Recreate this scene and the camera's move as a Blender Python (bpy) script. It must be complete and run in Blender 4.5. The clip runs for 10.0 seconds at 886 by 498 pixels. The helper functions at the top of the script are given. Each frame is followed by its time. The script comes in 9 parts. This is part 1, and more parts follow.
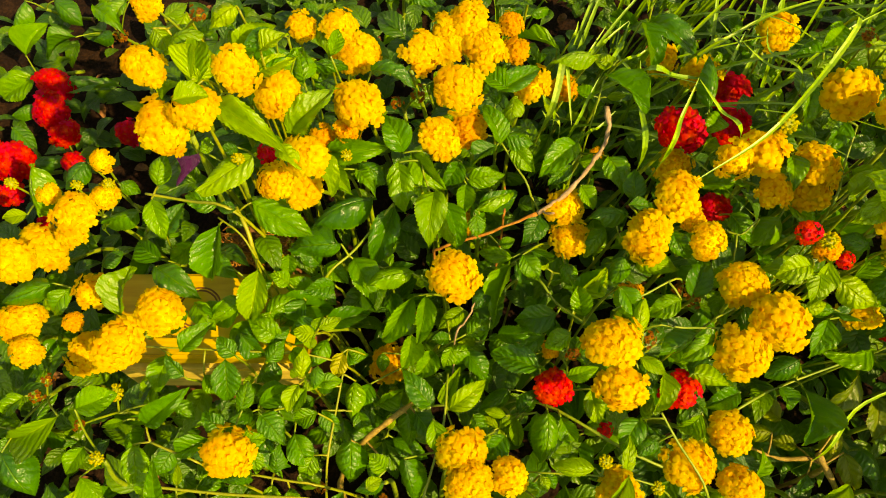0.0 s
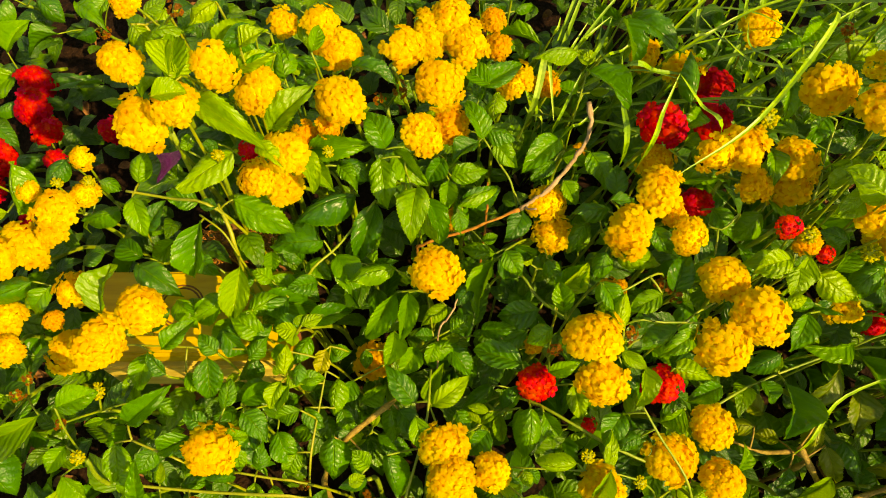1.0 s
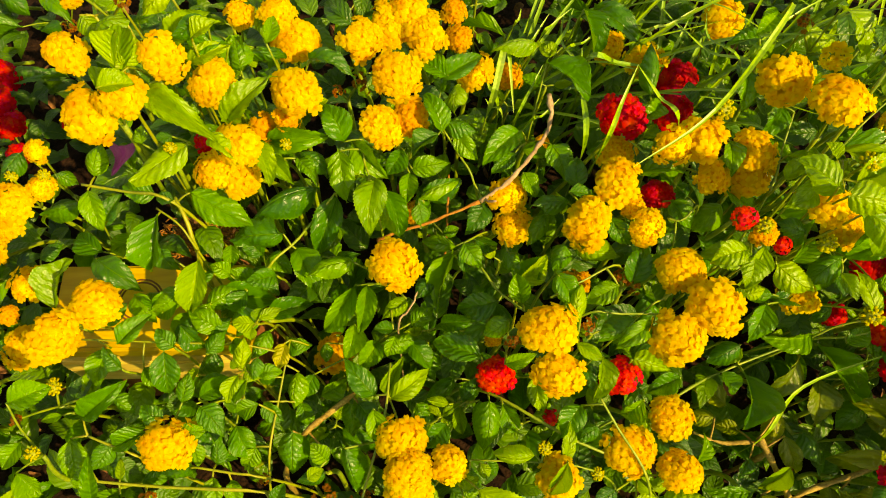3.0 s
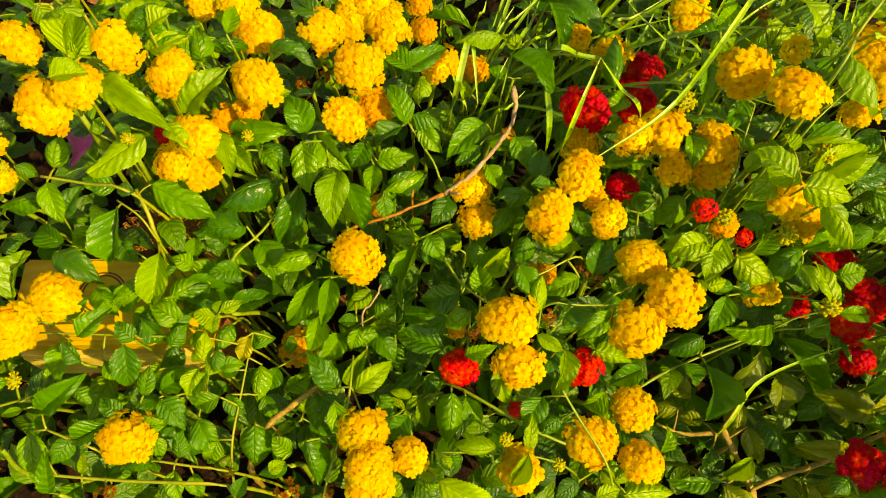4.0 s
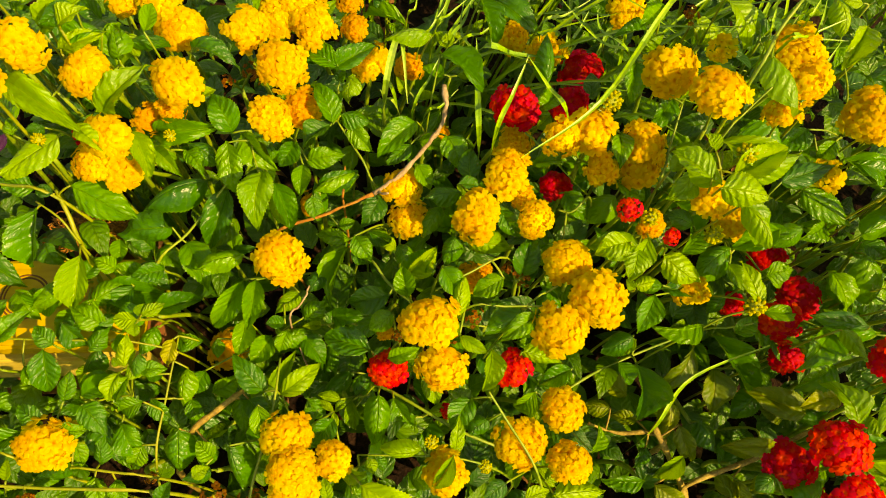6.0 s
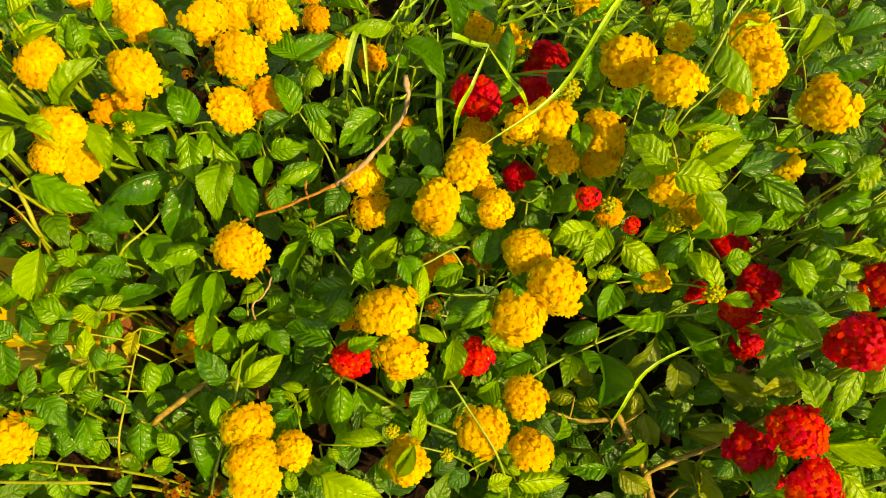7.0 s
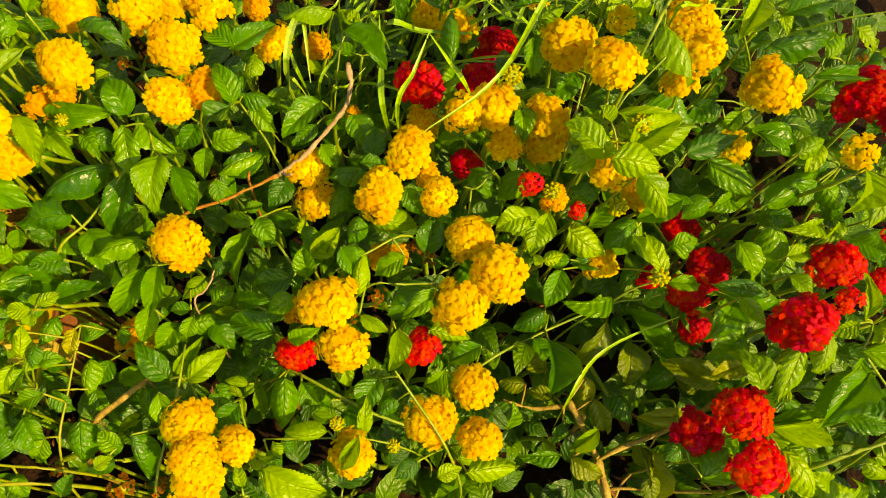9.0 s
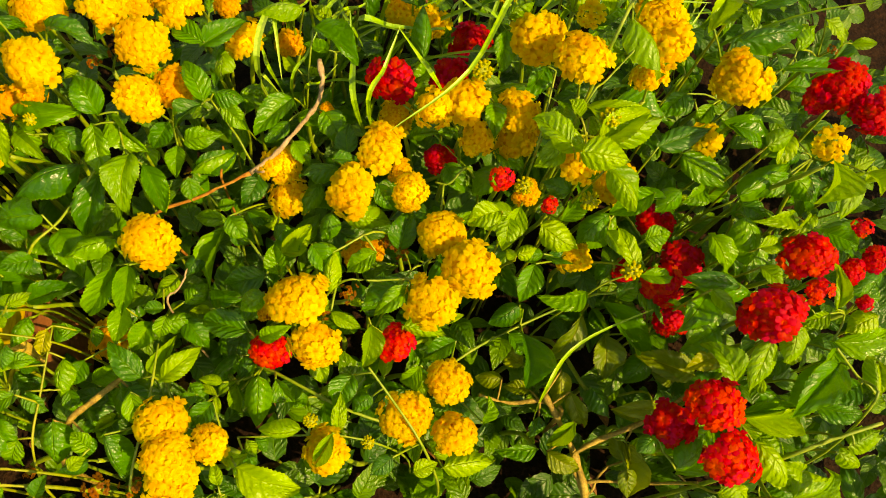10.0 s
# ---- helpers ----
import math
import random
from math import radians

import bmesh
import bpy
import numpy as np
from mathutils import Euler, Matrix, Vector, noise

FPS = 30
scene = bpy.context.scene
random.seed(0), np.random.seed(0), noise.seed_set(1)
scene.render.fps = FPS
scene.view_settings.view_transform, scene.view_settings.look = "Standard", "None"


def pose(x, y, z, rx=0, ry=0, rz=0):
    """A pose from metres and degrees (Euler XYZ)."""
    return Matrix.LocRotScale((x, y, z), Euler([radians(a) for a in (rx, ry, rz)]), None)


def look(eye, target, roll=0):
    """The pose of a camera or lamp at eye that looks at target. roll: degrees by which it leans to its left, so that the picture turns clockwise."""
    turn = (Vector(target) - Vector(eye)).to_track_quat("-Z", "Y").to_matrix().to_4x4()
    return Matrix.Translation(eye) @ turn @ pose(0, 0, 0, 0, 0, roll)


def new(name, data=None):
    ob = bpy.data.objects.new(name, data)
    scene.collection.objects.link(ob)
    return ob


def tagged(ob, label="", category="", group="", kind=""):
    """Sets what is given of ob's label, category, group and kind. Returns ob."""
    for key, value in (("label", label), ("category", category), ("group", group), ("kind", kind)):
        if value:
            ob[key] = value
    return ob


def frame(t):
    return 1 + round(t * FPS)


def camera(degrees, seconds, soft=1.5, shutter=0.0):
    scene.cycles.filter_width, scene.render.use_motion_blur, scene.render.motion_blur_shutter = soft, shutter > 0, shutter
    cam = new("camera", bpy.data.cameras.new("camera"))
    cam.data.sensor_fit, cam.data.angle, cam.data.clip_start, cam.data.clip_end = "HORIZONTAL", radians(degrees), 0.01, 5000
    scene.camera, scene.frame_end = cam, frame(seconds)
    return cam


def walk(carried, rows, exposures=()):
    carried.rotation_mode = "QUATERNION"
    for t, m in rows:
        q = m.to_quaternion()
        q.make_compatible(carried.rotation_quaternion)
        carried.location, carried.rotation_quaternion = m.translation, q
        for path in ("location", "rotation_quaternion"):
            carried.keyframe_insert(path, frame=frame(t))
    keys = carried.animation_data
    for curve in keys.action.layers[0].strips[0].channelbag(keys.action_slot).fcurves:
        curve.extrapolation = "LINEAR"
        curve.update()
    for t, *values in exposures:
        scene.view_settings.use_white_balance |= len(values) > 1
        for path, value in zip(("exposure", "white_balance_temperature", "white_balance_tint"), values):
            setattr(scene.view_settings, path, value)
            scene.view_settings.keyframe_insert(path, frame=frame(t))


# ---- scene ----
cam = camera(61.4, 10.0, soft=1.0)
METRES, EYE, TILT, LEAN, TURN = 0.125, 0.52, -65.0, 0.0, 0.0
ROWS = [
    (0.0, 0.0, 0.0, 0.0, -0.0, 0.0, -0.0),
    (0.5, 0.0376, 0.0043, 0.0019, -0.35, -0.08, 0.19),
    (1.0, 0.0454, 0.0024, -0.0055, -0.62, -0.21, 0.28),
    (1.5, 0.0844, 0.0059, -0.0152, -0.99, -0.39, 0.3),
    (2.0, 0.112, 0.0055, -0.016, -1.18, -0.46, 0.35),
    (3.5, 0.2468, 0.0151, -0.0275, -1.76, -0.66, 0.56),
    (4.0, 0.3082, 0.0113, -0.0436, -2.39, -0.82, 0.55),
    (4.5, 0.3835, 0.0074, -0.0477, -2.96, -0.97, 0.6),
    (5.0, 0.4232, 0.0108, -0.0314, -3.29, -1.06, 0.65),
    (5.5, 0.4862, 0.0288, -0.0299, -3.62, -1.21, 0.71),
    (6.0, 0.5588, 0.0335, -0.0151, -3.9, -1.31, 0.8),
    (7.5, 0.7504, 0.0069, -0.0529, -5.1, -1.85, 1.56),
    (8.0, 0.7996, 0.0267, -0.0582, -5.42, -1.96, 1.85),
    (8.5, 0.8316, 0.0409, -0.0659, -5.68, -2.15, 2.11),
    (9.0, 0.8787, 0.0358, -0.069, -5.96, -2.27, 2.35),
    (9.5, 0.9135, 0.0262, -0.0602, -6.28, -2.39, 2.62),
    (10.0, 0.9631, 0.026, -0.0758, -6.66, -2.59, 2.99),
]
walk(cam, [(t, pose(0, 0, EYE, TILT, LEAN, TURN) @ pose(METRES * x, METRES * y, METRES * z, 90 + pitch, roll, yaw)) for t, x, y, z, yaw, pitch, roll in ROWS],
     exposures=[(0.0, 0.57, 14000, 19), (10.0, 0.57, 14000, 19)])

# ---- light ----
SUN_ELEV, SUN_AZ = 43.0, 130.0   # degrees; the azimuth turns from straight ahead to the right
world = bpy.data.worlds.new("world")
scene.world = world
world.use_nodes = True
wn = world.node_tree.nodes
sky = wn.new("ShaderNodeTexSky")
sky.sky_type, sky.sun_disc = "NISHITA", False
sky.sun_elevation, sky.sun_rotation = radians(SUN_ELEV), radians(SUN_AZ)
world.node_tree.links.new(sky.outputs[0], wn["Background"].inputs[0])
wn["Background"].inputs[1].default_value = 0.15
sun = new("sun", bpy.data.lights.new("sun", "SUN"))
sun.data.energy, sun.data.angle, sun.data.color = 4.95, radians(0.6), (1.0, 0.86, 0.62)
sun_from = Vector((math.sin(radians(SUN_AZ)) * math.cos(radians(SUN_ELEV)),
                   math.cos(radians(SUN_AZ)) * math.cos(radians(SUN_ELEV)), math.sin(radians(SUN_ELEV))))
sun.matrix_world = look(sun_from * 3, (0, 0, 0))

# ---- materials ----
GROUND = -0.09


def nodes(name):
    m = bpy.data.materials.new(name)
    m.use_nodes = True
    t = m.node_tree
    return m, t, t.nodes["Principled BSDF"]


def node(t, kind, **values):
    n = t.nodes.new(kind)
    for key, value in values.items():
        n.inputs[key.replace("_", " ")].default_value = value
    return n


def ramp(t, fac, *stops):
    r = t.nodes.new("ShaderNodeValToRGB")
    e = r.color_ramp.elements
    while len(e) < len(stops):
        e.new(0.5)
    for el, (p, c) in zip(e, stops):
        el.position, el.color = p, (*c, 1)
    t.links.new(fac, r.inputs[0])
    return r.outputs[0]


def calc(t, op, a, b=None, c=None):
    n = t.nodes.new("ShaderNodeMath")
    n.operation = op
    for i, v in enumerate((a, b, c)):
        if v is None:
            continue
        if isinstance(v, (int, float)):
            n.inputs[i].default_value = v
        else:
            t.links.new(v, n.inputs[i])
    return n.outputs[0]


def mix(t, fac, a, b, blend="MIX"):
    n = t.nodes.new("ShaderNodeMix")
    n.data_type, n.blend_type = "RGBA", blend
    for i, v in ((0, fac), (6, a), (7, b)):
        if isinstance(v, (int, float)):
            n.inputs[i].default_value = v
        elif isinstance(v, tuple):
            n.inputs[i].default_value = (*v, 1)
        else:
            t.links.new(v, n.inputs[i])
    return n.outputs[2]


def see_through(t, shader, colour, amount):
    """Adds light that shines through a thin leaf or petal."""
    tr = t.nodes.new("ShaderNodeBsdfTranslucent")
    ms = t.nodes.new("ShaderNodeMixShader")
    ms.inputs[0].default_value = amount
    t.links.new(colour, tr.inputs[0])
    t.links.new(shader.outputs[0], ms.inputs[1])
    t.links.new(tr.outputs[0], ms.inputs[2])
    t.links.new(ms.outputs[0], t.nodes["Material Output"].inputs[0])


def leaf_material(name, dark, mid, light, vein, rough, many=False):
    """Quilted leaf blade with a midrib and arched side veins, from its own length and width."""
    m, t, bsdf = nodes(name)
    co = t.nodes.new("ShaderNodeTexCoord")
    sep = t.nodes.new("ShaderNodeSeparateXYZ")
    t.links.new(co.outputs["UV"], sep.inputs[0])
    u = sep.outputs[0]
    v = calc(t, "ABSOLUTE", calc(t, "MULTIPLY_ADD", sep.outputs[1], 2.0, -1.0))
    wob = node(t, "ShaderNodeTexNoise", Scale=6.0, Detail=3.0)
    t.links.new(co.outputs["UV"], wob.inputs["Vector"])
    slant = calc(t, "SUBTRACT", u, calc(t, "MULTIPLY", v, 0.30))
    slant = calc(t, "MULTIPLY_ADD", wob.outputs[0], 0.17, slant)
    saw = calc(t, "ABSOLUTE", calc(t, "SINE", calc(t, "MULTIPLY_ADD", slant, 21.0, calc(t, "MULTIPLY", v, 0.9))))
    dome = calc(t, "MULTIPLY", saw, saw)
    side = calc(t, "SUBTRACT", 1.0, calc(t, "MINIMUM", calc(t, "MULTIPLY", saw, 6.5), 1.0))
    rib = calc(t, "SUBTRACT", 1.0, calc(t, "MINIMUM", calc(t, "MULTIPLY", v, 18.0), 1.0))
    veins = calc(t, "MAXIMUM", calc(t, "MULTIPLY", side, 0.42), rib)
    fine = node(t, "ShaderNodeTexVoronoi", Scale=22.0)
    t.links.new(co.outputs["UV"], fine.inputs["Vector"])
    info = t.nodes.new("ShaderNodeNewGeometry" if many else "ShaderNodeObjectInfo")
    own = info.outputs["Random Per Island" if many else "Random"]
    patch, broad, spot = [node(t, "ShaderNodeTexNoise", Scale=sc, Detail=d) for sc, d in ((30.0, 3.0), (3.2, 2.0), (7.0, 4.0))]
    for n in (patch, broad, spot):
        n.noise_dimensions = "4D"
        t.links.new(co.outputs["UV"], n.inputs["Vector"])
        t.links.new(calc(t, "MULTIPLY", own, 53.0), n.inputs["W"])
    tone = calc(t, "MULTIPLY_ADD", patch.outputs[0], 0.25, calc(t, "MULTIPLY", own, 0.7))
    tone = calc(t, "ADD", tone, calc(t, "MULTIPLY_ADD", broad.outputs[0], 0.7, -0.32))
    col = ramp(t, tone, (0.05, dark), (0.5, mid), (0.95, light))
    # Bright rim where edges catch light, painted on with the vein colour.
    rim_light = calc(t, "MULTIPLY", calc(t, "MAXIMUM", calc(t, "SUBTRACT", v, 0.93), 0.0), 6.0)
    col = mix(t, calc(t, "MAXIMUM", calc(t, "MULTIPLY", veins, 0.6), rim_light), col, vein)
    blemish = calc(t, "MINIMUM", calc(t, "MULTIPLY", calc(t, "MAXIMUM", calc(t, "SUBTRACT", spot.outputs[0], 0.70), 0.0), 14.0), 0.8)
    col = mix(t, blemish, col, (0.22, 0.12, 0.015))
    t.links.new(col, bsdf.inputs["Base Color"])
    bsdf.inputs["Roughness"].default_value = rough
    bsdf.inputs["Specular IOR Level"].default_value = 0.55
    relief = calc(t, "MULTIPLY_ADD", dome, 0.42, calc(t, "MULTIPLY", fine.outputs[0], 0.22))
    relief = calc(t, "SUBTRACT", relief, calc(t, "MULTIPLY", rib, 0.6))
    bump = node(t, "ShaderNodeBump", Strength=0.95, Distance=0.0011)
    t.links.new(relief, bump.inputs["Height"])
    t.links.new(bump.outputs[0], bsdf.inputs["Normal"])
    through_col = mix(t, 0.65, col, light)
    see_through(t, bsdf, through_col, 0.40)
    return m


LEAF = {
    "g": leaf_material("leaf_green", (0.013, 0.125, 0.010), (0.052, 0.260, 0.006), (0.160, 0.43, 0.005), (0.17, 0.48, 0.015), 0.31),
    # Young leaves, and leaves whose lime colour stands for sun on them.
    "l": leaf_material("leaf_young_sunlit", (0.090, 0.29, 0.005), (0.185, 0.42, 0.006), (0.285, 0.53, 0.008), (0.34, 0.62, 0.03), 0.42),
    "o": leaf_material("leaf_olive", (0.08, 0.18, 0.005), (0.18, 0.28, 0.007), (0.30, 0.38, 0.010), (0.40, 0.45, 0.03), 0.44),
    "y": leaf_material("leaf_yellowing", (0.40, 0.44, 0.02), (0.50, 0.54, 0.03), (0.60, 0.62, 0.04), (0.65, 0.65, 0.10), 0.48),
}
# Darker copy of the leaf greens: shade under the shoots is in the colour.
LEAF_SHADE = leaf_material("leaf_low_shaded", (0.012, 0.100, 0.009), (0.042, 0.180, 0.006), (0.115, 0.31, 0.006), (0.14, 0.38, 0.02), 0.34, True)


def petal_material(name, centre, inner, outer, other, mixed):
    m, t, bsdf = nodes(name)
    co = t.nodes.new("ShaderNodeTexCoord")
    ln = t.nodes.new("ShaderNodeVectorMath")
    ln.operation = "LENGTH"
    t.links.new(co.outputs["UV"], ln.inputs[0])
    info = t.nodes.new("ShaderNodeObjectInfo")
    rnd = info.outputs["Random"]
    pick = calc(t, "GREATER_THAN", rnd, 1.0 - mixed)
    edge = mix(t, pick, outer, other)
    col = ramp(t, ln.outputs["Value"], (0.12, centre), (0.42, inner), (0.75, inner))
    col = mix(t, calc(t, "MULTIPLY_ADD", ln.outputs["Value"], 1.2, -0.25), col, edge)
    tone = node(t, "ShaderNodeHueSaturation", Saturation=1.0)
    t.links.new(col, tone.inputs["Color"])
    t.links.new(calc(t, "MULTIPLY_ADD", rnd, 0.025, 0.4875), tone.inputs["Hue"])
    t.links.new(calc(t, "MULTIPLY_ADD", calc(t, "FRACT", calc(t, "MULTIPLY", rnd, 7.3)), 0.14, 0.92), tone.inputs["Value"])
    t.links.new(tone.outputs[0], bsdf.inputs["Base Color"])
    bsdf.inputs["Roughness"].default_value = 0.6
    bsdf.inputs["Specular IOR Level"].default_value = 0.25
    nz = node(t, "ShaderNodeTexNoise", Scale=5.0, Detail=2.0)
    t.links.new(co.outputs["UV"], nz.inputs["Vector"])
    bump = node(t, "ShaderNodeBump", Strength=0.25, Distance=0.0004)
    t.links.new(nz.outputs[0], bump.inputs["Height"])
    t.links.new(bump.outputs[0], bsdf.inputs["Normal"])
    see_through(t, bsdf, tone.outputs[0], 0.66)
    return m


PETAL = {
    "y": petal_material("petal_yellow", (0.79, 0.44, 0.003), (0.86, 0.63, 0.003), (0.87, 0.70, 0.007), (0.86, 0.73, 0.011), 0.4),
    "p": petal_material("petal_pale_yellow", (0.79, 0.47, 0.004), (0.86, 0.63, 0.009), (0.87, 0.70, 0.013), (0.84, 0.72, 0.017), 0.4),
    "o": petal_material("petal_faded_orange", (0.74, 0.37, 0.004), (0.81, 0.49, 0.006), (0.84, 0.59, 0.006), (0.80, 0.48, 0.006), 0.4),
    "r": petal_material("petal_crimson", (0.80, 0.06, 0.004), (0.72, 0.009, 0.008), (0.76, 0.006, 0.018), (0.74, 0.006, 0.040), 0.45),
    "s": petal_material("petal_red_orange", (0.88, 0.16, 0.006), (0.82, 0.035, 0.006), (0.78, 0.010, 0.012), (0.84, 0.030, 0.008), 0.4),
    "q": petal_material("petal_bright_red", (0.82, 0.07, 0.006), (0.80, 0.012, 0.012), (0.84, 0.010, 0.020), (0.86, 0.05, 0.006), 0.3),
    "d": petal_material("petal_dried", (0.20, 0.07, 0.01), (0.34, 0.13, 0.01), (0.50, 0.20, 0.012), (0.24, 0.09, 0.012), 0.5),
    "b": petal_material("bud_green_yellow", (0.76, 0.68, 0.03), (0.68, 0.67, 0.03), (0.60, 0.62, 0.03), (0.48, 0.56, 0.02), 0.3),
}


def plain(name, stops, rough, scale, relief, spec=0.4, stretch=(1, 1, 1), depth=0.001):
    """Mottled surface in object space: colour stops over noise at two scales, and relief."""
    m, t, bsdf = nodes(name)
    co = t.nodes.new("ShaderNodeTexCoord")
    mp = t.nodes.new("ShaderNodeMapping")
    mp.inputs["Scale"].default_value = stretch
    t.links.new(co.outputs["Object"], mp.inputs[0])
    a = node(t, "ShaderNodeTexNoise", Scale=scale, Detail=5.0, Roughness=0.65)
    b = node(t, "ShaderNodeTexNoise", Scale=scale * 7.0, Detail=3.0)
    for n in (a, b):
        t.links.new(mp.outputs[0], n.inputs["Vector"])
    f = calc(t, "MULTIPLY_ADD", b.outputs[0], 0.4, calc(t, "MULTIPLY", a.outputs[0], 0.6))
    n = len(stops)
    t.links.new(ramp(t, f, *[(0.33 + 0.34 * i / (n - 1), c) for i, c in enumerate(stops)]), bsdf.inputs["Base Color"])
    bsdf.inputs["Roughness"].default_value = rough
    bsdf.inputs["Specular IOR Level"].default_value = spec
    bump = node(t, "ShaderNodeBump", Strength=relief, Distance=depth)
    t.links.new(f, bump.inputs["Height"])
    t.links.new(bump.outputs[0], bsdf.inputs["Normal"])
    return m


STEM = {
    "g": plain("stem_green", [(0.07, 0.17, 0.012), (0.16, 0.27, 0.02), (0.26, 0.34, 0.03)], 0.5, 60, 0.3),
    "p": plain("stem_pale", [(0.11, 0.17, 0.012), (0.19, 0.25, 0.016), (0.29, 0.31, 0.025)], 0.5, 60, 0.3),
    "b": plain("stem_bark", [(0.10, 0.064, 0.008), (0.24, 0.175, 0.024), (0.42, 0.33, 0.065)], 0.7, 110, 1.0, stretch=(1, 1, 0.35)),
}
GRASS = {
    "g": plain("grass_green", [(0.07, 0.22, 0.012), (0.14, 0.33, 0.018), (0.20, 0.40, 0.02)], 0.45, 80, 0.2),
    "l": plain("grass_bright", [(0.11, 0.29, 0.012), (0.19, 0.40, 0.016), (0.28, 0.47, 0.025)], 0.42, 80, 0.2),
    "w": plain("grass_pale", [(0.13, 0.31, 0.02), (0.23, 0.41, 0.04), (0.34, 0.48, 0.08)], 0.42, 80, 0.2),
}
# Brown soil taken near black; deep shade between the plants is in it.
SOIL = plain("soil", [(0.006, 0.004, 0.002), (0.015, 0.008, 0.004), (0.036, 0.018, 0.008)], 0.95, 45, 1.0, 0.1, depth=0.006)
TWIG = plain("dry_twig_bark", [(0.15, 0.055, 0.006), (0.33, 0.135, 0.015), (0.48, 0.26, 0.05)], 0.8, 70, 0.9, stretch=(1, 1, 0.5))
TWIG_GREY = plain("dry_twig_grey", [(0.17, 0.122, 0.058), (0.31, 0.23, 0.115), (0.47, 0.37, 0.21)], 0.85, 70, 0.9)
BOX = plain("pine_top", [(0.30, 0.19, 0.010), (0.44, 0.31, 0.016), (0.54, 0.41, 0.035)], 0.5, 22, 0.3, stretch=(0.25, 1.6, 1))
# Same pine as the top; sunlight on the front is put into paler stops.
BOX_SUNLIT = plain("pine_sunlit", [(0.38, 0.28, 0.04), (0.50, 0.40, 0.07), (0.58, 0.48, 0.11)], 0.5, 22, 0.3, stretch=(0.25, 1, 1.6))
BOX_SIDE = plain("brown_red_wall", [(0.13, 0.045, 0.014), (0.24, 0.085, 0.022), (0.33, 0.14, 0.04)], 0.75, 30, 0.5)
RING = plain("ring_brown", [(0.10, 0.035, 0.006), (0.16, 0.06, 0.01)], 0.6, 40, 0.2)
PURPLE = plain("petal_purple", [(0.020, 0.001, 0.026), (0.048, 0.002, 0.055), (0.11, 0.006, 0.11)], 0.45, 160, 0.8, stretch=(1, 0.3, 1))
DRY = plain("dry_leaf", [(0.07, 0.028, 0.008), (0.15, 0.065, 0.016), (0.28, 0.14, 0.035)], 0.8, 80, 0.6)
CALYX = plain("calyx_green", [(0.16, 0.24, 0.01), (0.30, 0.34, 0.015)], 0.6, 90, 0.3)
CORE_Y = plain("flower_core_orange", [(0.70, 0.40, 0.004), (0.80, 0.50, 0.006)], 0.7, 150, 0.4)
CORE_R = plain("flower_core_red", [(0.50, 0.006, 0.006), (0.64, 0.012, 0.010)], 0.7, 150, 0.4)

# ---- mesh helpers ----


def mesh(name, verts, faces, mat, smooth=True, uvs=None):
    me = bpy.data.meshes.new(name)
    me.from_pydata([tuple(v) for v in verts], [], faces)
    if uvs is not None:
        layer = me.uv_layers.new(name="UVMap")
        for lp in me.loops:
            layer.data[lp.index].uv = uvs[lp.vertex_index]
    me.polygons.foreach_set("use_smooth", [smooth] * len(me.polygons))
    me.materials.append(mat)
    me.update()
    return me


def part(name, me, parent, m=None, label=""):
    ob = new(name, me)
    ob.parent = parent
    if m is not None:
        ob.matrix_basis = m
    return tagged(ob, label) if label else ob


def curve_points(pts, steps):
    """Points along a smooth curve through pts."""
    p = [Vector(q) for q in pts]
    p = [p[0] * 2 - p[1]] + p + [p[-1] * 2 - p[-2]]
    res = []
    for i in range(1, len(p) - 2):
        for k in range(steps):
            s = k / steps
            a, b, c, d = p[i - 1], p[i], p[i + 1], p[i + 2]
            res.append(0.5 * (2 * b + (c - a) * s + (2 * a - 5 * b + 4 * c - d) * s * s + (3 * b - a - 3 * c + d) * s ** 3))
    return res + [p[-2]]


def tube(verts, faces, pts, r0, r1, sides=6, grow=None, knobs=0.0):
    """Adds a tapered round stalk along pts, closed at its ends; grow: the vertex of an older stalk that it grows from."""
    n = len(pts)
    start = len(verts)
    for i, p in enumerate(pts):
        d = (pts[min(i + 1, n - 1)] - pts[max(i - 1, 0)]).normalized()
        a = d.orthogonal() if abs(d.x) > 0.9 else d.cross(Vector((1, 0, 0))).normalized()
        b = d.cross(a).normalized()
        a = b.cross(d).normalized()
        r = (r0 + (r1 - r0) * i / (n - 1)) * (1 + knobs * noise.noise(p * 160) * 2)
        for k in range(sides):
            w = 2 * math.pi * k / sides
            verts.append(p + a * (r * math.cos(w)) + b * (r * math.sin(w)))
    for i in range(n - 1):
        for k in range(sides):
            q = (k + 1) % sides
            faces.append((start + i * sides + k, start + i * sides + q, start + (i + 1) * sides + q, start + (i + 1) * sides + k))
    if grow is None:
        faces.append(tuple(start + k for k in reversed(range(sides))))
    else:
        faces += [(grow, start + (k + 1) % sides, start + k) for k in range(sides)]
    faces.append(tuple(start + (n - 1) * sides + k for k in range(sides)))


# ---- leaf, floret and bud shapes ----


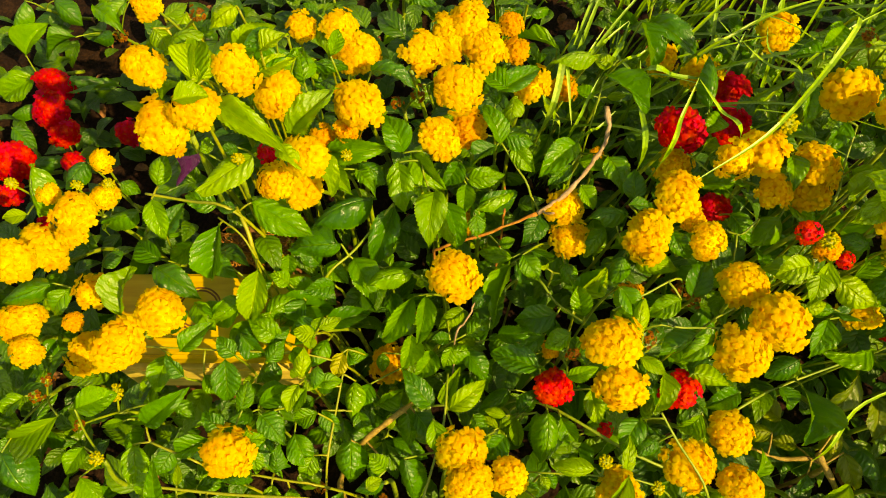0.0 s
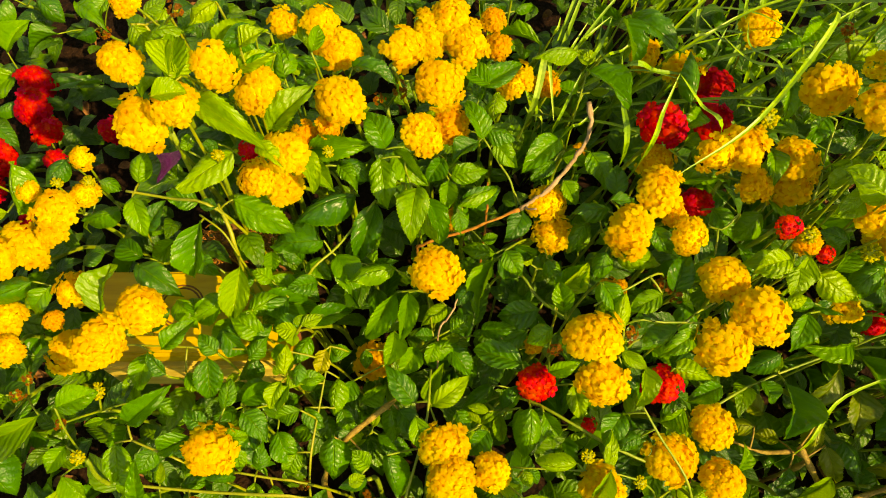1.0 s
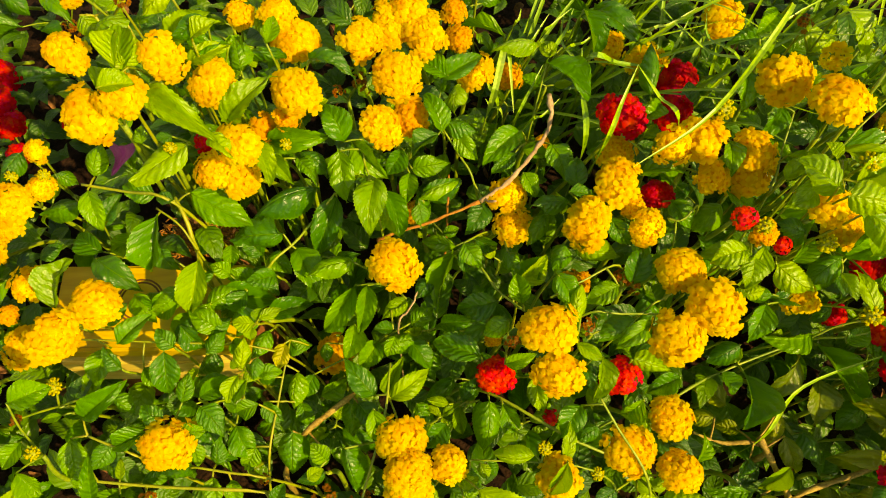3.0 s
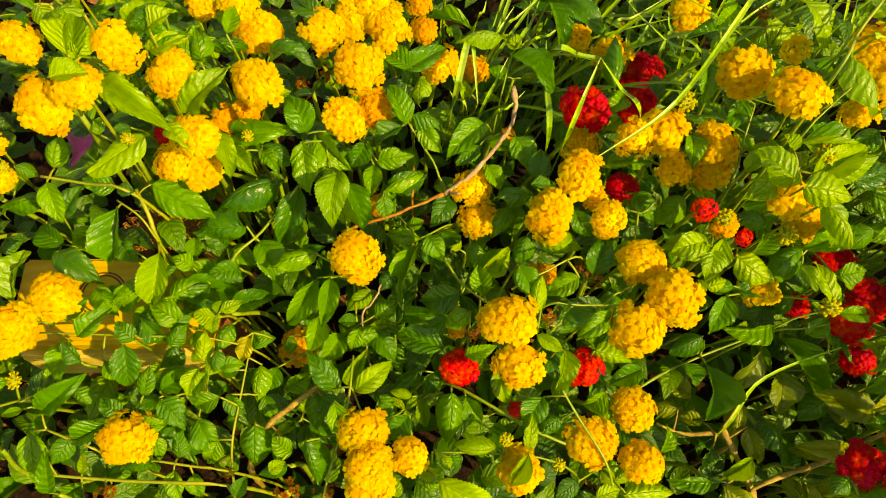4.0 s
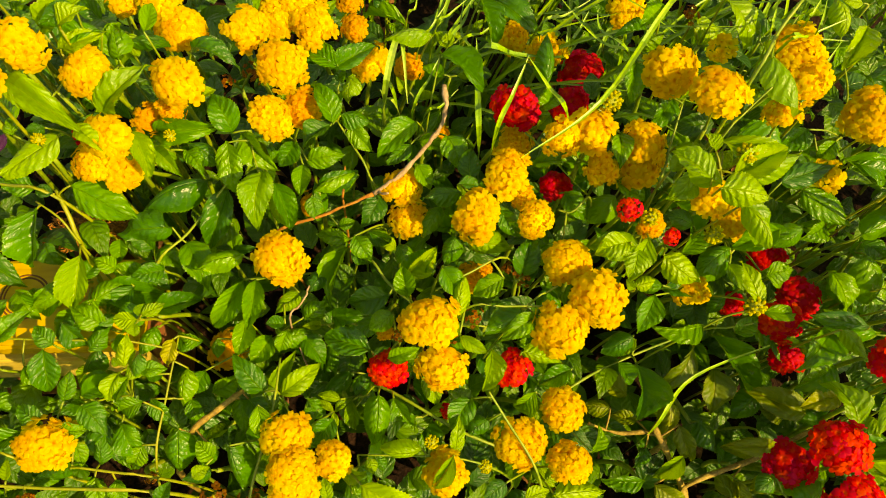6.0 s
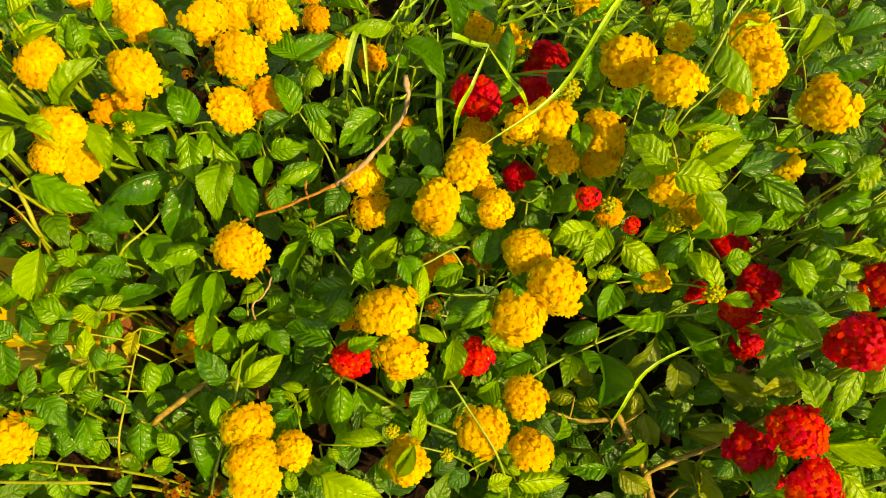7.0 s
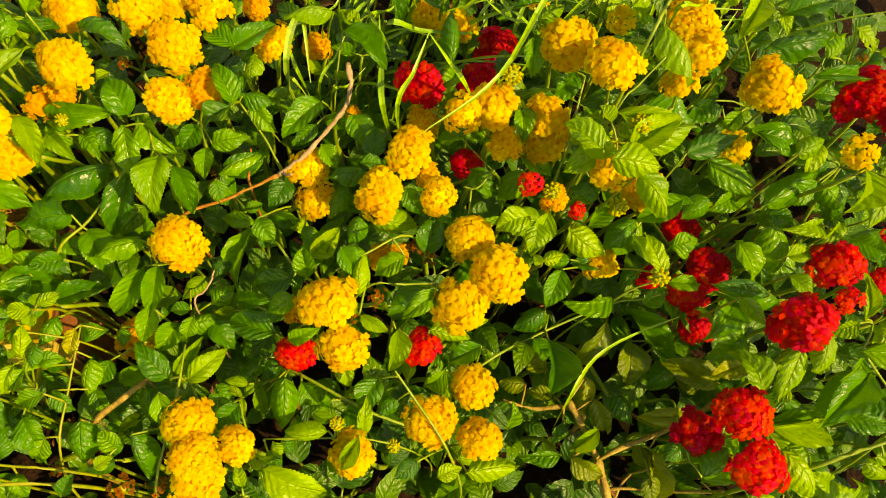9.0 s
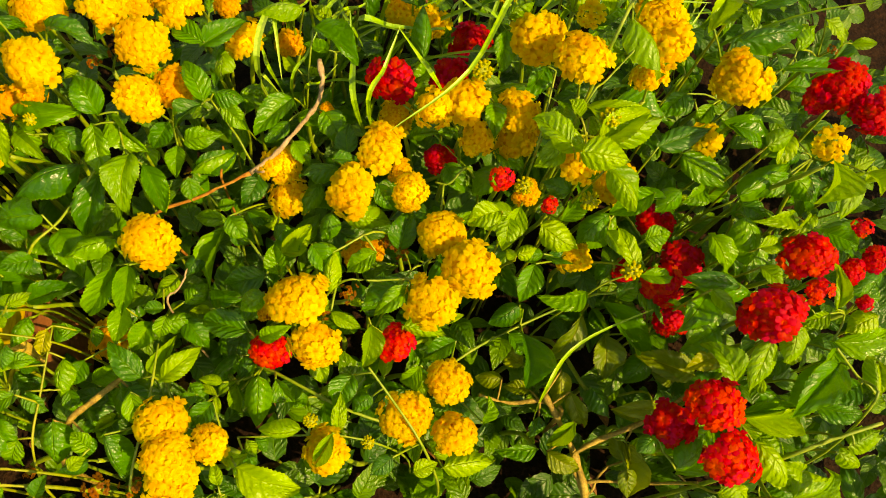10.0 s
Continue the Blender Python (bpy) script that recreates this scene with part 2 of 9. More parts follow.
def leaf_shape(kind, fold, arch, curl, twist, teeth, seed):
    """A toothed ovate blade of length 1 along x and full width 1 along y: folded at the midrib, waved, its tip bent down."""
    rnd = random.Random(seed)
    nu, nv = teeth * 3, 5
    verts, uvs, faces = [], [], []
    ph, ph2 = rnd.uniform(0, 6), rnd.uniform(0, 6)
    wave, droop, bow, lop = rnd.uniform(0.02, 0.08), rnd.uniform(0.05, 0.42), rnd.uniform(-0.09, 0.09), rnd.uniform(-0.3, 0.3)
    full, taper = rnd.uniform(0.70, 0.84), rnd.uniform(0.08, 0.26)
    for i in range(nu + 1):
        u = i / nu
        w = max(0.0, (u - 0.05) / 0.95)
        wide = 0.52 * (math.sin(math.pi * min(1, w ** full)) ** 0.74 if 0 < w < 1 else 0.0)
        wide = max(wide, 0.022 if u < 0.5 else 0.010)
        if u > 0.6:
            wide *= 1.0 - taper * ((u - 0.6) / 0.4) ** 1.5
        tooth = 1.0 if i % 2 else 0.92
        for j in range(-nv, nv + 1):
            v = j / nv
            y = v * wide * (tooth if abs(j) == nv else 1.0)
            z = arch * 4 * u * (1 - u) + fold * (1 + lop * (1 if v > 0 else -1)) * abs(v) * wide * 2 - (curl + 0.10) * 1.6 * v * v * wide
            z += wave * math.sin(9 * u + ph + 2.5 * v) * v * v * (0.5 + u)
            z += 0.35 * wave * math.sin(23 * u + ph2 - 2 * v) * abs(v) ** 3
            z += twist * v * (u - 0.4) * 0.6 - droop * max(0.0, u - 0.35) ** 2
            if 0 < abs(j) < nv:
                z += 0.005 * abs(math.sin(21 * (u - 0.26 * abs(v)) + 1.1)) * (1 - 0.5 * abs(v)) * min(1, 5 * u * (1 - u))
            verts.append((u + (0.01 if i % 2 and abs(j) == nv else 0), y + bow * 4 * u * (1 - u), z))
            uvs.append((u, 0.5 + 0.5 * v))
    row = 2 * nv + 1
    for i in range(nu):
        for j in range(row - 1):
            a = i * row + j
            faces.append((a, a + row, a + row + 1, a + 1))
    return mesh("leaf_" + kind, verts, faces, LEAF[kind], True, uvs)


LEAVES = {}
for kind in LEAF:
    LEAVES[kind] = [leaf_shape(kind, f, a, c, tw, tt, 11 * i + 5) for i, (f, a, c, tw, tt) in enumerate((
        (0.16, 0.05, 0.02, 0.10, 12), (0.30, 0.09, 0.05, -0.2, 11), (0.05, 0.12, 0.20, 0.25, 12), (0.42, 0.04, 0.0, 0.0, 11),
        (0.12, -0.05, 0.12, -0.15, 13), (0.22, 0.15, 0.10, 0.3, 12), (-0.05, 0.08, 0.22, -0.3, 11), (0.50, 0.10, 0.05, 0.15, 12),
        (0.34, 0.16, 0.15, -0.35, 13), (0.44, 0.06, 0.10, 0.2, 12), (0.10, 0.18, 0.35, 0.1, 13), (0.40, 0.02, 0.20, -0.1, 11)))]


def floret_shape(kind, lobes, cup, seed):
    """A small flat floret of radius 1 facing z with a pit in its middle: broad, blunt lobes with a ruffled, shallowly notched rim."""
    rnd = random.Random(seed)
    verts, uvs, faces = [(0, 0, -0.30)], [(0, 0)], []
    cut = (0.0, 0.13, 0.32, 0.50, 0.68, 0.87)
    n = lobes * len(cut)
    lift = [rnd.uniform(-0.08, 0.10) for _ in range(lobes)]
    long = [rnd.uniform(0.86, 1.12) for _ in range(lobes)]
    lean = [rnd.uniform(-0.10, 0.10) for _ in range(lobes)]
    for ring in (0, 1, 2, 3):
        for k in range(n):
            lobe, s = divmod(k, len(cut))
            w = 2 * math.pi * (lobe + cut[s]) / lobes + lean[lobe] * (ring / 3) * (s > 0)
            if ring == 0:
                r, z = 0.16, -0.06
            elif ring == 1:
                r = 0.40 if s == 0 else 0.46
                z = cup * r + 0.05
            elif ring == 2:
                r = (0.52, 0.70, 0.76, 0.77, 0.76, 0.70)[s] * (1 if s == 0 else long[lobe])
                z = cup * r + lift[lobe] * 0.6 + (0.0, 0.05, 0.07, 0.05, 0.07, 0.05)[s]
            else:
                r = (0.58, 0.93, 1.10, 1.00, 1.08, 0.90)[s] * (1 if s == 0 else long[lobe]) * rnd.uniform(0.95, 1.05)
                z = cup * r + lift[lobe] + (-0.05, -0.03, 0.02, -0.03, 0.03, -0.02)[s] + rnd.uniform(-0.05, 0.05)
            verts.append((r * math.cos(w), r * math.sin(w), z))
            uvs.append((r * math.cos(w), r * math.sin(w)))
    for k in range(n):
        q = (k + 1) % n
        faces.append((0, 1 + k, 1 + q))
        for o in (1, 1 + n, 1 + 2 * n):
            faces.append((o + k, o + n + k, o + n + q, o + q))
    return mesh("floret_" + kind, verts, faces, PETAL[kind], True, uvs)


FLORETS = {k: [floret_shape(k, n, c, 3 + i) for i, (n, c) in enumerate(((4, 0.02), (5, 0.10), (4, -0.12), (5, -0.06), (4, 0.16), (4, 0.06), (5, 0.18), (4, -0.02)))] for k in "yporsqd"}


def ball(name, mat, seed, squash=0.83, rough=0.05, level=2):
    bm = bmesh.new()
    bmesh.ops.create_icosphere(bm, subdivisions=level, radius=1.0)
    rnd = random.Random(seed)
    for v in bm.verts:
        v.co *= 1 + rnd.uniform(-rough, rough)
        v.co.z *= squash
    me = bpy.data.meshes.new(name)
    bm.to_mesh(me)
    bm.free()
    me.polygons.foreach_set("use_smooth", [True] * len(me.polygons))
    me.materials.append(mat)
    return me


BALL = ball("core", CALYX, 3, 1.0, 0.03)
BALL_AT = [v.co.copy() for v in BALL.vertices]
BALL_FACES = [tuple(f.vertices) for f in BALL.polygons]
SQUASH = 0.60


def dome(d, lump, oval, uneven):
    """How far a flower head reaches in direction d: an uneven, slightly oval flat dome of radius 1."""
    reach = 1 + uneven * noise.noise(d * 1.8 + lump) + 0.5 * uneven * noise.noise(d * 3.6 - lump)
    return Vector((d.x * oval, d.y / oval, d.z * SQUASH)) * reach


BUD = mesh("bud", [(0, 0, 1.1)] + [(0.62 * math.cos(k * math.pi / 2 + 0.4), 0.62 * math.sin(k * math.pi / 2 + 0.4), 0.72) for k in range(4)]
           + [(0.5 * math.cos(k * math.pi / 2 + 0.4), 0.5 * math.sin(k * math.pi / 2 + 0.4), -0.6) for k in range(4)],
           [(0, 1 + k, 1 + (k + 1) % 4) for k in range(4)] + [(1 + k, 5 + k, 5 + (k + 1) % 4, 1 + (k + 1) % 4) for k in range(4)],
           PETAL["b"], True, [(0.1, 0)] + [(0.6, 0)] * 4 + [(0.9, 0)] * 4)

# ---- plants ----
CORE_SIZE = {"b": 0.62, "d": 0.35, "f": 0.34, "q": 0.70, "p": 0.78, "o": 0.82, "s": 0.80}
PLACES = []
FACE = Vector((0.0, -0.30, 0.95))
RND = random.Random(42)


def sprig(label, r, kind, *pts):
    """A lantana shoot rooted in the soil: its main stalk runs through pts."""
    root = Vector((pts[0][0], pts[0][1], GROUND))
    pts = (root, *pts[1:])
    ob = tagged(new("lantana_sprig"), label, "lantana", "lantana shoots of the flower bed")
    ob.location = root
    line = curve_points(pts, 5)
    s = {"ob": ob, "root": root, "line": line, "kind": kind, "v": [], "f": []}
    tube(s["v"], s["f"], [p - root for p in line], r * 1.25, r * 0.85, 7, None, 0.35 if kind == "b" else 0.08)
    return s


def branch(s, end, r, lift=0.3):
    """A thin stalk from the nearest place on the main stalk to end."""
    i = min(range(len(s["line"]) // 2, len(s["line"])), key=lambda q: (s["line"][q] - end).length)
    a = s["line"][i]
    mid = (a + end) * 0.5 + Vector((0, 0, (end - a).length * lift * 0.3))
    tube(s["v"], s["f"], [p - s["root"] for p in curve_points((a, mid, end), 3)], r * 1.2, r, 5, i * 7)


def leaf(s, base, tip, width, roll, kind, shape=None):
    base, tip = Vector(base), Vector(tip)
    x = tip - base
    size = x.length
    x.normalize()
    z = (FACE - x * FACE.dot(x)).normalized()
    y = z.cross(x)
    m = Matrix((x, y, z)).transposed().to_4x4() @ Matrix.Rotation(radians(roll), 4, "X")
    m = Matrix.Translation(base - s["root"]) @ m @ Matrix.Diagonal((size, width * 0.94, size * 1.08, 1))
    # High leaves often turn lime: sun on the canopy top, put into colour.
    if kind == "g" and base.z > 0.15 and RND.random() < 0.45:
        kind = "l"
    me = RND.choice(LEAVES[kind]) if shape is None else LEAVES[kind][shape]
    part("leaf", me, s["ob"], m)
    PLACES.append((base + tip) * 0.5)
    branch(s, base + x * size * 0.03, 0.0006)


def flower_head(s, centre, r, kind, axis, count=None):
    """A domed cluster of florets on its own stalk."""
    c, a = Vector(centre), Vector(axis).normalized()
    turn = a.to_track_quat("Z", "Y").to_matrix().to_4x4()
    m = Matrix.Translation(c - s["root"]) @ turn
    red = kind in "rqst"
    r *= 0.90 if red else 0.92
    lump, oval, uneven = c * 300, RND.uniform(0.88, 1.12), 0.12 if kind == "b" else 0.36
    mat = CALYX if kind in "bdf" else CORE_R if red else CORE_Y
    inner = CORE_SIZE.get(kind, 0.82)
    core = mesh("flower_core", [dome(d.normalized(), lump, oval, uneven) for d in BALL_AT], BALL_FACES, mat)
    names = {"y": "bright yellow domed flower head", "p": "pale yellow half-open flower head", "o": "fading orange-yellow flower head",
             "r": "crimson flower head", "s": "red and orange flower head", "t": "crimson flower head with orange centre",
             "q": "small bright red flower head", "b": "green-yellow cluster of closed buds", "d": "withered brown-orange flower remains", "f": "sparse yellow flower head with few florets"}
    head = part("flower_head", core, s["ob"], m @ Matrix.Scale(r * inner, 4), names[kind])
    n = count or {"d": 11, "f": 11, "b": 30, "p": 32, "q": 20, "o": 28, "s": 40}.get(kind, 52 if r > 0.0115 else 38)
    inv = 1.0 / (r * inner)
    for i in range(n):
        cz = 1 - (i + 0.5) / n * (1.0 if kind != "b" else 1.5)
        w = i * 2.39996 + RND.uniform(-0.25, 0.25)
        sz = math.sqrt(max(0, 1 - cz * cz))
        d = Vector((sz * math.cos(w), sz * math.sin(w), cz)) + Vector([RND.uniform(-0.07, 0.07) for _ in range(3)])
        d.normalize()
        if kind in "yr" and RND.random() < 0.09:
            continue
        reach = RND.uniform(0.95, 1.04) * r
        if cz < 0.4:
            reach *= RND.uniform(0.86, 1.02)
        if kind == "d":
            reach *= RND.uniform(0.6, 1.3)
        if kind == "b":
            me, size, reach = BUD, r * 0.25, r * 0.70
            if cz > 0.75:
                size *= 0.8
        else:
            k = "y" if kind == "f" else kind
            if kind == "t":
                k = "s" if cz > 0.8 else "r"
            me, size = RND.choice(FLORETS[k]), r * RND.uniform(0.29, 0.36)
            if kind == "f":
                size *= 1.55
            if kind in "pq" and cz > 0.72:
                size *= 0.6
        tilt = (Vector((d.x * 0.90, d.y * 0.90, d.z * 0.7 + 0.38)) + Vector([RND.uniform(-0.12, 0.12) for _ in range(3)])).normalized()
        q = tilt.to_track_quat("Z", "Y").to_matrix().to_4x4() @ Matrix.Rotation(RND.uniform(0, 6.28), 4, "Z")
        p = dome(d, lump, oval, uneven) * reach
        part("bud" if kind == "b" else "floret", me, head, Matrix.Translation(p * inv) @ q @ Matrix.Scale(size * inv, 4))
    branch(s, c - a * r * 0.5, 0.0007, 0.1)
    PLACES.append(c)


def finish(s):
    part("stem", mesh("stem", s["v"], s["f"], STEM[s["kind"]]), s["ob"])


def blade(width, kind, *pts, clump=None):
    """One grass blade, creased along its middle and tapering to a point."""
    root = Vector((pts[0][0], pts[0][1], GROUND))
    line = [p - root for p in curve_points((root, *pts[1:]), 6)]
    n = len(line)
    verts, faces = [], []
    for i, p in enumerate(line):
        d = (line[min(i + 1, n - 1)] - line[max(i - 1, 0)]).normalized()
        side = d.cross(FACE).normalized()
        up = side.cross(d)
        s = i / (n - 1)
        w = width * 0.40 * (0.45 + 0.55 * min(1, s * 2)) * (1 - max(0, s - 0.5) / 0.5) ** 0.8 + 0.00012
        verts += [p - side * w + up * w * 0.35, p, p + side * w + up * w * 0.35, p - up * w * 0.12]
    for i in range(n - 1):
        a, b = i * 4, i * 4 + 4
        faces += [(a, a + 1, b + 1, b), (a + 1, a + 2, b + 2, b + 1), (a + 2, a + 3, b + 3, b + 2), (a + 3, a, b, b + 3)]
    faces += [(0, 3, 2, 1), (n * 4 - 4, n * 4 - 3, n * 4 - 2, n * 4 - 1)]
    words = {"g": "narrow green grass blade arching among the lantana", "l": "bright yellow-green grass blade lit by the sun",
             "w": "pale whitish-green folded grass blade in sunlight"}
    ob = new("blade" if clump else "grass_sprout", mesh("blade", verts, faces, GRASS[kind], False))
    if clump:
        ob.parent = clump
        ob.location = root - clump.location
    else:
        ob.location = root
        tagged(ob, words[kind], "grass", "long grass among the flowers")


# ---- ground ----
def ground_sheet():
    ax = [-400, -120, -40, -12, -4, -1.6, -0.8]
    xs = ax + [-0.45 + 0.02 * i for i in range(56)] + [0.9, 1.7, 4, 12, 40, 120, 400]
    ys = ax + [-0.35 + 0.02 * i for i in range(56)] + [1.0, 1.7, 4, 12, 40, 120, 400]
    verts = [(x, y, GROUND + (0.010 * noise.noise(Vector((x * 18, y * 18, 0))) + 0.006 * noise.noise(Vector((x * 55, y * 55, 3)))
                              if abs(x) < 2 and abs(y) < 2 else 0)) for y in ys for x in xs]
    n = len(xs)
    faces = [(j * n + i, j * n + i + 1, j * n + n + i + 1, j * n + n + i) for j in range(len(ys) - 1) for i in range(n - 1)]
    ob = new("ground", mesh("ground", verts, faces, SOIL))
    tagged(ob, "dark brown crumbly garden soil, darkened for shade under the flower bed", "ground", kind="structure")


ground_sheet()

# ---- lantana shoots ----
s = sprig("pale yellowish trailing lantana stem with green leaves", 0.0010, 'p', (-0.0963,0.2041,-0.0350), (-0.1031,0.2057,0.0424), (-0.1254,0.2111,0.1197), (-0.1552,0.2182,0.1210), (-0.1814,0.2227,0.1221))
leaf(s, (-0.1757,0.2287,0.1196), (-0.1719,0.2469,0.1282), 0.0143, 11, 'g')
leaf(s, (-0.1769,0.2190,0.1233), (-0.1693,0.1978,0.1101), 0.0149, -9, 'g')
leaf(s, (-0.1356,0.2162,0.1208), (-0.1578,0.2213,0.1224), 0.0142, -21, 'g')
leaf(s, (-0.1248,0.2118,0.1218), (-0.1366,0.2140,0.1214), 0.0089, 4, 'g')
finish(s)
s = sprig("pale yellowish trailing lantana stem with green leaves", 0.0014, 'p', (-0.1093,0.1623,-0.0350), (-0.1110,0.1691,0.0298), (-0.1166,0.1914,0.0945), (-0.1196,0.2029,0.1100), (-0.1265,0.2163,0.1171))
leaf(s, (-0.1174,0.2173,0.1220), (-0.0813,0.1957,0.1198), 0.0223, 10, 'g')
finish(s)
s = sprig("pale yellowish trailing lantana stem with green leaves", 0.0007, 'p', (-0.0968,0.1663,-0.0350), (-0.1011,0.1718,0.0314), (-0.1153,0.1899,0.0978), (-0.1232,0.1999,0.1123), (-0.1371,0.2096,0.1157))
leaf(s, (-0.1348,0.2046,0.1180), (-0.1427,0.1768,0.0947), 0.0206, 5, 'g')
leaf(s, (-0.1120,0.1814,0.1042), (-0.1184,0.1519,0.0879), 0.0188, -8, 'l')
finish(s)
s = sprig("leafy lantana sprig with glossy green leaves", 0.0009, 'g', (-0.0980,0.1639,-0.0350), (-0.0927,0.1686,0.0225), (-0.0755,0.1838,0.0801), (-0.0560,0.2011,0.0885), (-0.0315,0.2239,0.1067))
leaf(s, (-0.0632,0.2018,0.0953), (-0.0992,0.2037,0.0840), 0.0217, -19, 'g')
leaf(s, (-0.0308,0.2261,0.1013), (-0.0446,0.1928,0.0806), 0.0199, -5, 'g')
leaf(s, (-0.0577,0.1962,0.0865), (-0.0429,0.1664,0.0797), 0.0197, -21, 'g')
leaf(s, (-0.0891,0.1859,0.0756), (-0.0686,0.1690,0.0741), 0.0197, 15, 'g')
leaf(s, (-0.0770,0.1943,0.0783), (-0.0608,0.1835,0.0756), 0.0145, -16, 'g')
leaf(s, (-0.0796,0.1956,0.0754), (-0.0925,0.2073,0.0847), 0.0146, -16, 'g')
finish(s)
s = sprig("leafy lantana sprig with glossy green leaves", 0.0007, 'g', (0.0714,0.2065,-0.0350), (0.0679,0.2126,0.0334), (0.0562,0.2324,0.1018), (0.0471,0.2478,0.1108), (0.0367,0.2623,0.1190))
leaf(s, (0.0355,0.2517,0.1306), (0.0255,0.2740,0.1412), 0.0162, 18, 'g')
leaf(s, (0.0336,0.2538,0.1274), (0.0163,0.2412,0.1231), 0.0162, 19, 'g')
leaf(s, (0.0386,0.2635,0.1234), (0.0580,0.2585,0.1245), 0.0148, -15, 'g')
leaf(s, (0.0438,0.2589,0.1177), (0.0578,0.2438,0.1119), 0.0140, 22, 'g')
leaf(s, (0.0630,0.2228,0.0946), (0.0519,0.2026,0.0909), 0.0161, -12, 'g')
finish(s)
s = sprig("leafy lantana sprig with glossy green leaves", 0.0008, 'g', (0.0398,0.2015,-0.0350), (0.0436,0.1956,0.0322), (0.0561,0.1763,0.0994), (0.0673,0.1591,0.1033), (0.0804,0.1417,0.1162))
leaf(s, (0.0681,0.1519,0.1034), (0.0429,0.1500,0.0952), 0.0181, -9, 'g')
leaf(s, (0.0779,0.1557,0.1116), (0.0942,0.1715,0.1242), 0.0166, -10, 'g')
leaf(s, (0.0782,0.1408,0.1281), (0.0753,0.1573,0.1335), 0.0130, -4, 'g')
finish(s)
s = sprig("leafy lantana sprig with glossy green leaves", 0.0007, 'g', (0.0017,0.1939,-0.0350), (-0.0005,0.2006,0.0427), (-0.0079,0.2223,0.1204), (-0.0118,0.2340,0.1253), (-0.0130,0.2474,0.1312))
leaf(s, (-0.0242,0.2468,0.1285), (-0.0367,0.2668,0.1409), 0.0191, 4, 'g')
leaf(s, (-0.0197,0.2499,0.1255), (0.0011,0.2269,0.1206), 0.0192, 19, 'g')
leaf(s, (-0.0274,0.2424,0.1280), (-0.0247,0.2136,0.1133), 0.0191, 13, 'g')
leaf(s, (-0.0043,0.2213,0.1302), (-0.0087,0.1878,0.1230), 0.0204, -2, 'l')
leaf(s, (-0.0002,0.2185,0.1217), (0.0092,0.1939,0.1062), 0.0145, -17, 'g')
finish(s)
s = sprig("pale yellowish trailing lantana stem with green leaves", 0.0007, 'p', (-0.0438,0.1312,-0.0350), (-0.0508,0.1315,0.0225), (-0.0738,0.1324,0.0800), (-0.1328,0.1348,0.0862), (-0.1847,0.1391,0.0804))
leaf(s, (-0.1558,0.1313,0.0948), (-0.1374,0.1478,0.1004), 0.0146, -7, 'g')
leaf(s, (-0.1076,0.1383,0.0801), (-0.0945,0.1485,0.0893), 0.0113, -15, 'g')
leaf(s, (-0.1282,0.1273,0.0951), (-0.1279,0.1050,0.0784), 0.0183, -14, 'g')
leaf(s, (-0.1681,0.1366,0.0726), (-0.1765,0.1141,0.0666), 0.0159, -5, 'g')
leaf(s, (-0.1013,0.1308,0.0815), (-0.1151,0.1188,0.0697), 0.0161, 15, 'g')
leaf(s, (-0.0910,0.1334,0.0894), (-0.0785,0.1259,0.0905), 0.0108, 3, 'g')
leaf(s, (-0.1446,0.1219,0.0796), (-0.1349,0.1120,0.0713), 0.0120, -6, 'g')
finish(s)
s = sprig("pale yellowish trailing lantana stem with green leaves", 0.0008, 'p', (-0.1099,0.0582,-0.0350), (-0.1165,0.0607,0.0234), (-0.1380,0.0689,0.0819), (-0.1520,0.0742,0.0834), (-0.1690,0.0810,0.0826))
leaf(s, (-0.1736,0.0905,0.0833), (-0.1485,0.1078,0.0983), 0.0149, 5, 'g')
leaf(s, (-0.1586,0.0776,0.0734), (-0.1688,0.0629,0.0689), 0.0137, -17, 'g')
leaf(s, (-0.1820,0.0816,0.0751), (-0.1810,0.0578,0.0623), 0.0167, -21, 'g')
finish(s)
s = sprig("pale yellowish trailing lantana stem with green leaves", 0.0008, 'p', (-0.0416,0.0555,-0.0350), (-0.0485,0.0564,0.0129), (-0.0713,0.0593,0.0609), (-0.0914,0.0619,0.0650), (-0.1134,0.0654,0.0671))
leaf(s, (-0.1002,0.0668,0.0612), (-0.0980,0.0802,0.0715), 0.0118, -6, 'g')
leaf(s, (-0.1002,0.0598,0.0664), (-0.0958,0.0429,0.0636), 0.0130, 13, 'g')
leaf(s, (-0.1085,0.0628,0.0802), (-0.1298,0.0585,0.0709), 0.0124, -16, 'g')
leaf(s, (-0.0908,0.0587,0.0603), (-0.0862,0.0451,0.0539), 0.0116, -1, 'g')
leaf(s, (-0.1129,0.0787,0.0694), (-0.1108,0.0655,0.0610), 0.0117, 4, 'g')
finish(s)
s = sprig("lantana sprig with one dried brown-orange flower head and green leaves", 0.0010, 'p', (-0.0394,0.0488,-0.0350), (-0.0464,0.0492,0.0151), (-0.0693,0.0506,0.0652), (-0.1272,0.0541,0.0680), (-0.1724,0.0580,0.0722))
flower_head(s, (-0.1341,0.0479,0.0714), 0.0053, 'd', (0.37,0.09,0.93))
leaf(s, (-0.0643,0.0435,0.0635), (-0.0585,0.0555,0.0656), 0.0100, 4, 'g')
leaf(s, (-0.1655,0.0647,0.0810), (-0.1766,0.0505,0.0705), 0.0127, 5, 'g')
finish(s)
s = sprig("pale yellowish trailing lantana stem with green leaves", 0.0007, 'p', (-0.0743,0.0415,-0.0350), (-0.0733,0.0484,0.0120), (-0.0697,0.0711,0.0590), (-0.0649,0.1025,0.0683), (-0.0588,0.1385,0.0765))
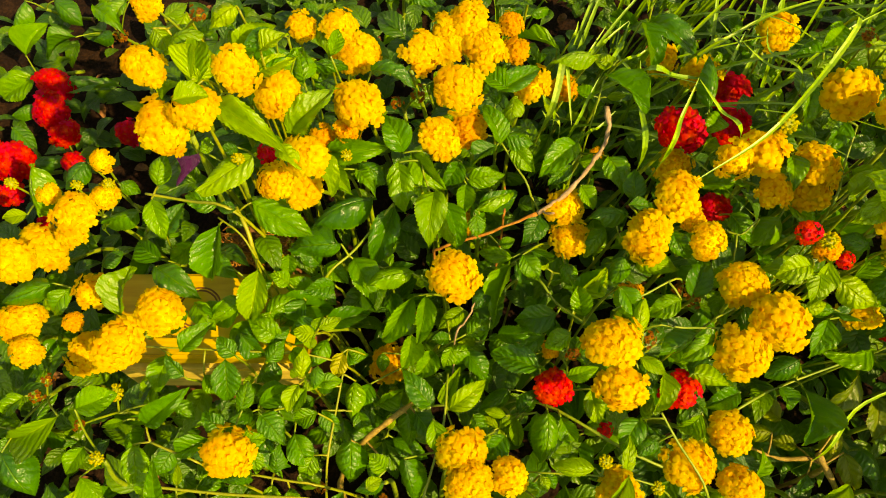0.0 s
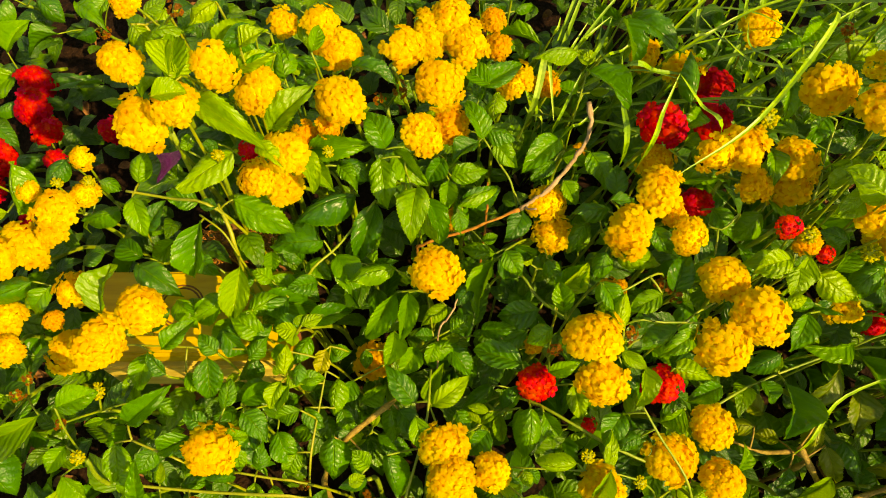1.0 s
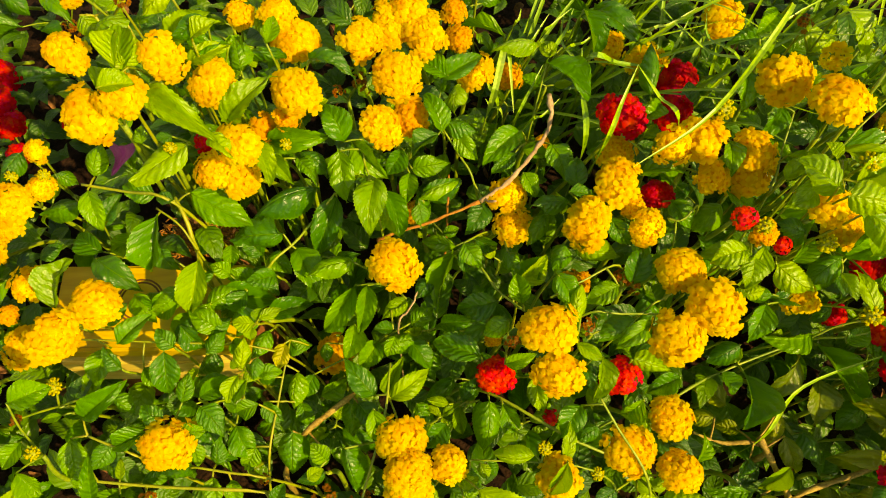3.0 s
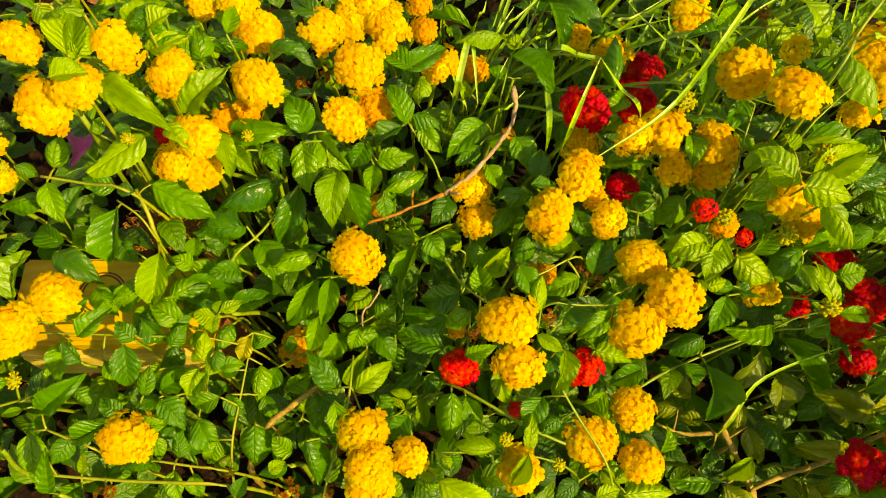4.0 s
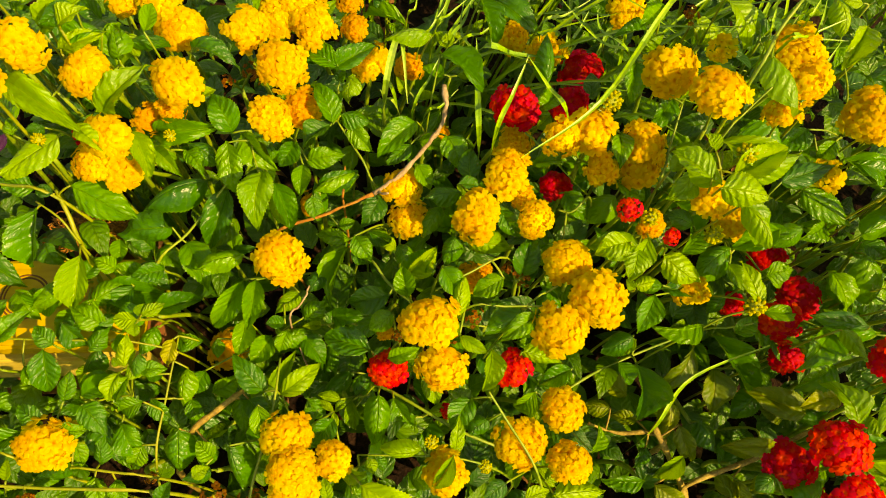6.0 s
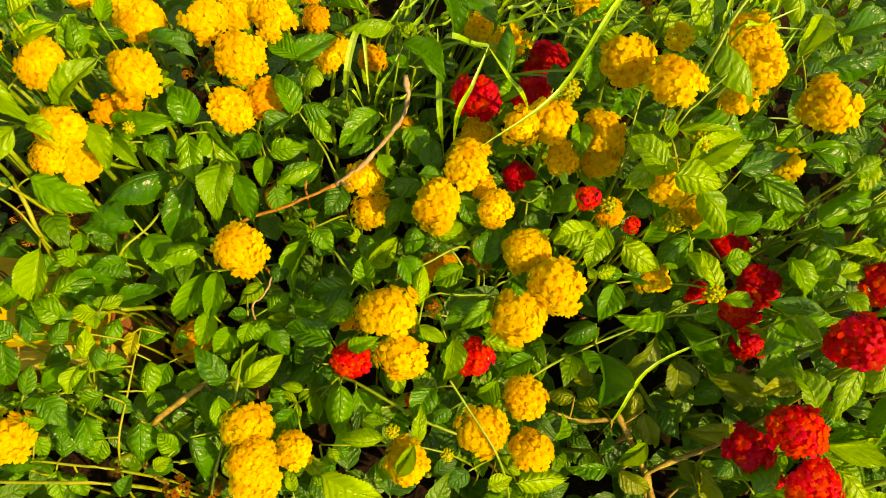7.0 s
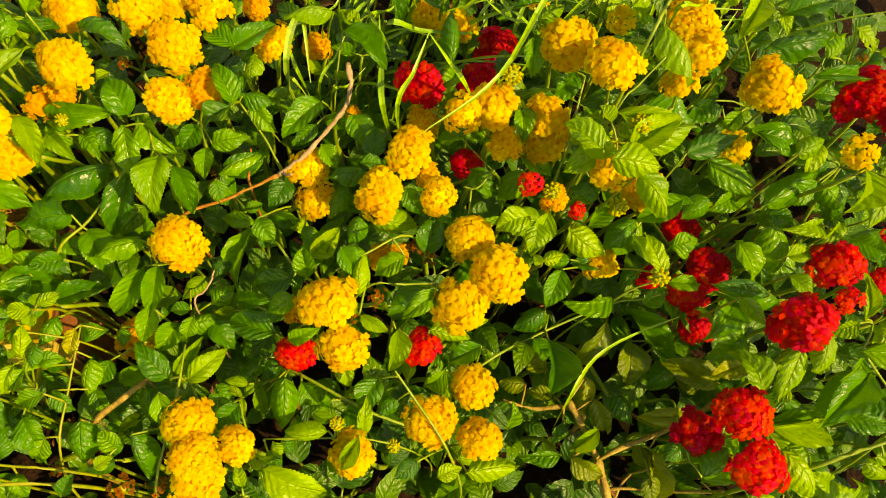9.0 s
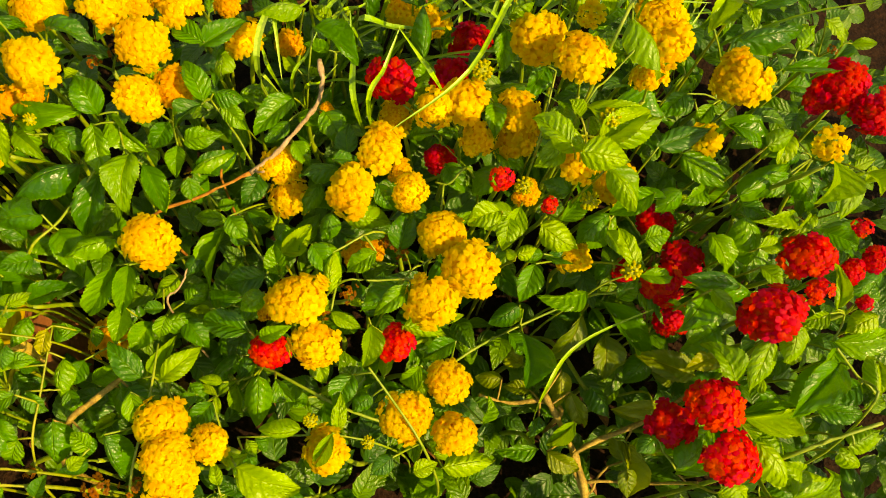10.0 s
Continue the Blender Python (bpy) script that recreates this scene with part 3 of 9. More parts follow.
leaf(s, (-0.0738,0.0986,0.0794), (-0.0891,0.0948,0.0727), 0.0127, -3, 'g')
leaf(s, (-0.0736,0.1025,0.0692), (-0.0622,0.0906,0.0638), 0.0128, 17, 'g')
leaf(s, (-0.0539,0.1215,0.0676), (-0.0571,0.0991,0.0599), 0.0146, 17, 'g')
leaf(s, (-0.0779,0.0775,0.0615), (-0.0860,0.0646,0.0511), 0.0131, -18, 'g')
leaf(s, (-0.0776,0.1157,0.0717), (-0.0658,0.1191,0.0709), 0.0091, 15, 'g')
leaf(s, (-0.0482,0.1373,0.0683), (-0.0598,0.1402,0.0712), 0.0091, -20, 'g')
leaf(s, (-0.0615,0.1366,0.0772), (-0.0667,0.1210,0.0706), 0.0131, 14, 'y')
leaf(s, (-0.0521,0.1038,0.0615), (-0.0453,0.0893,0.0563), 0.0115, 8, 'g')
finish(s)
s = sprig("lantana sprig with one dried brown-orange flower head and green leaves", 0.0008, 'g', (-0.0220,0.0178,-0.0350), (-0.0199,0.0245,0.0150), (-0.0131,0.0465,0.0651), (-0.0003,0.0877,0.0836), (0.0029,0.1216,0.0818))
flower_head(s, (-0.0122,0.0464,0.0598), 0.0061, 'd', (0.19,0.30,0.93))
leaf(s, (-0.0061,0.1029,0.0754), (-0.0235,0.1221,0.0879), 0.0157, 7, 'g')
leaf(s, (0.0023,0.1008,0.0763), (0.0263,0.1179,0.0807), 0.0143, 5, 'l')
finish(s)
s = sprig("leafy lantana sprig with green leaves", 0.0010, 'g', (0.0358,0.1223,-0.0350), (0.0417,0.1185,0.0176), (0.0610,0.1060,0.0701), (0.1048,0.0777,0.0793), (0.1313,0.0665,0.0743))
leaf(s, (0.0690,0.0966,0.0802), (0.0789,0.0829,0.0728), 0.0137, 16, 'g')
finish(s)
s = sprig("lantana stalk with closed green-yellow flower buds and green leaves", 0.0006, 'g', (0.1504,0.0512,-0.0350), (0.1435,0.0523,0.0241), (0.1208,0.0559,0.0832), (0.0960,0.0599,0.0925), (0.0488,0.0641,0.0838))
flower_head(s, (0.0896,0.0675,0.0983), 0.0049, 'b', (0.04,-0.11,0.99))
flower_head(s, (0.1199,0.0549,0.0864), 0.0046, 'b', (-0.02,-0.10,0.99))
leaf(s, (0.0852,0.0649,0.0923), (0.0614,0.0651,0.0945), 0.0113, -15, 'l')
leaf(s, (0.1035,0.0628,0.0826), (0.1067,0.0814,0.0935), 0.0101, 11, 'l')
leaf(s, (0.1016,0.0602,0.0996), (0.0894,0.0428,0.0935), 0.0097, 1, 'l')
leaf(s, (0.0486,0.0599,0.0691), (0.0567,0.0508,0.0641), 0.0098, -12, 'g')
leaf(s, (0.0584,0.0638,0.0839), (0.0631,0.0551,0.0788), 0.0083, 11, 'g')
finish(s)
s = sprig("leafy lantana sprig with glossy green leaves", 0.0008, 'g', (0.1660,0.0281,-0.0350), (0.1623,0.0340,0.0213), (0.1499,0.0534,0.0777), (0.1331,0.0798,0.0900), (0.1227,0.0937,0.1015))
leaf(s, (0.1148,0.0938,0.0877), (0.1027,0.0756,0.0826), 0.0165, 11, 'g')
leaf(s, (0.1243,0.0812,0.0840), (0.1113,0.0745,0.0783), 0.0116, 8, 'g')
finish(s)
s = sprig("leafy lantana sprig with glossy green leaves", 0.0009, 'g', (0.1475,0.0874,-0.0350), (0.1537,0.0905,0.0156), (0.1743,0.1009,0.0662), (0.2097,0.1187,0.0636), (0.2660,0.1376,0.0711))
leaf(s, (0.2224,0.1314,0.0699), (0.2065,0.1240,0.0646), 0.0135, 16, 'l')
leaf(s, (0.2181,0.1154,0.0750), (0.2205,0.0815,0.0620), 0.0176, -10, 'g')
leaf(s, (0.2634,0.1320,0.0591), (0.2435,0.1039,0.0385), 0.0186, -21, 'o')
leaf(s, (0.2145,0.1225,0.0496), (0.2230,0.1083,0.0455), 0.0124, -17, 'g')
finish(s)
s = sprig("lantana stalk with closed green-yellow flower buds and green leaves", 0.0007, 'g', (0.2315,0.1278,-0.0350), (0.2383,0.1293,0.0235), (0.2608,0.1342,0.0819), (0.2698,0.1362,0.0974), (0.2805,0.1360,0.1095))
flower_head(s, (0.2749,0.1327,0.1252), 0.0072, 'b', (-0.42,-0.16,0.90))
leaf(s, (0.2616,0.1356,0.0832), (0.2282,0.1336,0.0856), 0.0149, -22, 'g')
leaf(s, (0.2814,0.1322,0.1184), (0.3036,0.1315,0.1144), 0.0103, 0, 'g')
finish(s)
s = sprig("leafy lantana sprig with green leaves", 0.0007, 'g', (0.2342,0.1429,-0.0350), (0.2409,0.1408,0.0222), (0.2628,0.1338,0.0795), (0.2728,0.1307,0.0921), (0.2826,0.1293,0.1043))
leaf(s, (0.2752,0.1268,0.0927), (0.2877,0.1350,0.0999), 0.0122, -6, 'g')
finish(s)
s = sprig("leafy lantana sprig with glossy green leaves", 0.0006, 'g', (0.0782,0.1298,-0.0350), (0.0851,0.1300,0.0505), (0.1081,0.1308,0.1361), (0.1296,0.1315,0.1375), (0.1526,0.1307,0.1386))
leaf(s, (0.1051,0.1268,0.1336), (0.1077,0.1445,0.1472), 0.0103, -15, 'l')
leaf(s, (0.1481,0.1269,0.1358), (0.1270,0.1134,0.1345), 0.0120, 9, 'g')
leaf(s, (0.1042,0.1166,0.1356), (0.1195,0.1084,0.1307), 0.0085, 9, 'l')
finish(s)
s = sprig("leafy lantana sprig with green leaves", 0.0006, 'g', (0.1199,0.1229,-0.0350), (0.1260,0.1262,0.0457), (0.1464,0.1369,0.1264), (0.1555,0.1417,0.1312), (0.1641,0.1463,0.1338))
leaf(s, (0.1424,0.1353,0.1215), (0.1207,0.1201,0.1184), 0.0150, -20, 'g')
finish(s)
s = sprig("leafy lantana sprig with glossy green leaves", 0.0006, 'g', (0.1607,0.1772,-0.0350), (0.1545,0.1739,0.0477), (0.1343,0.1629,0.1305), (0.1090,0.1492,0.1395), (0.0928,0.1421,0.1353))
leaf(s, (0.0960,0.1518,0.1459), (0.1066,0.1364,0.1387), 0.0137, -4, 'g')
leaf(s, (0.1310,0.1478,0.1380), (0.1125,0.1405,0.1317), 0.0140, 15, 'g')
finish(s)
s = sprig("woody brown lantana branch with green leaves", 0.0023, 'b', (0.2623,0.0090,-0.0350), (0.2598,0.0156,-0.0020), (0.2517,0.0371,0.0311), (0.2416,0.0639,0.0398), (0.2332,0.0807,0.0457))
leaf(s, (0.2458,0.0960,0.0489), (0.2429,0.0717,0.0349), 0.0155, 12, 'o')
leaf(s, (0.2503,0.0826,0.0432), (0.2602,0.0598,0.0279), 0.0143, 22, 'o')
leaf(s, (0.2522,0.0635,0.0406), (0.2324,0.0511,0.0336), 0.0112, 10, 'l')
leaf(s, (0.2313,0.0475,0.0351), (0.2511,0.0351,0.0344), 0.0159, 20, 'o')
finish(s)
s = sprig("woody brown lantana branch with green leaves", 0.0017, 'b', (0.2623,0.0090,-0.0350), (0.2598,0.0156,-0.0020), (0.2558,0.0263,0.0145), (0.2485,0.0440,0.0406), (0.2965,0.0597,0.0463), (0.3199,0.0713,0.0754))
leaf(s, (0.3029,0.0641,0.0609), (0.2709,0.0643,0.0648), 0.0124, 3, 'o')
leaf(s, (0.2871,0.0512,0.0252), (0.2872,0.0163,0.0142), 0.0149, -11, 'o')
leaf(s, (0.3105,0.0649,0.0348), (0.2867,0.0685,0.0260), 0.0150, -15, 'o')
finish(s)
s = sprig("woody brown lantana branch with green leaves", 0.0013, 'b', (0.2608,0.0771,-0.0350), (0.2538,0.0773,0.0029), (0.2308,0.0781,0.0408), (0.2110,0.0788,0.0398), (0.1912,0.0839,0.0476))
leaf(s, (0.2277,0.0871,0.0321), (0.2104,0.0918,0.0295), 0.0104, 9, 'o')
leaf(s, (0.2080,0.0941,0.0450), (0.1908,0.0971,0.0416), 0.0122, 17, 'o')
leaf(s, (0.2315,0.0710,0.0300), (0.2248,0.0582,0.0212), 0.0124, -19, 'g')
finish(s)
s = sprig("woody brown lantana branch with green leaves", 0.0018, 'b', (-0.0722,0.0625,-0.0350), (-0.0668,0.0670,0.0160), (-0.0492,0.0817,0.0669), (-0.0345,0.0939,0.0706), (-0.0170,0.1077,0.0706))
leaf(s, (-0.0544,0.0845,0.0739), (-0.0556,0.0610,0.0596), 0.0204, -2, 'g')
leaf(s, (-0.0220,0.1014,0.0690), (-0.0193,0.0816,0.0575), 0.0144, -6, 'g')
leaf(s, (-0.0364,0.0748,0.0712), (-0.0425,0.0606,0.0593), 0.0129, -7, 'g')
leaf(s, (-0.0172,0.1016,0.0675), (-0.0054,0.0871,0.0626), 0.0143, -14, 'g')
finish(s)
s = sprig("leafy lantana sprig with green leaves", 0.0010, 'g', (0.2422,0.2053,-0.0350), (0.2460,0.2111,0.0851), (0.2584,0.2305,0.2052), (0.2722,0.2519,0.2152), (0.2858,0.2677,0.2230))
leaf(s, (0.2707,0.2447,0.2058), (0.2887,0.2168,0.1967), 0.0201, -21, 'l')
finish(s)
s = sprig("leafy lantana sprig with glossy green leaves", 0.0006, 'g', (0.2232,0.1849,-0.0350), (0.2282,0.1898,0.0744), (0.2445,0.2060,0.1837), (0.2580,0.2192,0.1880), (0.2734,0.2307,0.2000))
leaf(s, (0.2440,0.2053,0.1848), (0.2855,0.1964,0.1787), 0.0170, 20, 'g')
leaf(s, (0.2710,0.2356,0.1883), (0.2550,0.2285,0.1852), 0.0132, 10, 'g')
finish(s)
s = sprig("leafy lantana sprig with green leaves", 0.0007, 'g', (0.2174,0.1789,-0.0350), (0.2198,0.1855,0.0485), (0.2278,0.2070,0.1319), (0.2371,0.2321,0.1422), (0.2426,0.2499,0.1545))
leaf(s, (0.2383,0.2542,0.1542), (0.2223,0.2354,0.1466), 0.0143, -15, 'g')
finish(s)
s = sprig("leafy lantana sprig with green leaves", 0.0007, 'g', (0.2110,0.2241,-0.0350), (0.2058,0.2194,0.0442), (0.1885,0.2042,0.1235), (0.1759,0.1931,0.1268), (0.1681,0.1953,0.1250))
leaf(s, (0.1702,0.1788,0.1220), (0.1576,0.1655,0.1111), 0.0158, -14, 'g')
finish(s)
s = sprig("leafy lantana sprig with glossy green leaves", 0.0013, 'g', (0.3235,0.0173,-0.0350), (0.3302,0.0191,0.0301), (0.3524,0.0253,0.0951), (0.3736,0.0311,0.1114), (0.4010,0.0367,0.1197))
leaf(s, (0.3498,0.0260,0.0805), (0.3617,0.0078,0.0781), 0.0147, 8, 'l')
leaf(s, (0.3853,0.0267,0.1119), (0.4041,0.0342,0.1128), 0.0123, -12, 'l')
finish(s)
s = sprig("leafy lantana sprig with glossy green leaves", 0.0008, 'g', (0.3954,0.0180,-0.0350), (0.3951,0.0250,0.0474), (0.3940,0.0480,0.1299), (0.3934,0.0626,0.1220), (0.3729,0.0749,0.1419))
leaf(s, (0.3848,0.0712,0.1249), (0.3518,0.0442,0.1157), 0.0193, 15, 'g')
leaf(s, (0.3927,0.0580,0.1244), (0.3717,0.0546,0.1185), 0.0158, -4, 'g')
leaf(s, (0.4020,0.0519,0.1199), (0.4011,0.0699,0.1315), 0.0070, 6, 'l')
finish(s)
s = sprig("woody brown lantana branch with green leaves", 0.0011, 'b', (0.2623,0.0090,-0.0350), (0.2598,0.0156,-0.0020), (0.2558,0.0263,0.0145), (0.2658,0.0274,0.0219), (0.2949,0.0232,0.0238), (0.3177,0.0187,0.0538))
leaf(s, (0.3049,0.0249,0.0531), (0.3260,0.0455,0.0621), 0.0213, -1, 'g')
finish(s)
s = sprig("woody brown lantana branch with green leaves", 0.0011, 'b', (0.2623,0.0090,-0.0350), (0.2598,0.0156,-0.0020), (0.2558,0.0263,0.0145), (0.2610,0.0211,0.0145), (0.2667,0.0301,0.0189), (0.2737,0.0359,0.0221))
leaf(s, (0.2872,0.0387,0.0207), (0.2784,0.0525,0.0259), 0.0123, -12, 'o')
finish(s)
s = sprig("lantana sprig with two crimson flower heads and green leaves", 0.0016, 'g', (-0.3610,0.3650,-0.0938), (-0.3620,0.3510,-0.0708), (-0.3578,0.3259,-0.0477))
flower_head(s, (-0.3471,0.3186,0.0049), 0.0166, 'r', (0.38,-0.63,0.68))
flower_head(s, (-0.3403,0.2878,0.0069), 0.0111, 'r', (0.34,-0.54,0.77))
leaf(s, (-0.3582,0.3401,-0.0344), (-0.3226,0.3411,-0.0287), 0.0158, -4, 'g')
finish(s)
s = sprig("lantana sprig with three crimson flower heads and bare stalk", 0.0016, 'g', (0.4622,0.2593,-0.0350), (0.4552,0.2549,0.0314), (0.4492,0.2519,0.0978))
flower_head(s, (0.4340,0.2460,0.1361), 0.0166, 'r', (-0.50,-0.21,0.84))
flower_head(s, (0.4478,0.2220,0.1394), 0.0149, 'r', (-0.44,-0.66,0.61))
flower_head(s, (0.4244,0.2441,0.1237), 0.0109, 'r', (-0.22,-0.53,0.82))
finish(s)
s = sprig("lantana sprig with one bright yellow flower head and green leaves", 0.0016, 'g', (0.3942,0.3178,-0.0350), (0.3780,0.2846,0.0398), (0.3630,0.2512,0.1146))
flower_head(s, (0.3505,0.2350,0.1608), 0.0165, 'y', (-0.56,-0.31,0.77))
leaf(s, (0.3509,0.2415,0.1265), (0.3414,0.2315,0.1156), 0.0121, 12, 'g')
leaf(s, (0.3544,0.2627,0.1604), (0.3938,0.2641,0.1692), 0.0172, -7, 'g')
leaf(s, (0.3355,0.2659,0.1726), (0.3519,0.2814,0.1761), 0.0143, 3, 'l')
leaf(s, (0.3341,0.2495,0.1274), (0.3174,0.2405,0.1162), 0.0162, -18, 'g')
finish(s)
s = sprig("lantana sprig with one crimson flower head and bare stalk", 0.0016, 'g', (0.1837,0.3742,-0.0350), (0.2042,0.3558,-0.0054), (0.2248,0.3504,0.0241))
flower_head(s, (0.2125,0.3402,0.0667), 0.0163, 'r', (-0.37,-0.21,0.90))
finish(s)
s = sprig("lantana sprig with one crimson and orange flower head and green leaves", 0.0016, 'g', (0.3664,0.0827,-0.0350), (0.3581,0.0876,0.0422), (0.3523,0.0908,0.1194))
flower_head(s, (0.3340,0.0926,0.1539), 0.0163, 't', (-0.60,0.06,0.80))
leaf(s, (0.3458,0.0849,0.1541), (0.3392,0.0673,0.1482), 0.0139, 19, 'l')
leaf(s, (0.3344,0.0809,0.1498), (0.3240,0.0556,0.1317), 0.0150, 11, 'l')
finish(s)
s = sprig("lantana sprig with two crimson flower heads and green leaves", 0.0016, 'g', (-0.3819,0.4538,-0.0938), (-0.3625,0.4250,-0.0778), (-0.3571,0.4146,-0.0616))
flower_head(s, (-0.3464,0.4150,-0.0222), 0.0160, 'r', (0.51,-0.19,0.84))
flower_head(s, (-0.3432,0.3869,-0.0222), 0.0157, 'r', (0.17,-0.58,0.80))
leaf(s, (-0.3420,0.4078,-0.0291), (-0.2963,0.4265,-0.0331), 0.0207, -20, 'g')
leaf(s, (-0.3646,0.3990,-0.0298), (-0.3843,0.3884,-0.0319), 0.0151, 2, 'g')
leaf(s, (-0.3370,0.4010,-0.0326), (-0.3475,0.3742,-0.0511), 0.0114, 12, 'l')
finish(s)
s = sprig("lantana sprig with one red and orange flower head and green leaves", 0.0016, 'g', (0.3776,0.1724,-0.0350), (0.3901,0.1497,0.0206), (0.4029,0.1415,0.0762))
flower_head(s, (0.3918,0.1388,0.1129), 0.0158, 's', (-0.39,0.00,0.92))
leaf(s, (0.4040,0.1538,0.1157), (0.4221,0.1418,0.1191), 0.0155, 19, 'g')
leaf(s, (0.3746,0.1265,0.1044), (0.3654,0.1373,0.1067), 0.0106, -7, 'g')
finish(s)
s = sprig("lantana sprig with two bright yellow flower heads and bare stalk", 0.0016, 'g', (0.1751,0.1522,-0.0350), (0.1769,0.1482,0.0329), (0.1804,0.1342,0.1008))
flower_head(s, (0.1793,0.1320,0.1436), 0.0156, 'y', (-0.19,-0.22,0.96))
flower_head(s, (0.1570,0.1165,0.1412), 0.0144, 'y', (-0.39,-0.27,0.88))
finish(s)
s = sprig("lantana sprig with three bright yellow flower heads and bare stalk", 0.0016, 'g', (-0.2578,0.2624,-0.0350), (-0.2530,0.2405,0.0044), (-0.2647,0.2105,0.0438))
flower_head(s, (-0.2618,0.2064,0.0782), 0.0156, 'y', (0.39,-0.24,0.89))
flower_head(s, (-0.2651,0.1881,0.1009), 0.0134, 'y', (0.35,-0.37,0.86))
flower_head(s, (-0.2363,0.2105,0.0934), 0.0106, 'y', (0.14,-0.12,0.98))
finish(s)
s = sprig("lantana sprig with one bright yellow flower head and bare stalk", 0.0016, 'g', (0.2728,0.2769,-0.0350), (0.2674,0.2476,0.0588), (0.2534,0.2330,0.1525))
flower_head(s, (0.2437,0.2289,0.1951), 0.0155, 'y', (-0.27,-0.01,0.96))
finish(s)
s = sprig("lantana sprig with one red and orange flower head and green leaves", 0.0016, 'g', (0.3440,0.0797,-0.0350), (0.3460,0.0696,0.0191), (0.3285,0.0584,0.0731))
flower_head(s, (0.3110,0.0556,0.1143), 0.0154, 's', (-0.40,-0.01,0.92))
leaf(s, (0.3332,0.0654,0.0969), (0.3223,0.0937,0.1020), 0.0185, 12, 'l')
leaf(s, (0.3350,0.0513,0.0927), (0.3456,0.0371,0.0846), 0.0140, 10, 'l')
finish(s)
s = sprig("lantana sprig with one bright yellow flower head and green leaves", 0.0016, 'g', (0.2367,0.3058,-0.0350), (0.2421,0.2939,0.0564), (0.2273,0.2799,0.1478))
flower_head(s, (0.2280,0.2552,0.1774), 0.0153, 'y', (-0.06,-0.69,0.72))
leaf(s, (0.2113,0.2658,0.1738), (0.2092,0.2460,0.1603), 0.0147, -4, 'g')
leaf(s, (0.2224,0.2856,0.1983), (0.2091,0.2736,0.1937), 0.0137, 4, 'g')
leaf(s, (0.2181,0.2821,0.1813), (0.1982,0.2794,0.1796), 0.0102, 5, 'g')
leaf(s, (0.2143,0.2769,0.1702), (0.2309,0.2852,0.1752), 0.0112, -2, 'l')
finish(s)
s = sprig("lantana sprig with one red and orange flower head and green leaves", 0.0016, 'g', (0.3184,0.0563,-0.0350), (0.3182,0.0445,0.0145), (0.3233,0.0307,0.0639))
flower_head(s, (0.3172,0.0263,0.1083), 0.0152, 's', (0.03,-0.13,0.99))
leaf(s, (0.3411,0.0392,0.0947), (0.3539,0.0228,0.0910), 0.0152, 9, 'l')
leaf(s, (0.3208,0.0147,0.0769), (0.3390,0.0042,0.0693), 0.0147, -1, 'l')
finish(s)
s = sprig("lantana sprig with three bright yellow flower heads and green leaves", 0.0016, 'g', (0.0971,0.1444,-0.0350), (0.1087,0.1295,0.0305), (0.0972,0.1195,0.0960))
flower_head(s, (0.0883,0.1208,0.1476), 0.0151, 'y', (0.00,0.14,0.99))
flower_head(s, (0.0949,0.1018,0.1282), 0.0133, 'y', (-0.18,-0.42,0.89))
flower_head(s, (0.1015,0.1175,0.1331), 0.0039, 'd', (-0.15,-0.21,0.97))
leaf(s, (0.0974,0.1228,0.1460), (0.1046,0.1140,0.1439), 0.0083, 20, 'l')
finish(s)
s = sprig("lantana sprig with one bright yellow flower head and green leaves", 0.0016, 'g', (0.0014,0.1944,-0.0350), (0.0051,0.1792,0.0150), (0.0007,0.1780,0.0650))
flower_head(s, (0.0066,0.1680,0.1230), 0.0148, 'y', (0.17,-0.44,0.88))
leaf(s, (-0.0177,0.1790,0.1024), (-0.0487,0.1719,0.0987), 0.0144, 10, 'g')
leaf(s, (-0.0173,0.1653,0.1001), (-0.0369,0.1410,0.0841), 0.0151, -12, 'g')
leaf(s, (-0.0105,0.1649,0.1010), (-0.0151,0.1358,0.0935), 0.0131, -11, 'g')
leaf(s, (0.0045,0.1440,0.0780), (-0.0072,0.1435,0.0802), 0.0088, 17, 'g')
leaf(s, (0.0291,0.1716,0.0920), (0.0187,0.1604,0.0880), 0.0117, 1, 'g')
leaf(s, (0.0130,0.1627,0.0822), (-0.0034,0.1519,0.0713), 0.0118, -10, 'l')
finish(s)
s = sprig("lantana sprig with two crimson flower heads and green leaves", 0.0016, 'g', (0.3181,0.1742,-0.0350), (0.3276,0.1643,0.0056), (0.3306,0.1549,0.0462))
flower_head(s, (0.3265,0.1520,0.0808), 0.0147, 'r', (-0.22,-0.29,0.93))
flower_head(s, (0.3055,0.1340,0.0914), 0.0129, 's', (-0.31,-0.52,0.80))
leaf(s, (0.3571,0.1356,0.0599), (0.3323,0.1151,0.0534), 0.0243, -5, 'g')
leaf(s, (0.3403,0.1630,0.1015), (0.3522,0.1394,0.0889), 0.0197, -4, 'g')
finish(s)
s = sprig("lantana sprig with two bright yellow flower heads and green leaves", 0.0016, 'g', (-0.0646,0.2785,-0.0350), (-0.0570,0.2850,0.0423), (-0.0556,0.2741,0.1196))
flower_head(s, (-0.0495,0.2590,0.1626), 0.0147, 'y', (-0.15,-0.54,0.83))
flower_head(s, (-0.0583,0.2565,0.1417), 0.0086, 'o', (0.60,-0.34,0.72))
leaf(s, (-0.0427,0.2813,0.1661), (-0.0147,0.2681,0.1651), 0.0153, -19, 'g')
leaf(s, (-0.0642,0.2790,0.1808), (-0.0594,0.2942,0.1872), 0.0098, 19, 'g')
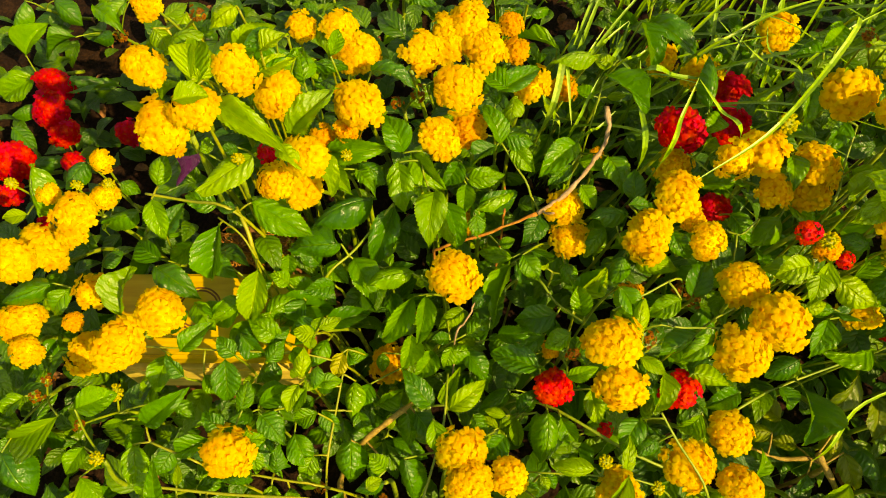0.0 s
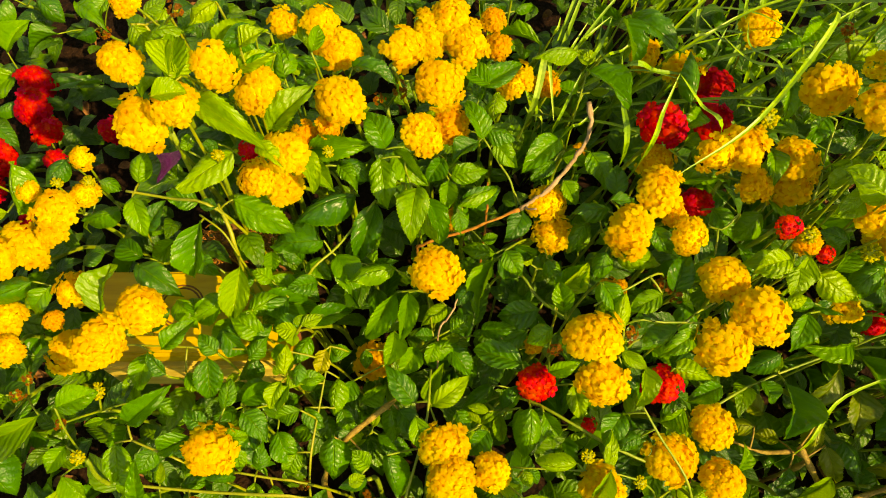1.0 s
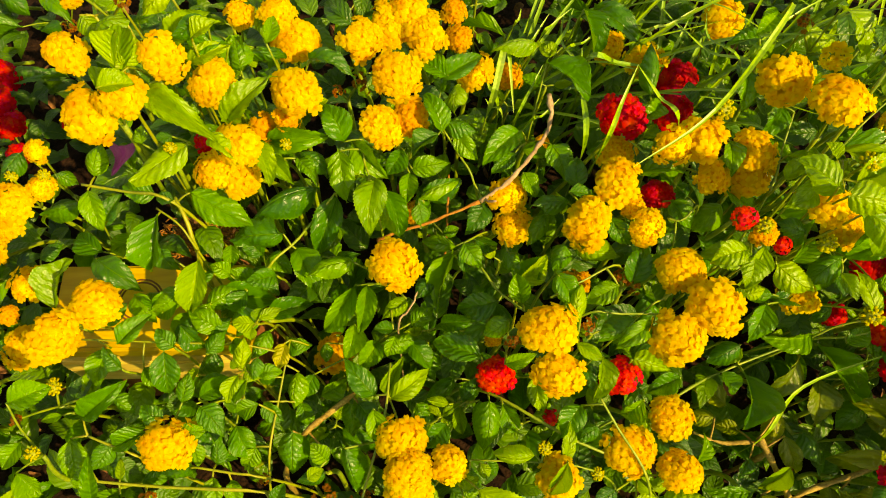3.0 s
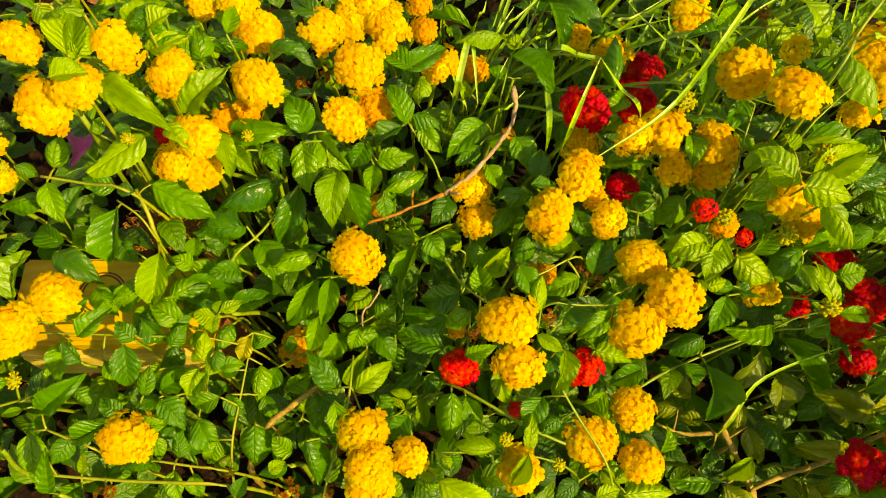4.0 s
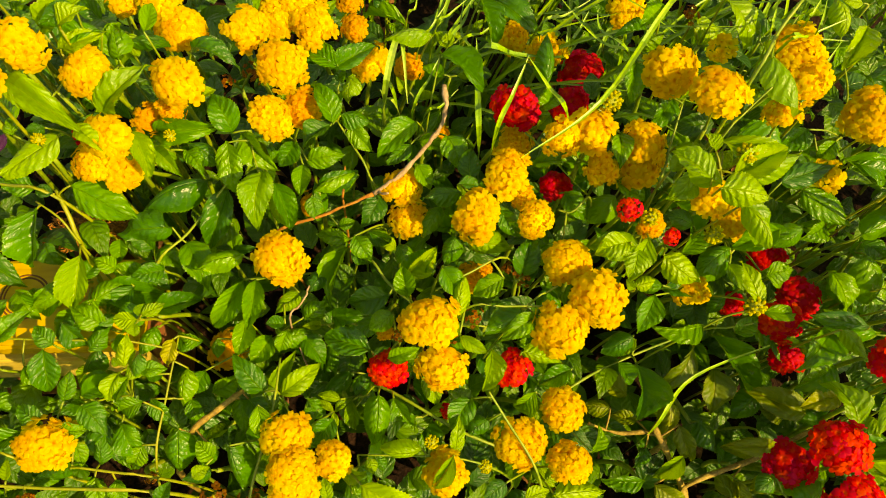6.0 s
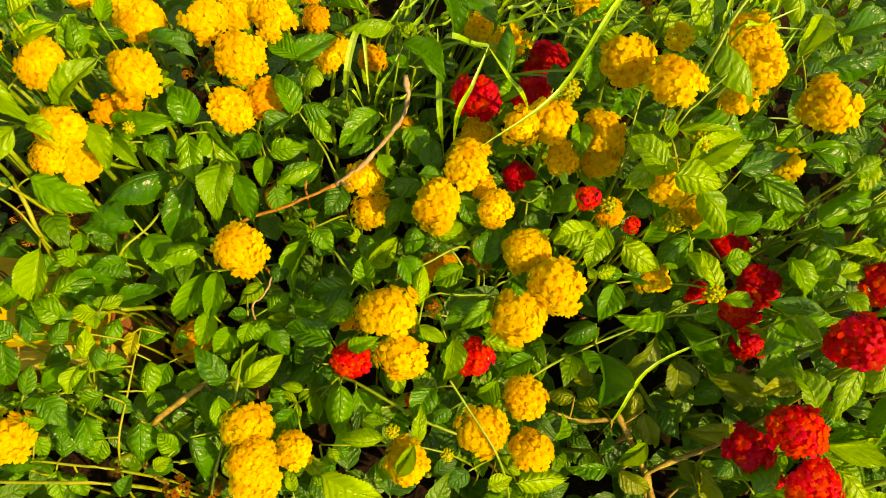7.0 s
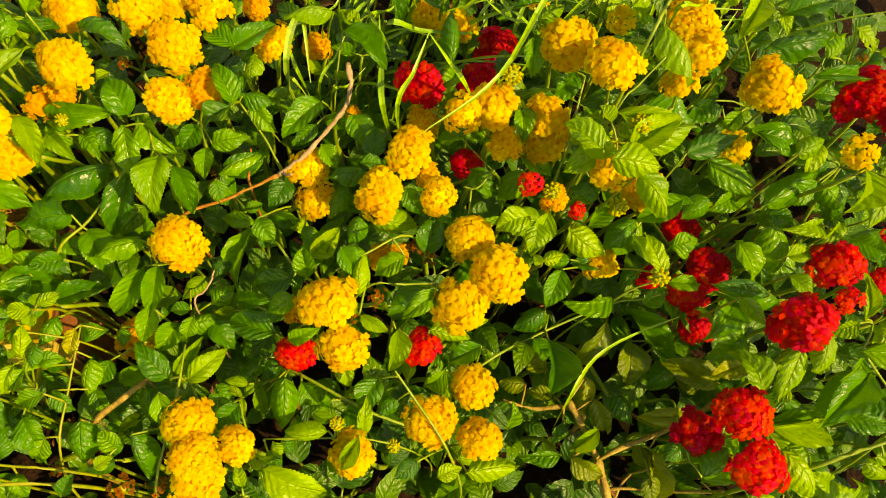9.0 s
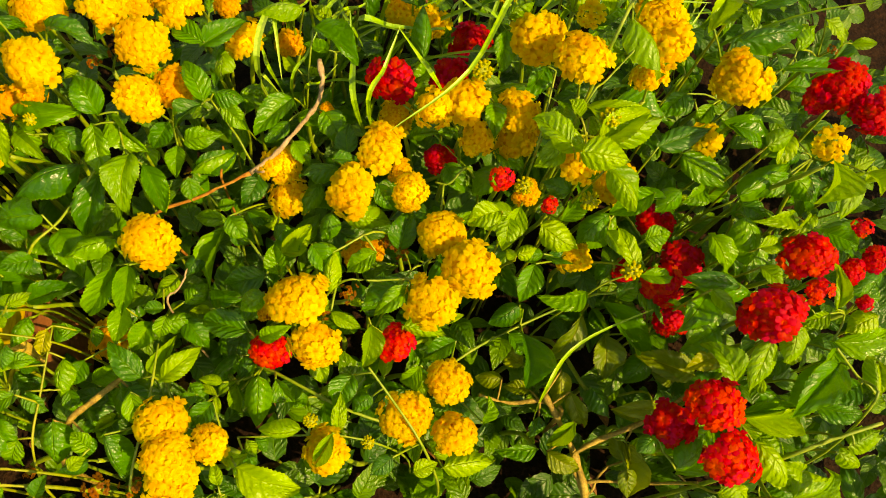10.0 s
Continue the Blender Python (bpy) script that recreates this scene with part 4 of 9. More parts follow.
leaf(s, (-0.0340,0.2714,0.1390), (-0.0426,0.2670,0.1366), 0.0074, 3, 'l')
finish(s)
s = sprig("lantana sprig with three bright yellow flower heads and bare stalk", 0.0016, 'g', (0.1941,0.2611,-0.0350), (0.1939,0.2438,0.0384), (0.1883,0.2377,0.1118))
flower_head(s, (0.1873,0.2341,0.1488), 0.0147, 'y', (-0.22,-0.20,0.96))
flower_head(s, (0.1686,0.2288,0.1511), 0.0109, 'p', (-0.13,-0.68,0.72))
flower_head(s, (0.1929,0.2139,0.1406), 0.0104, 'y', (-0.20,-0.35,0.91))
finish(s)
s = sprig("lantana sprig with two bright yellow flower heads and green leaves", 0.0016, 'g', (-0.1915,0.1633,-0.0350), (-0.1870,0.1555,0.0205), (-0.1859,0.1481,0.0760))
flower_head(s, (-0.1836,0.1290,0.1159), 0.0146, 'y', (0.43,-0.25,0.87))
flower_head(s, (-0.1657,0.1501,0.1111), 0.0139, 'y', (0.19,-0.19,0.96))
leaf(s, (-0.1867,0.1462,0.1101), (-0.1849,0.1769,0.1179), 0.0178, -21, 'l')
finish(s)
s = sprig("lantana sprig with two bright yellow flower heads and green leaves", 0.0016, 'g', (0.1333,0.1000,-0.0350), (0.1544,0.0783,0.0006), (0.1552,0.0597,0.0361))
flower_head(s, (0.1431,0.0693,0.0751), 0.0146, 'y', (0.09,-0.16,0.98))
flower_head(s, (0.1698,0.0571,0.0765), 0.0127, 'y', (-0.04,0.23,0.97))
leaf(s, (0.1623,0.0405,0.0573), (0.1960,0.0430,0.0544), 0.0170, -11, 'l')
leaf(s, (0.1585,0.0489,0.0554), (0.1687,0.0547,0.0589), 0.0091, -17, 'l')
leaf(s, (0.1448,0.0392,0.0595), (0.1598,0.0432,0.0622), 0.0117, -7, 'l')
leaf(s, (0.1338,0.0480,0.0693), (0.1202,0.0392,0.0668), 0.0121, 8, 'g')
finish(s)
s = sprig("lantana sprig with two bright yellow flower heads and bare stalk", 0.0016, 'g', (-0.2193,0.1758,-0.0350), (-0.2182,0.1546,0.0028), (-0.2265,0.1510,0.0405))
flower_head(s, (-0.2169,0.1381,0.0738), 0.0145, 'y', (0.24,-0.38,0.89))
flower_head(s, (-0.2198,0.1482,0.0995), 0.0062, 'o', (0.38,-0.08,0.92))
finish(s)
s = sprig("lantana sprig with one bright yellow flower head and bare stalk", 0.0016, 'g', (0.2768,0.3964,-0.0350), (0.2699,0.3911,0.0114), (0.2478,0.3849,0.0578))
flower_head(s, (0.2433,0.3706,0.0972), 0.0144, 'y', (-0.11,-0.39,0.92))
finish(s)
s = sprig("lantana sprig with two bright yellow flower heads and green leaves", 0.0016, 'g', (0.1194,0.2276,-0.0350), (0.1283,0.2137,0.0314), (0.1264,0.2102,0.0977))
flower_head(s, (0.1191,0.1891,0.1323), 0.0144, 'y', (-0.13,-0.44,0.89))
flower_head(s, (0.1368,0.2127,0.1382), 0.0140, 'y', (-0.03,-0.23,0.97))
leaf(s, (0.1180,0.2195,0.1181), (0.1184,0.2384,0.1255), 0.0148, -15, 'g')
leaf(s, (0.1132,0.1784,0.1204), (0.1412,0.1760,0.1128), 0.0180, 20, 'l')
leaf(s, (0.1334,0.1944,0.1288), (0.1449,0.1792,0.1219), 0.0130, 20, 'g')
leaf(s, (0.1123,0.2101,0.1175), (0.0886,0.2078,0.1185), 0.0146, 15, 'g')
leaf(s, (0.1085,0.2082,0.1351), (0.1254,0.2073,0.1330), 0.0093, -19, 'g')
leaf(s, (0.1070,0.1829,0.1188), (0.1001,0.1677,0.1121), 0.0131, 12, 'g')
finish(s)
s = sprig("lantana sprig with one bright yellow flower head and green leaves", 0.0016, 'g', (-0.1389,0.0918,-0.0350), (-0.1459,0.0939,0.0083), (-0.1322,0.0805,0.0516))
flower_head(s, (-0.1220,0.0745,0.0860), 0.0144, 'y', (0.41,0.03,0.91))
leaf(s, (-0.1191,0.0998,0.0786), (-0.1161,0.1165,0.0848), 0.0117, 5, 'g')
leaf(s, (-0.1252,0.0870,0.0865), (-0.1397,0.0964,0.0890), 0.0129, -6, 'g')
leaf(s, (-0.1170,0.0844,0.0824), (-0.1017,0.0833,0.0828), 0.0114, 9, 'g')
leaf(s, (-0.1325,0.0819,0.0895), (-0.1534,0.0742,0.0837), 0.0134, 9, 'g')
finish(s)
s = sprig("lantana sprig with two bright yellow flower heads and bare stalk", 0.0016, 'g', (0.0201,0.0746,-0.0350), (0.0219,0.0590,0.0067), (0.0097,0.0550,0.0484))
flower_head(s, (0.0143,0.0432,0.0830), 0.0143, 'y', (0.26,-0.32,0.91))
flower_head(s, (0.0139,0.0552,0.0991), 0.0129, 'y', (0.04,0.02,1.00))
finish(s)
s = sprig("lantana sprig with one bright yellow flower head and green leaves", 0.0016, 'g', (0.0074,0.3390,-0.0350), (0.0139,0.3002,0.0420), (0.0087,0.2880,0.1190))
flower_head(s, (0.0093,0.2691,0.1650), 0.0143, 'y', (0.03,-0.62,0.78))
leaf(s, (0.0127,0.2771,0.1311), (0.0006,0.2730,0.1309), 0.0094, 17, 'l')
finish(s)
s = sprig("lantana sprig with one crimson flower head and bare stalk", 0.0016, 'g', (0.0953,0.2785,-0.0350), (0.1317,0.2750,0.0317), (0.1553,0.2772,0.0984))
flower_head(s, (0.1468,0.2607,0.1352), 0.0141, 'r', (-0.30,-0.50,0.82))
finish(s)
s = sprig("lantana sprig with two bright yellow flower heads and bare stalk", 0.0016, 'g', (-0.2808,0.1864,-0.0350), (-0.2841,0.1722,-0.0018), (-0.2768,0.1555,0.0314))
flower_head(s, (-0.2709,0.1609,0.0659), 0.0140, 'y', (0.33,-0.10,0.94))
flower_head(s, (-0.2608,0.1396,0.0689), 0.0098, 'y', (0.42,-0.17,0.89))
finish(s)
s = sprig("lantana sprig with two crimson flower heads and bare stalk", 0.0016, 'g', (0.3266,0.0736,-0.0350), (0.3219,0.0558,0.0050), (0.3124,0.0452,0.0450))
flower_head(s, (0.2955,0.0502,0.0860), 0.0139, 'r', (-0.17,-0.15,0.97))
flower_head(s, (0.3150,0.0335,0.0711), 0.0056, 'r', (-0.45,0.02,0.90))
finish(s)
s = sprig("lantana sprig with one bright yellow flower head and green leaves", 0.0016, 'g', (-0.0732,0.2495,-0.0350), (-0.0700,0.2588,0.0345), (-0.0824,0.2372,0.1040))
flower_head(s, (-0.0835,0.2229,0.1362), 0.0150, 'y', (-0.03,-0.44,0.90))
flower_head(s, (-0.0985,0.2205,0.1402), 0.0110, 'y', (-0.23,-0.40,0.90))
leaf(s, (-0.0732,0.2315,0.1573), (-0.0634,0.2083,0.1440), 0.0135, -21, 'l')
finish(s)
s = sprig("lantana sprig with one bright yellow flower head and green leaves", 0.0016, 'g', (-0.0026,0.0635,-0.0350), (0.0015,0.0753,0.0066), (0.0107,0.0826,0.0483))
flower_head(s, (0.0101,0.0738,0.0966), 0.0138, 'y', (0.03,-0.01,1.00))
leaf(s, (-0.0222,0.0717,0.0873), (-0.0156,0.0475,0.0704), 0.0161, 14, 'g')
leaf(s, (-0.0057,0.0907,0.1001), (-0.0018,0.0742,0.0878), 0.0135, -8, 'g')
leaf(s, (0.0008,0.1056,0.0632), (0.0100,0.1263,0.0769), 0.0096, -5, 'l')
leaf(s, (0.0183,0.1008,0.0673), (0.0282,0.0884,0.0601), 0.0129, 7, 'g')
leaf(s, (0.0335,0.0924,0.0649), (0.0232,0.0996,0.0645), 0.0054, 17, 'l')
leaf(s, (0.0334,0.0931,0.0618), (0.0439,0.0998,0.0688), 0.0054, -18, 'l')
leaf(s, (0.0338,0.0911,0.0709), (0.0355,0.0798,0.0692), 0.0045, -6, 'l')
leaf(s, (0.0263,0.0900,0.0851), (0.0164,0.0828,0.0816), 0.0094, 19, 'g')
finish(s)
s = sprig("lantana sprig with two bright yellow flower heads and green leaves", 0.0016, 'g', (-0.0437,0.3591,-0.0350), (-0.0578,0.3346,0.0442), (-0.0626,0.3197,0.1234))
flower_head(s, (-0.0518,0.3031,0.1548), 0.0137, 'y', (0.12,-0.45,0.89))
flower_head(s, (-0.0624,0.3135,0.1658), 0.0111, 'y', (0.32,-0.51,0.80))
leaf(s, (-0.0584,0.2911,0.1575), (-0.0799,0.2888,0.1617), 0.0093, -3, 'g')
finish(s)
s = sprig("lantana sprig with three bright yellow flower heads and bare stalk", 0.0016, 'g', (-0.2065,0.2334,-0.0350), (-0.2114,0.2319,0.0193), (-0.2293,0.2331,0.0737))
flower_head(s, (-0.2305,0.2175,0.1063), 0.0136, 'y', (0.14,-0.31,0.94))
flower_head(s, (-0.2132,0.2286,0.1081), 0.0089, 'p', (0.23,-0.37,0.90))
flower_head(s, (-0.2251,0.2294,0.1209), 0.0043, 'b', (0.47,-0.05,0.88))
finish(s)
s = sprig("lantana sprig with three bright yellow flower heads and green leaves", 0.0016, 'g', (0.0321,0.3497,-0.0350), (0.0299,0.3383,0.0463), (0.0184,0.3170,0.1276))
flower_head(s, (0.0255,0.3007,0.1632), 0.0136, 'y', (0.01,-0.34,0.94))
flower_head(s, (0.0045,0.3086,0.1623), 0.0131, 'y', (0.03,-0.48,0.88))
flower_head(s, (0.0157,0.3141,0.1688), 0.0130, 'y', (-0.07,-0.50,0.86))
leaf(s, (0.0396,0.2790,0.1511), (0.0218,0.2904,0.1552), 0.0152, -5, 'g')
leaf(s, (0.0340,0.2857,0.1396), (0.0613,0.3008,0.1451), 0.0157, 4, 'g')
finish(s)
s = sprig("lantana sprig with two bright yellow flower heads and green leaves", 0.0016, 'g', (0.2891,0.2874,-0.0350), (0.2981,0.2765,0.0658), (0.3069,0.2620,0.1666))
flower_head(s, (0.2922,0.2526,0.1997), 0.0136, 'y', (-0.31,-0.38,0.87))
flower_head(s, (0.2944,0.2369,0.1942), 0.0124, 'y', (-0.50,-0.47,0.73))
leaf(s, (0.3142,0.2803,0.2095), (0.3174,0.2604,0.2030), 0.0122, -0, 'l')
finish(s)
s = sprig("lantana sprig with one bright yellow flower head and bare stalk", 0.0016, 'g', (0.1997,0.1816,-0.0350), (0.1843,0.1697,0.0298), (0.1775,0.1665,0.0947))
flower_head(s, (0.1673,0.1564,0.1350), 0.0135, 'y', (-0.14,-0.16,0.98))
finish(s)
s = sprig("lantana sprig with one crimson flower head and green leaves", 0.0016, 'g', (0.1758,0.3165,-0.0350), (0.1737,0.3067,0.0263), (0.1814,0.2829,0.0877))
flower_head(s, (0.1856,0.2713,0.1197), 0.0134, 'r', (0.07,-0.39,0.92))
leaf(s, (0.1676,0.2782,0.1297), (0.1709,0.3129,0.1408), 0.0141, 12, 'g')
leaf(s, (0.1724,0.2693,0.1361), (0.1574,0.2581,0.1340), 0.0137, -1, 'g')
finish(s)
s = sprig("lantana sprig with two bright yellow flower heads and green leaves", 0.0016, 'g', (0.0109,0.2852,-0.0350), (0.0003,0.2787,0.0245), (0.0057,0.2693,0.0841))
flower_head(s, (-0.0023,0.2574,0.1308), 0.0133, 'y', (0.31,-0.38,0.87))
flower_head(s, (0.0168,0.2662,0.1275), 0.0122, 'o', (-0.02,-0.43,0.90))
leaf(s, (0.0159,0.2470,0.0966), (0.0398,0.2470,0.1034), 0.0155, 20, 'g')
leaf(s, (0.0117,0.2515,0.1132), (0.0010,0.2366,0.1073), 0.0139, -20, 'g')
leaf(s, (0.0148,0.2403,0.1043), (0.0130,0.2212,0.0983), 0.0128, -7, 'g')
finish(s)
s = sprig("lantana sprig with one bright yellow flower head and green leaves", 0.0016, 'g', (-0.0813,0.2576,-0.0350), (-0.0804,0.2734,0.0562), (-0.0938,0.2694,0.1474))
flower_head(s, (-0.0914,0.2527,0.1790), 0.0132, 'y', (0.16,-0.52,0.84))
leaf(s, (-0.0891,0.2734,0.2091), (-0.1075,0.2637,0.2053), 0.0130, -19, 'g')
leaf(s, (-0.0815,0.2716,0.1895), (-0.1078,0.2682,0.1786), 0.0131, 15, 'g')
leaf(s, (-0.0821,0.2744,0.1593), (-0.0845,0.2985,0.1663), 0.0165, -12, 'g')
leaf(s, (-0.0867,0.2386,0.1634), (-0.0596,0.2557,0.1835), 0.0207, -1, 'l')
finish(s)
s = sprig("lantana sprig with two bright yellow flower heads and green leaves", 0.0016, 'g', (0.2298,0.2604,-0.0350), (0.2413,0.2534,0.0289), (0.2237,0.2316,0.0928))
flower_head(s, (0.2191,0.2184,0.1325), 0.0132, 'y', (-0.36,-0.27,0.89))
flower_head(s, (0.2180,0.2282,0.1456), 0.0129, 'y', (-0.23,-0.41,0.88))
leaf(s, (0.2039,0.2129,0.1286), (0.2233,0.2024,0.1227), 0.0153, -8, 'g')
leaf(s, (0.2114,0.2157,0.1052), (0.1939,0.2009,0.0952), 0.0185, 6, 'g')
finish(s)
s = sprig("lantana sprig with two bright yellow flower heads and bare stalk", 0.0016, 'g', (-0.1544,0.2502,-0.0350), (-0.1473,0.2394,0.0693), (-0.1383,0.2305,0.1736))
flower_head(s, (-0.1418,0.2147,0.2037), 0.0131, 'y', (0.22,-0.49,0.84))
flower_head(s, (-0.1229,0.2200,0.2146), 0.0118, 'y', (0.09,-0.33,0.94))
finish(s)
s = sprig("lantana sprig with one bright yellow flower head and green leaves", 0.0016, 'g', (0.1288,0.1273,-0.0350), (0.1462,0.1115,-0.0025), (0.1713,0.0937,0.0299))
flower_head(s, (0.1695,0.0867,0.0761), 0.0130, 'y', (-0.05,-0.17,0.98))
leaf(s, (0.1540,0.0986,0.0777), (0.1409,0.0904,0.0699), 0.0128, -10, 'g')
leaf(s, (0.1918,0.0664,0.0434), (0.1968,0.0821,0.0526), 0.0111, 20, 'g')
leaf(s, (0.1528,0.0961,0.0737), (0.1550,0.0796,0.0714), 0.0095, 8, 'l')
leaf(s, (0.1757,0.1098,0.0859), (0.1549,0.1008,0.0826), 0.0132, 6, 'g')
finish(s)
s = sprig("lantana sprig with one bright yellow flower head and green leaves", 0.0016, 'g', (0.2897,0.2348,-0.0350), (0.2891,0.2122,0.0175), (0.2921,0.1991,0.0701))
flower_head(s, (0.2808,0.1948,0.1113), 0.0129, 'y', (-0.30,-0.34,0.89))
leaf(s, (0.3062,0.2110,0.1271), (0.3432,0.2212,0.1330), 0.0163, 1, 'g')
leaf(s, (0.2881,0.1865,0.0847), (0.2668,0.1682,0.0819), 0.0184, 13, 'g')
leaf(s, (0.2848,0.1755,0.0826), (0.2904,0.1609,0.0797), 0.0118, -22, 'g')
leaf(s, (0.2956,0.1767,0.1349), (0.2691,0.1698,0.1227), 0.0149, 2, 'g')
leaf(s, (0.2910,0.1607,0.1089), (0.3033,0.1501,0.1074), 0.0121, -6, 'g')
finish(s)
s = sprig("lantana sprig with one crimson flower head and green leaves", 0.0016, 'g', (0.3406,0.2416,-0.0350), (0.3339,0.2272,-0.0044), (0.3310,0.1963,0.0262))
flower_head(s, (0.3253,0.1908,0.0588), 0.0129, 'r', (-0.18,-0.15,0.97))
leaf(s, (0.3238,0.1897,0.1111), (0.3077,0.1786,0.1020), 0.0160, -5, 'g')
finish(s)
s = sprig("lantana sprig with one bright yellow flower head and bare stalk", 0.0016, 'g', (-0.0162,0.3196,-0.0350), (-0.0094,0.3095,0.0483), (-0.0209,0.3092,0.1316))
flower_head(s, (-0.0117,0.2949,0.1663), 0.0128, 'y', (0.37,-0.44,0.82))
finish(s)
s = sprig("lantana sprig with one bright yellow flower head and bare stalk", 0.0016, 'g', (0.1187,0.0662,-0.0350), (0.1123,0.0533,0.0081), (0.1004,0.0552,0.0512))
flower_head(s, (0.0972,0.0518,0.0912), 0.0127, 'y', (-0.12,-0.06,0.99))
finish(s)
s = sprig("lantana sprig with one bright yellow flower head and green leaves", 0.0016, 'g', (0.2338,0.2289,-0.0350), (0.2424,0.2095,0.0487), (0.2489,0.1897,0.1324))
flower_head(s, (0.2431,0.1841,0.1638), 0.0125, 'y', (-0.29,-0.15,0.95))
leaf(s, (0.2283,0.1732,0.2004), (0.2116,0.1914,0.2003), 0.0165, 16, 'l')
leaf(s, (0.2509,0.1869,0.1757), (0.2772,0.1974,0.1905), 0.0175, -5, 'g')
leaf(s, (0.2314,0.1694,0.1993), (0.2568,0.1630,0.2001), 0.0188, 16, 'l')
leaf(s, (0.2532,0.1828,0.1661), (0.2759,0.1596,0.1478), 0.0188, -10, 'g')
leaf(s, (0.2332,0.1881,0.1726), (0.2163,0.1794,0.1686), 0.0143, -6, 'l')
leaf(s, (0.2464,0.2009,0.1624), (0.2315,0.1921,0.1591), 0.0124, -2, 'l')
finish(s)
s = sprig("lantana sprig with two half-open yellow flower heads and green leaves", 0.0016, 'g', (0.0668,0.2460,-0.0350), (0.0624,0.2253,0.0138), (0.0747,0.2180,0.0625))
flower_head(s, (0.0805,0.2060,0.0948), 0.0125, 'p', (-0.21,-0.13,0.97))
flower_head(s, (0.0774,0.2229,0.1054), 0.0124, 'p', (0.18,-0.48,0.86))
leaf(s, (0.0447,0.1938,0.0914), (0.0222,0.1995,0.0882), 0.0112, -10, 'g')
leaf(s, (0.0475,0.1866,0.1125), (0.0574,0.1712,0.1097), 0.0136, 6, 'g')
leaf(s, (0.0518,0.1968,0.0906), (0.0694,0.1917,0.0928), 0.0119, -7, 'g')
leaf(s, (0.0429,0.1913,0.0900), (0.0305,0.1532,0.0818), 0.0157, 21, 'g')
leaf(s, (0.1013,0.2091,0.1047), (0.0886,0.1909,0.0981), 0.0126, 1, 'g')
leaf(s, (0.0855,0.2320,0.1176), (0.0943,0.2184,0.1098), 0.0126, -7, 'g')
leaf(s, (0.0741,0.1843,0.1046), (0.0806,0.1705,0.1019), 0.0115, 11, 'g')
finish(s)
s = sprig("lantana sprig with one bright yellow flower head and bare stalk", 0.0016, 'g', (0.1785,0.3492,-0.0350), (0.1757,0.3463,0.0189), (0.1813,0.3442,0.0729))
flower_head(s, (0.1769,0.3260,0.1054), 0.0122, 'y', (-0.15,-0.64,0.75))
finish(s)
s = sprig("lantana sprig with two crimson flower heads and bare stalk", 0.0016, 'g', (-0.3331,0.3743,-0.0938), (-0.3207,0.3721,-0.0758), (-0.3305,0.3566,-0.0578))
flower_head(s, (-0.3257,0.3613,-0.0209), 0.0122, 'r', (0.44,-0.31,0.84))
flower_head(s, (-0.3119,0.3315,-0.0204), 0.0104, 'r', (0.31,-0.26,0.91))
finish(s)
s = sprig("lantana sprig with one half-open yellow flower head and green leaves", 0.0016, 'g', (0.1782,0.2781,-0.0350), (0.1641,0.2596,0.0217), (0.1561,0.2586,0.0785))
flower_head(s, (0.1491,0.2515,0.1080), 0.0121, 'p', (-0.23,-0.42,0.88))
leaf(s, (0.1561,0.2267,0.1244), (0.1837,0.2233,0.1313), 0.0146, -20, 'g')
leaf(s, (0.1593,0.2492,0.1287), (0.1680,0.2564,0.1334), 0.0090, 21, 'l')
finish(s)
s = sprig("lantana sprig with two bright yellow flower heads and green leaves", 0.0016, 'g', (0.0515,0.3041,-0.0350), (0.0511,0.3175,0.0312), (0.0578,0.3216,0.0975))
flower_head(s, (0.0568,0.3006,0.1278), 0.0120, 'y', (-0.24,-0.39,0.89))
flower_head(s, (0.0479,0.3265,0.1294), 0.0102, 'o', (-0.48,-0.38,0.79))
leaf(s, (0.0477,0.2915,0.1263), (0.0439,0.2730,0.1219), 0.0143, 22, 'l')
finish(s)
s = sprig("lantana sprig with one red and orange flower head and green leaves", 0.0016, 'g', (0.0917,0.1579,-0.0350), (0.0720,0.1422,-0.0011), (0.0626,0.1206,0.0329))
flower_head(s, (0.0661,0.1142,0.0785), 0.0119, 's', (0.04,-0.37,0.93))
leaf(s, (0.0577,0.1207,0.0952), (0.0277,0.1328,0.0893), 0.0179, 11, 'g')
leaf(s, (0.0454,0.1034,0.0610), (0.0577,0.1144,0.0652), 0.0125, -5, 'g')
leaf(s, (0.0606,0.0980,0.0895), (0.0570,0.0702,0.0740), 0.0165, -4, 'g')
leaf(s, (0.0461,0.0969,0.0585), (0.0451,0.0849,0.0495), 0.0070, 0, 'g')
leaf(s, (0.0910,0.1168,0.0668), (0.0960,0.0960,0.0570), 0.0137, 10, 'l')
leaf(s, (0.0435,0.1215,0.0463), (0.0223,0.1083,0.0342), 0.0123, 4, 'g')
finish(s)
s = sprig("lantana sprig with one bright yellow flower head and green leaves", 0.0016, 'g', (-0.1302,0.2808,-0.0350), (-0.1237,0.2685,0.0786), (-0.1160,0.2460,0.1923))
flower_head(s, (-0.1019,0.2348,0.2252), 0.0118, 'y', (0.44,-0.62,0.65))
leaf(s, (-0.1190,0.2215,0.2336), (-0.1215,0.2412,0.2390), 0.0110, 2, 'l')
leaf(s, (-0.1195,0.2271,0.2265), (-0.1133,0.2410,0.2317), 0.0104, 5, 'l')
leaf(s, (-0.1180,0.2310,0.2040), (-0.0797,0.2027,0.2027), 0.0156, -1, 'l')
finish(s)
s = sprig("lantana sprig with one red and orange flower head and green leaves", 0.0016, 'g', (0.1890,0.1520,-0.0350), (0.1799,0.1348,0.0110), (0.1427,0.1154,0.0571))
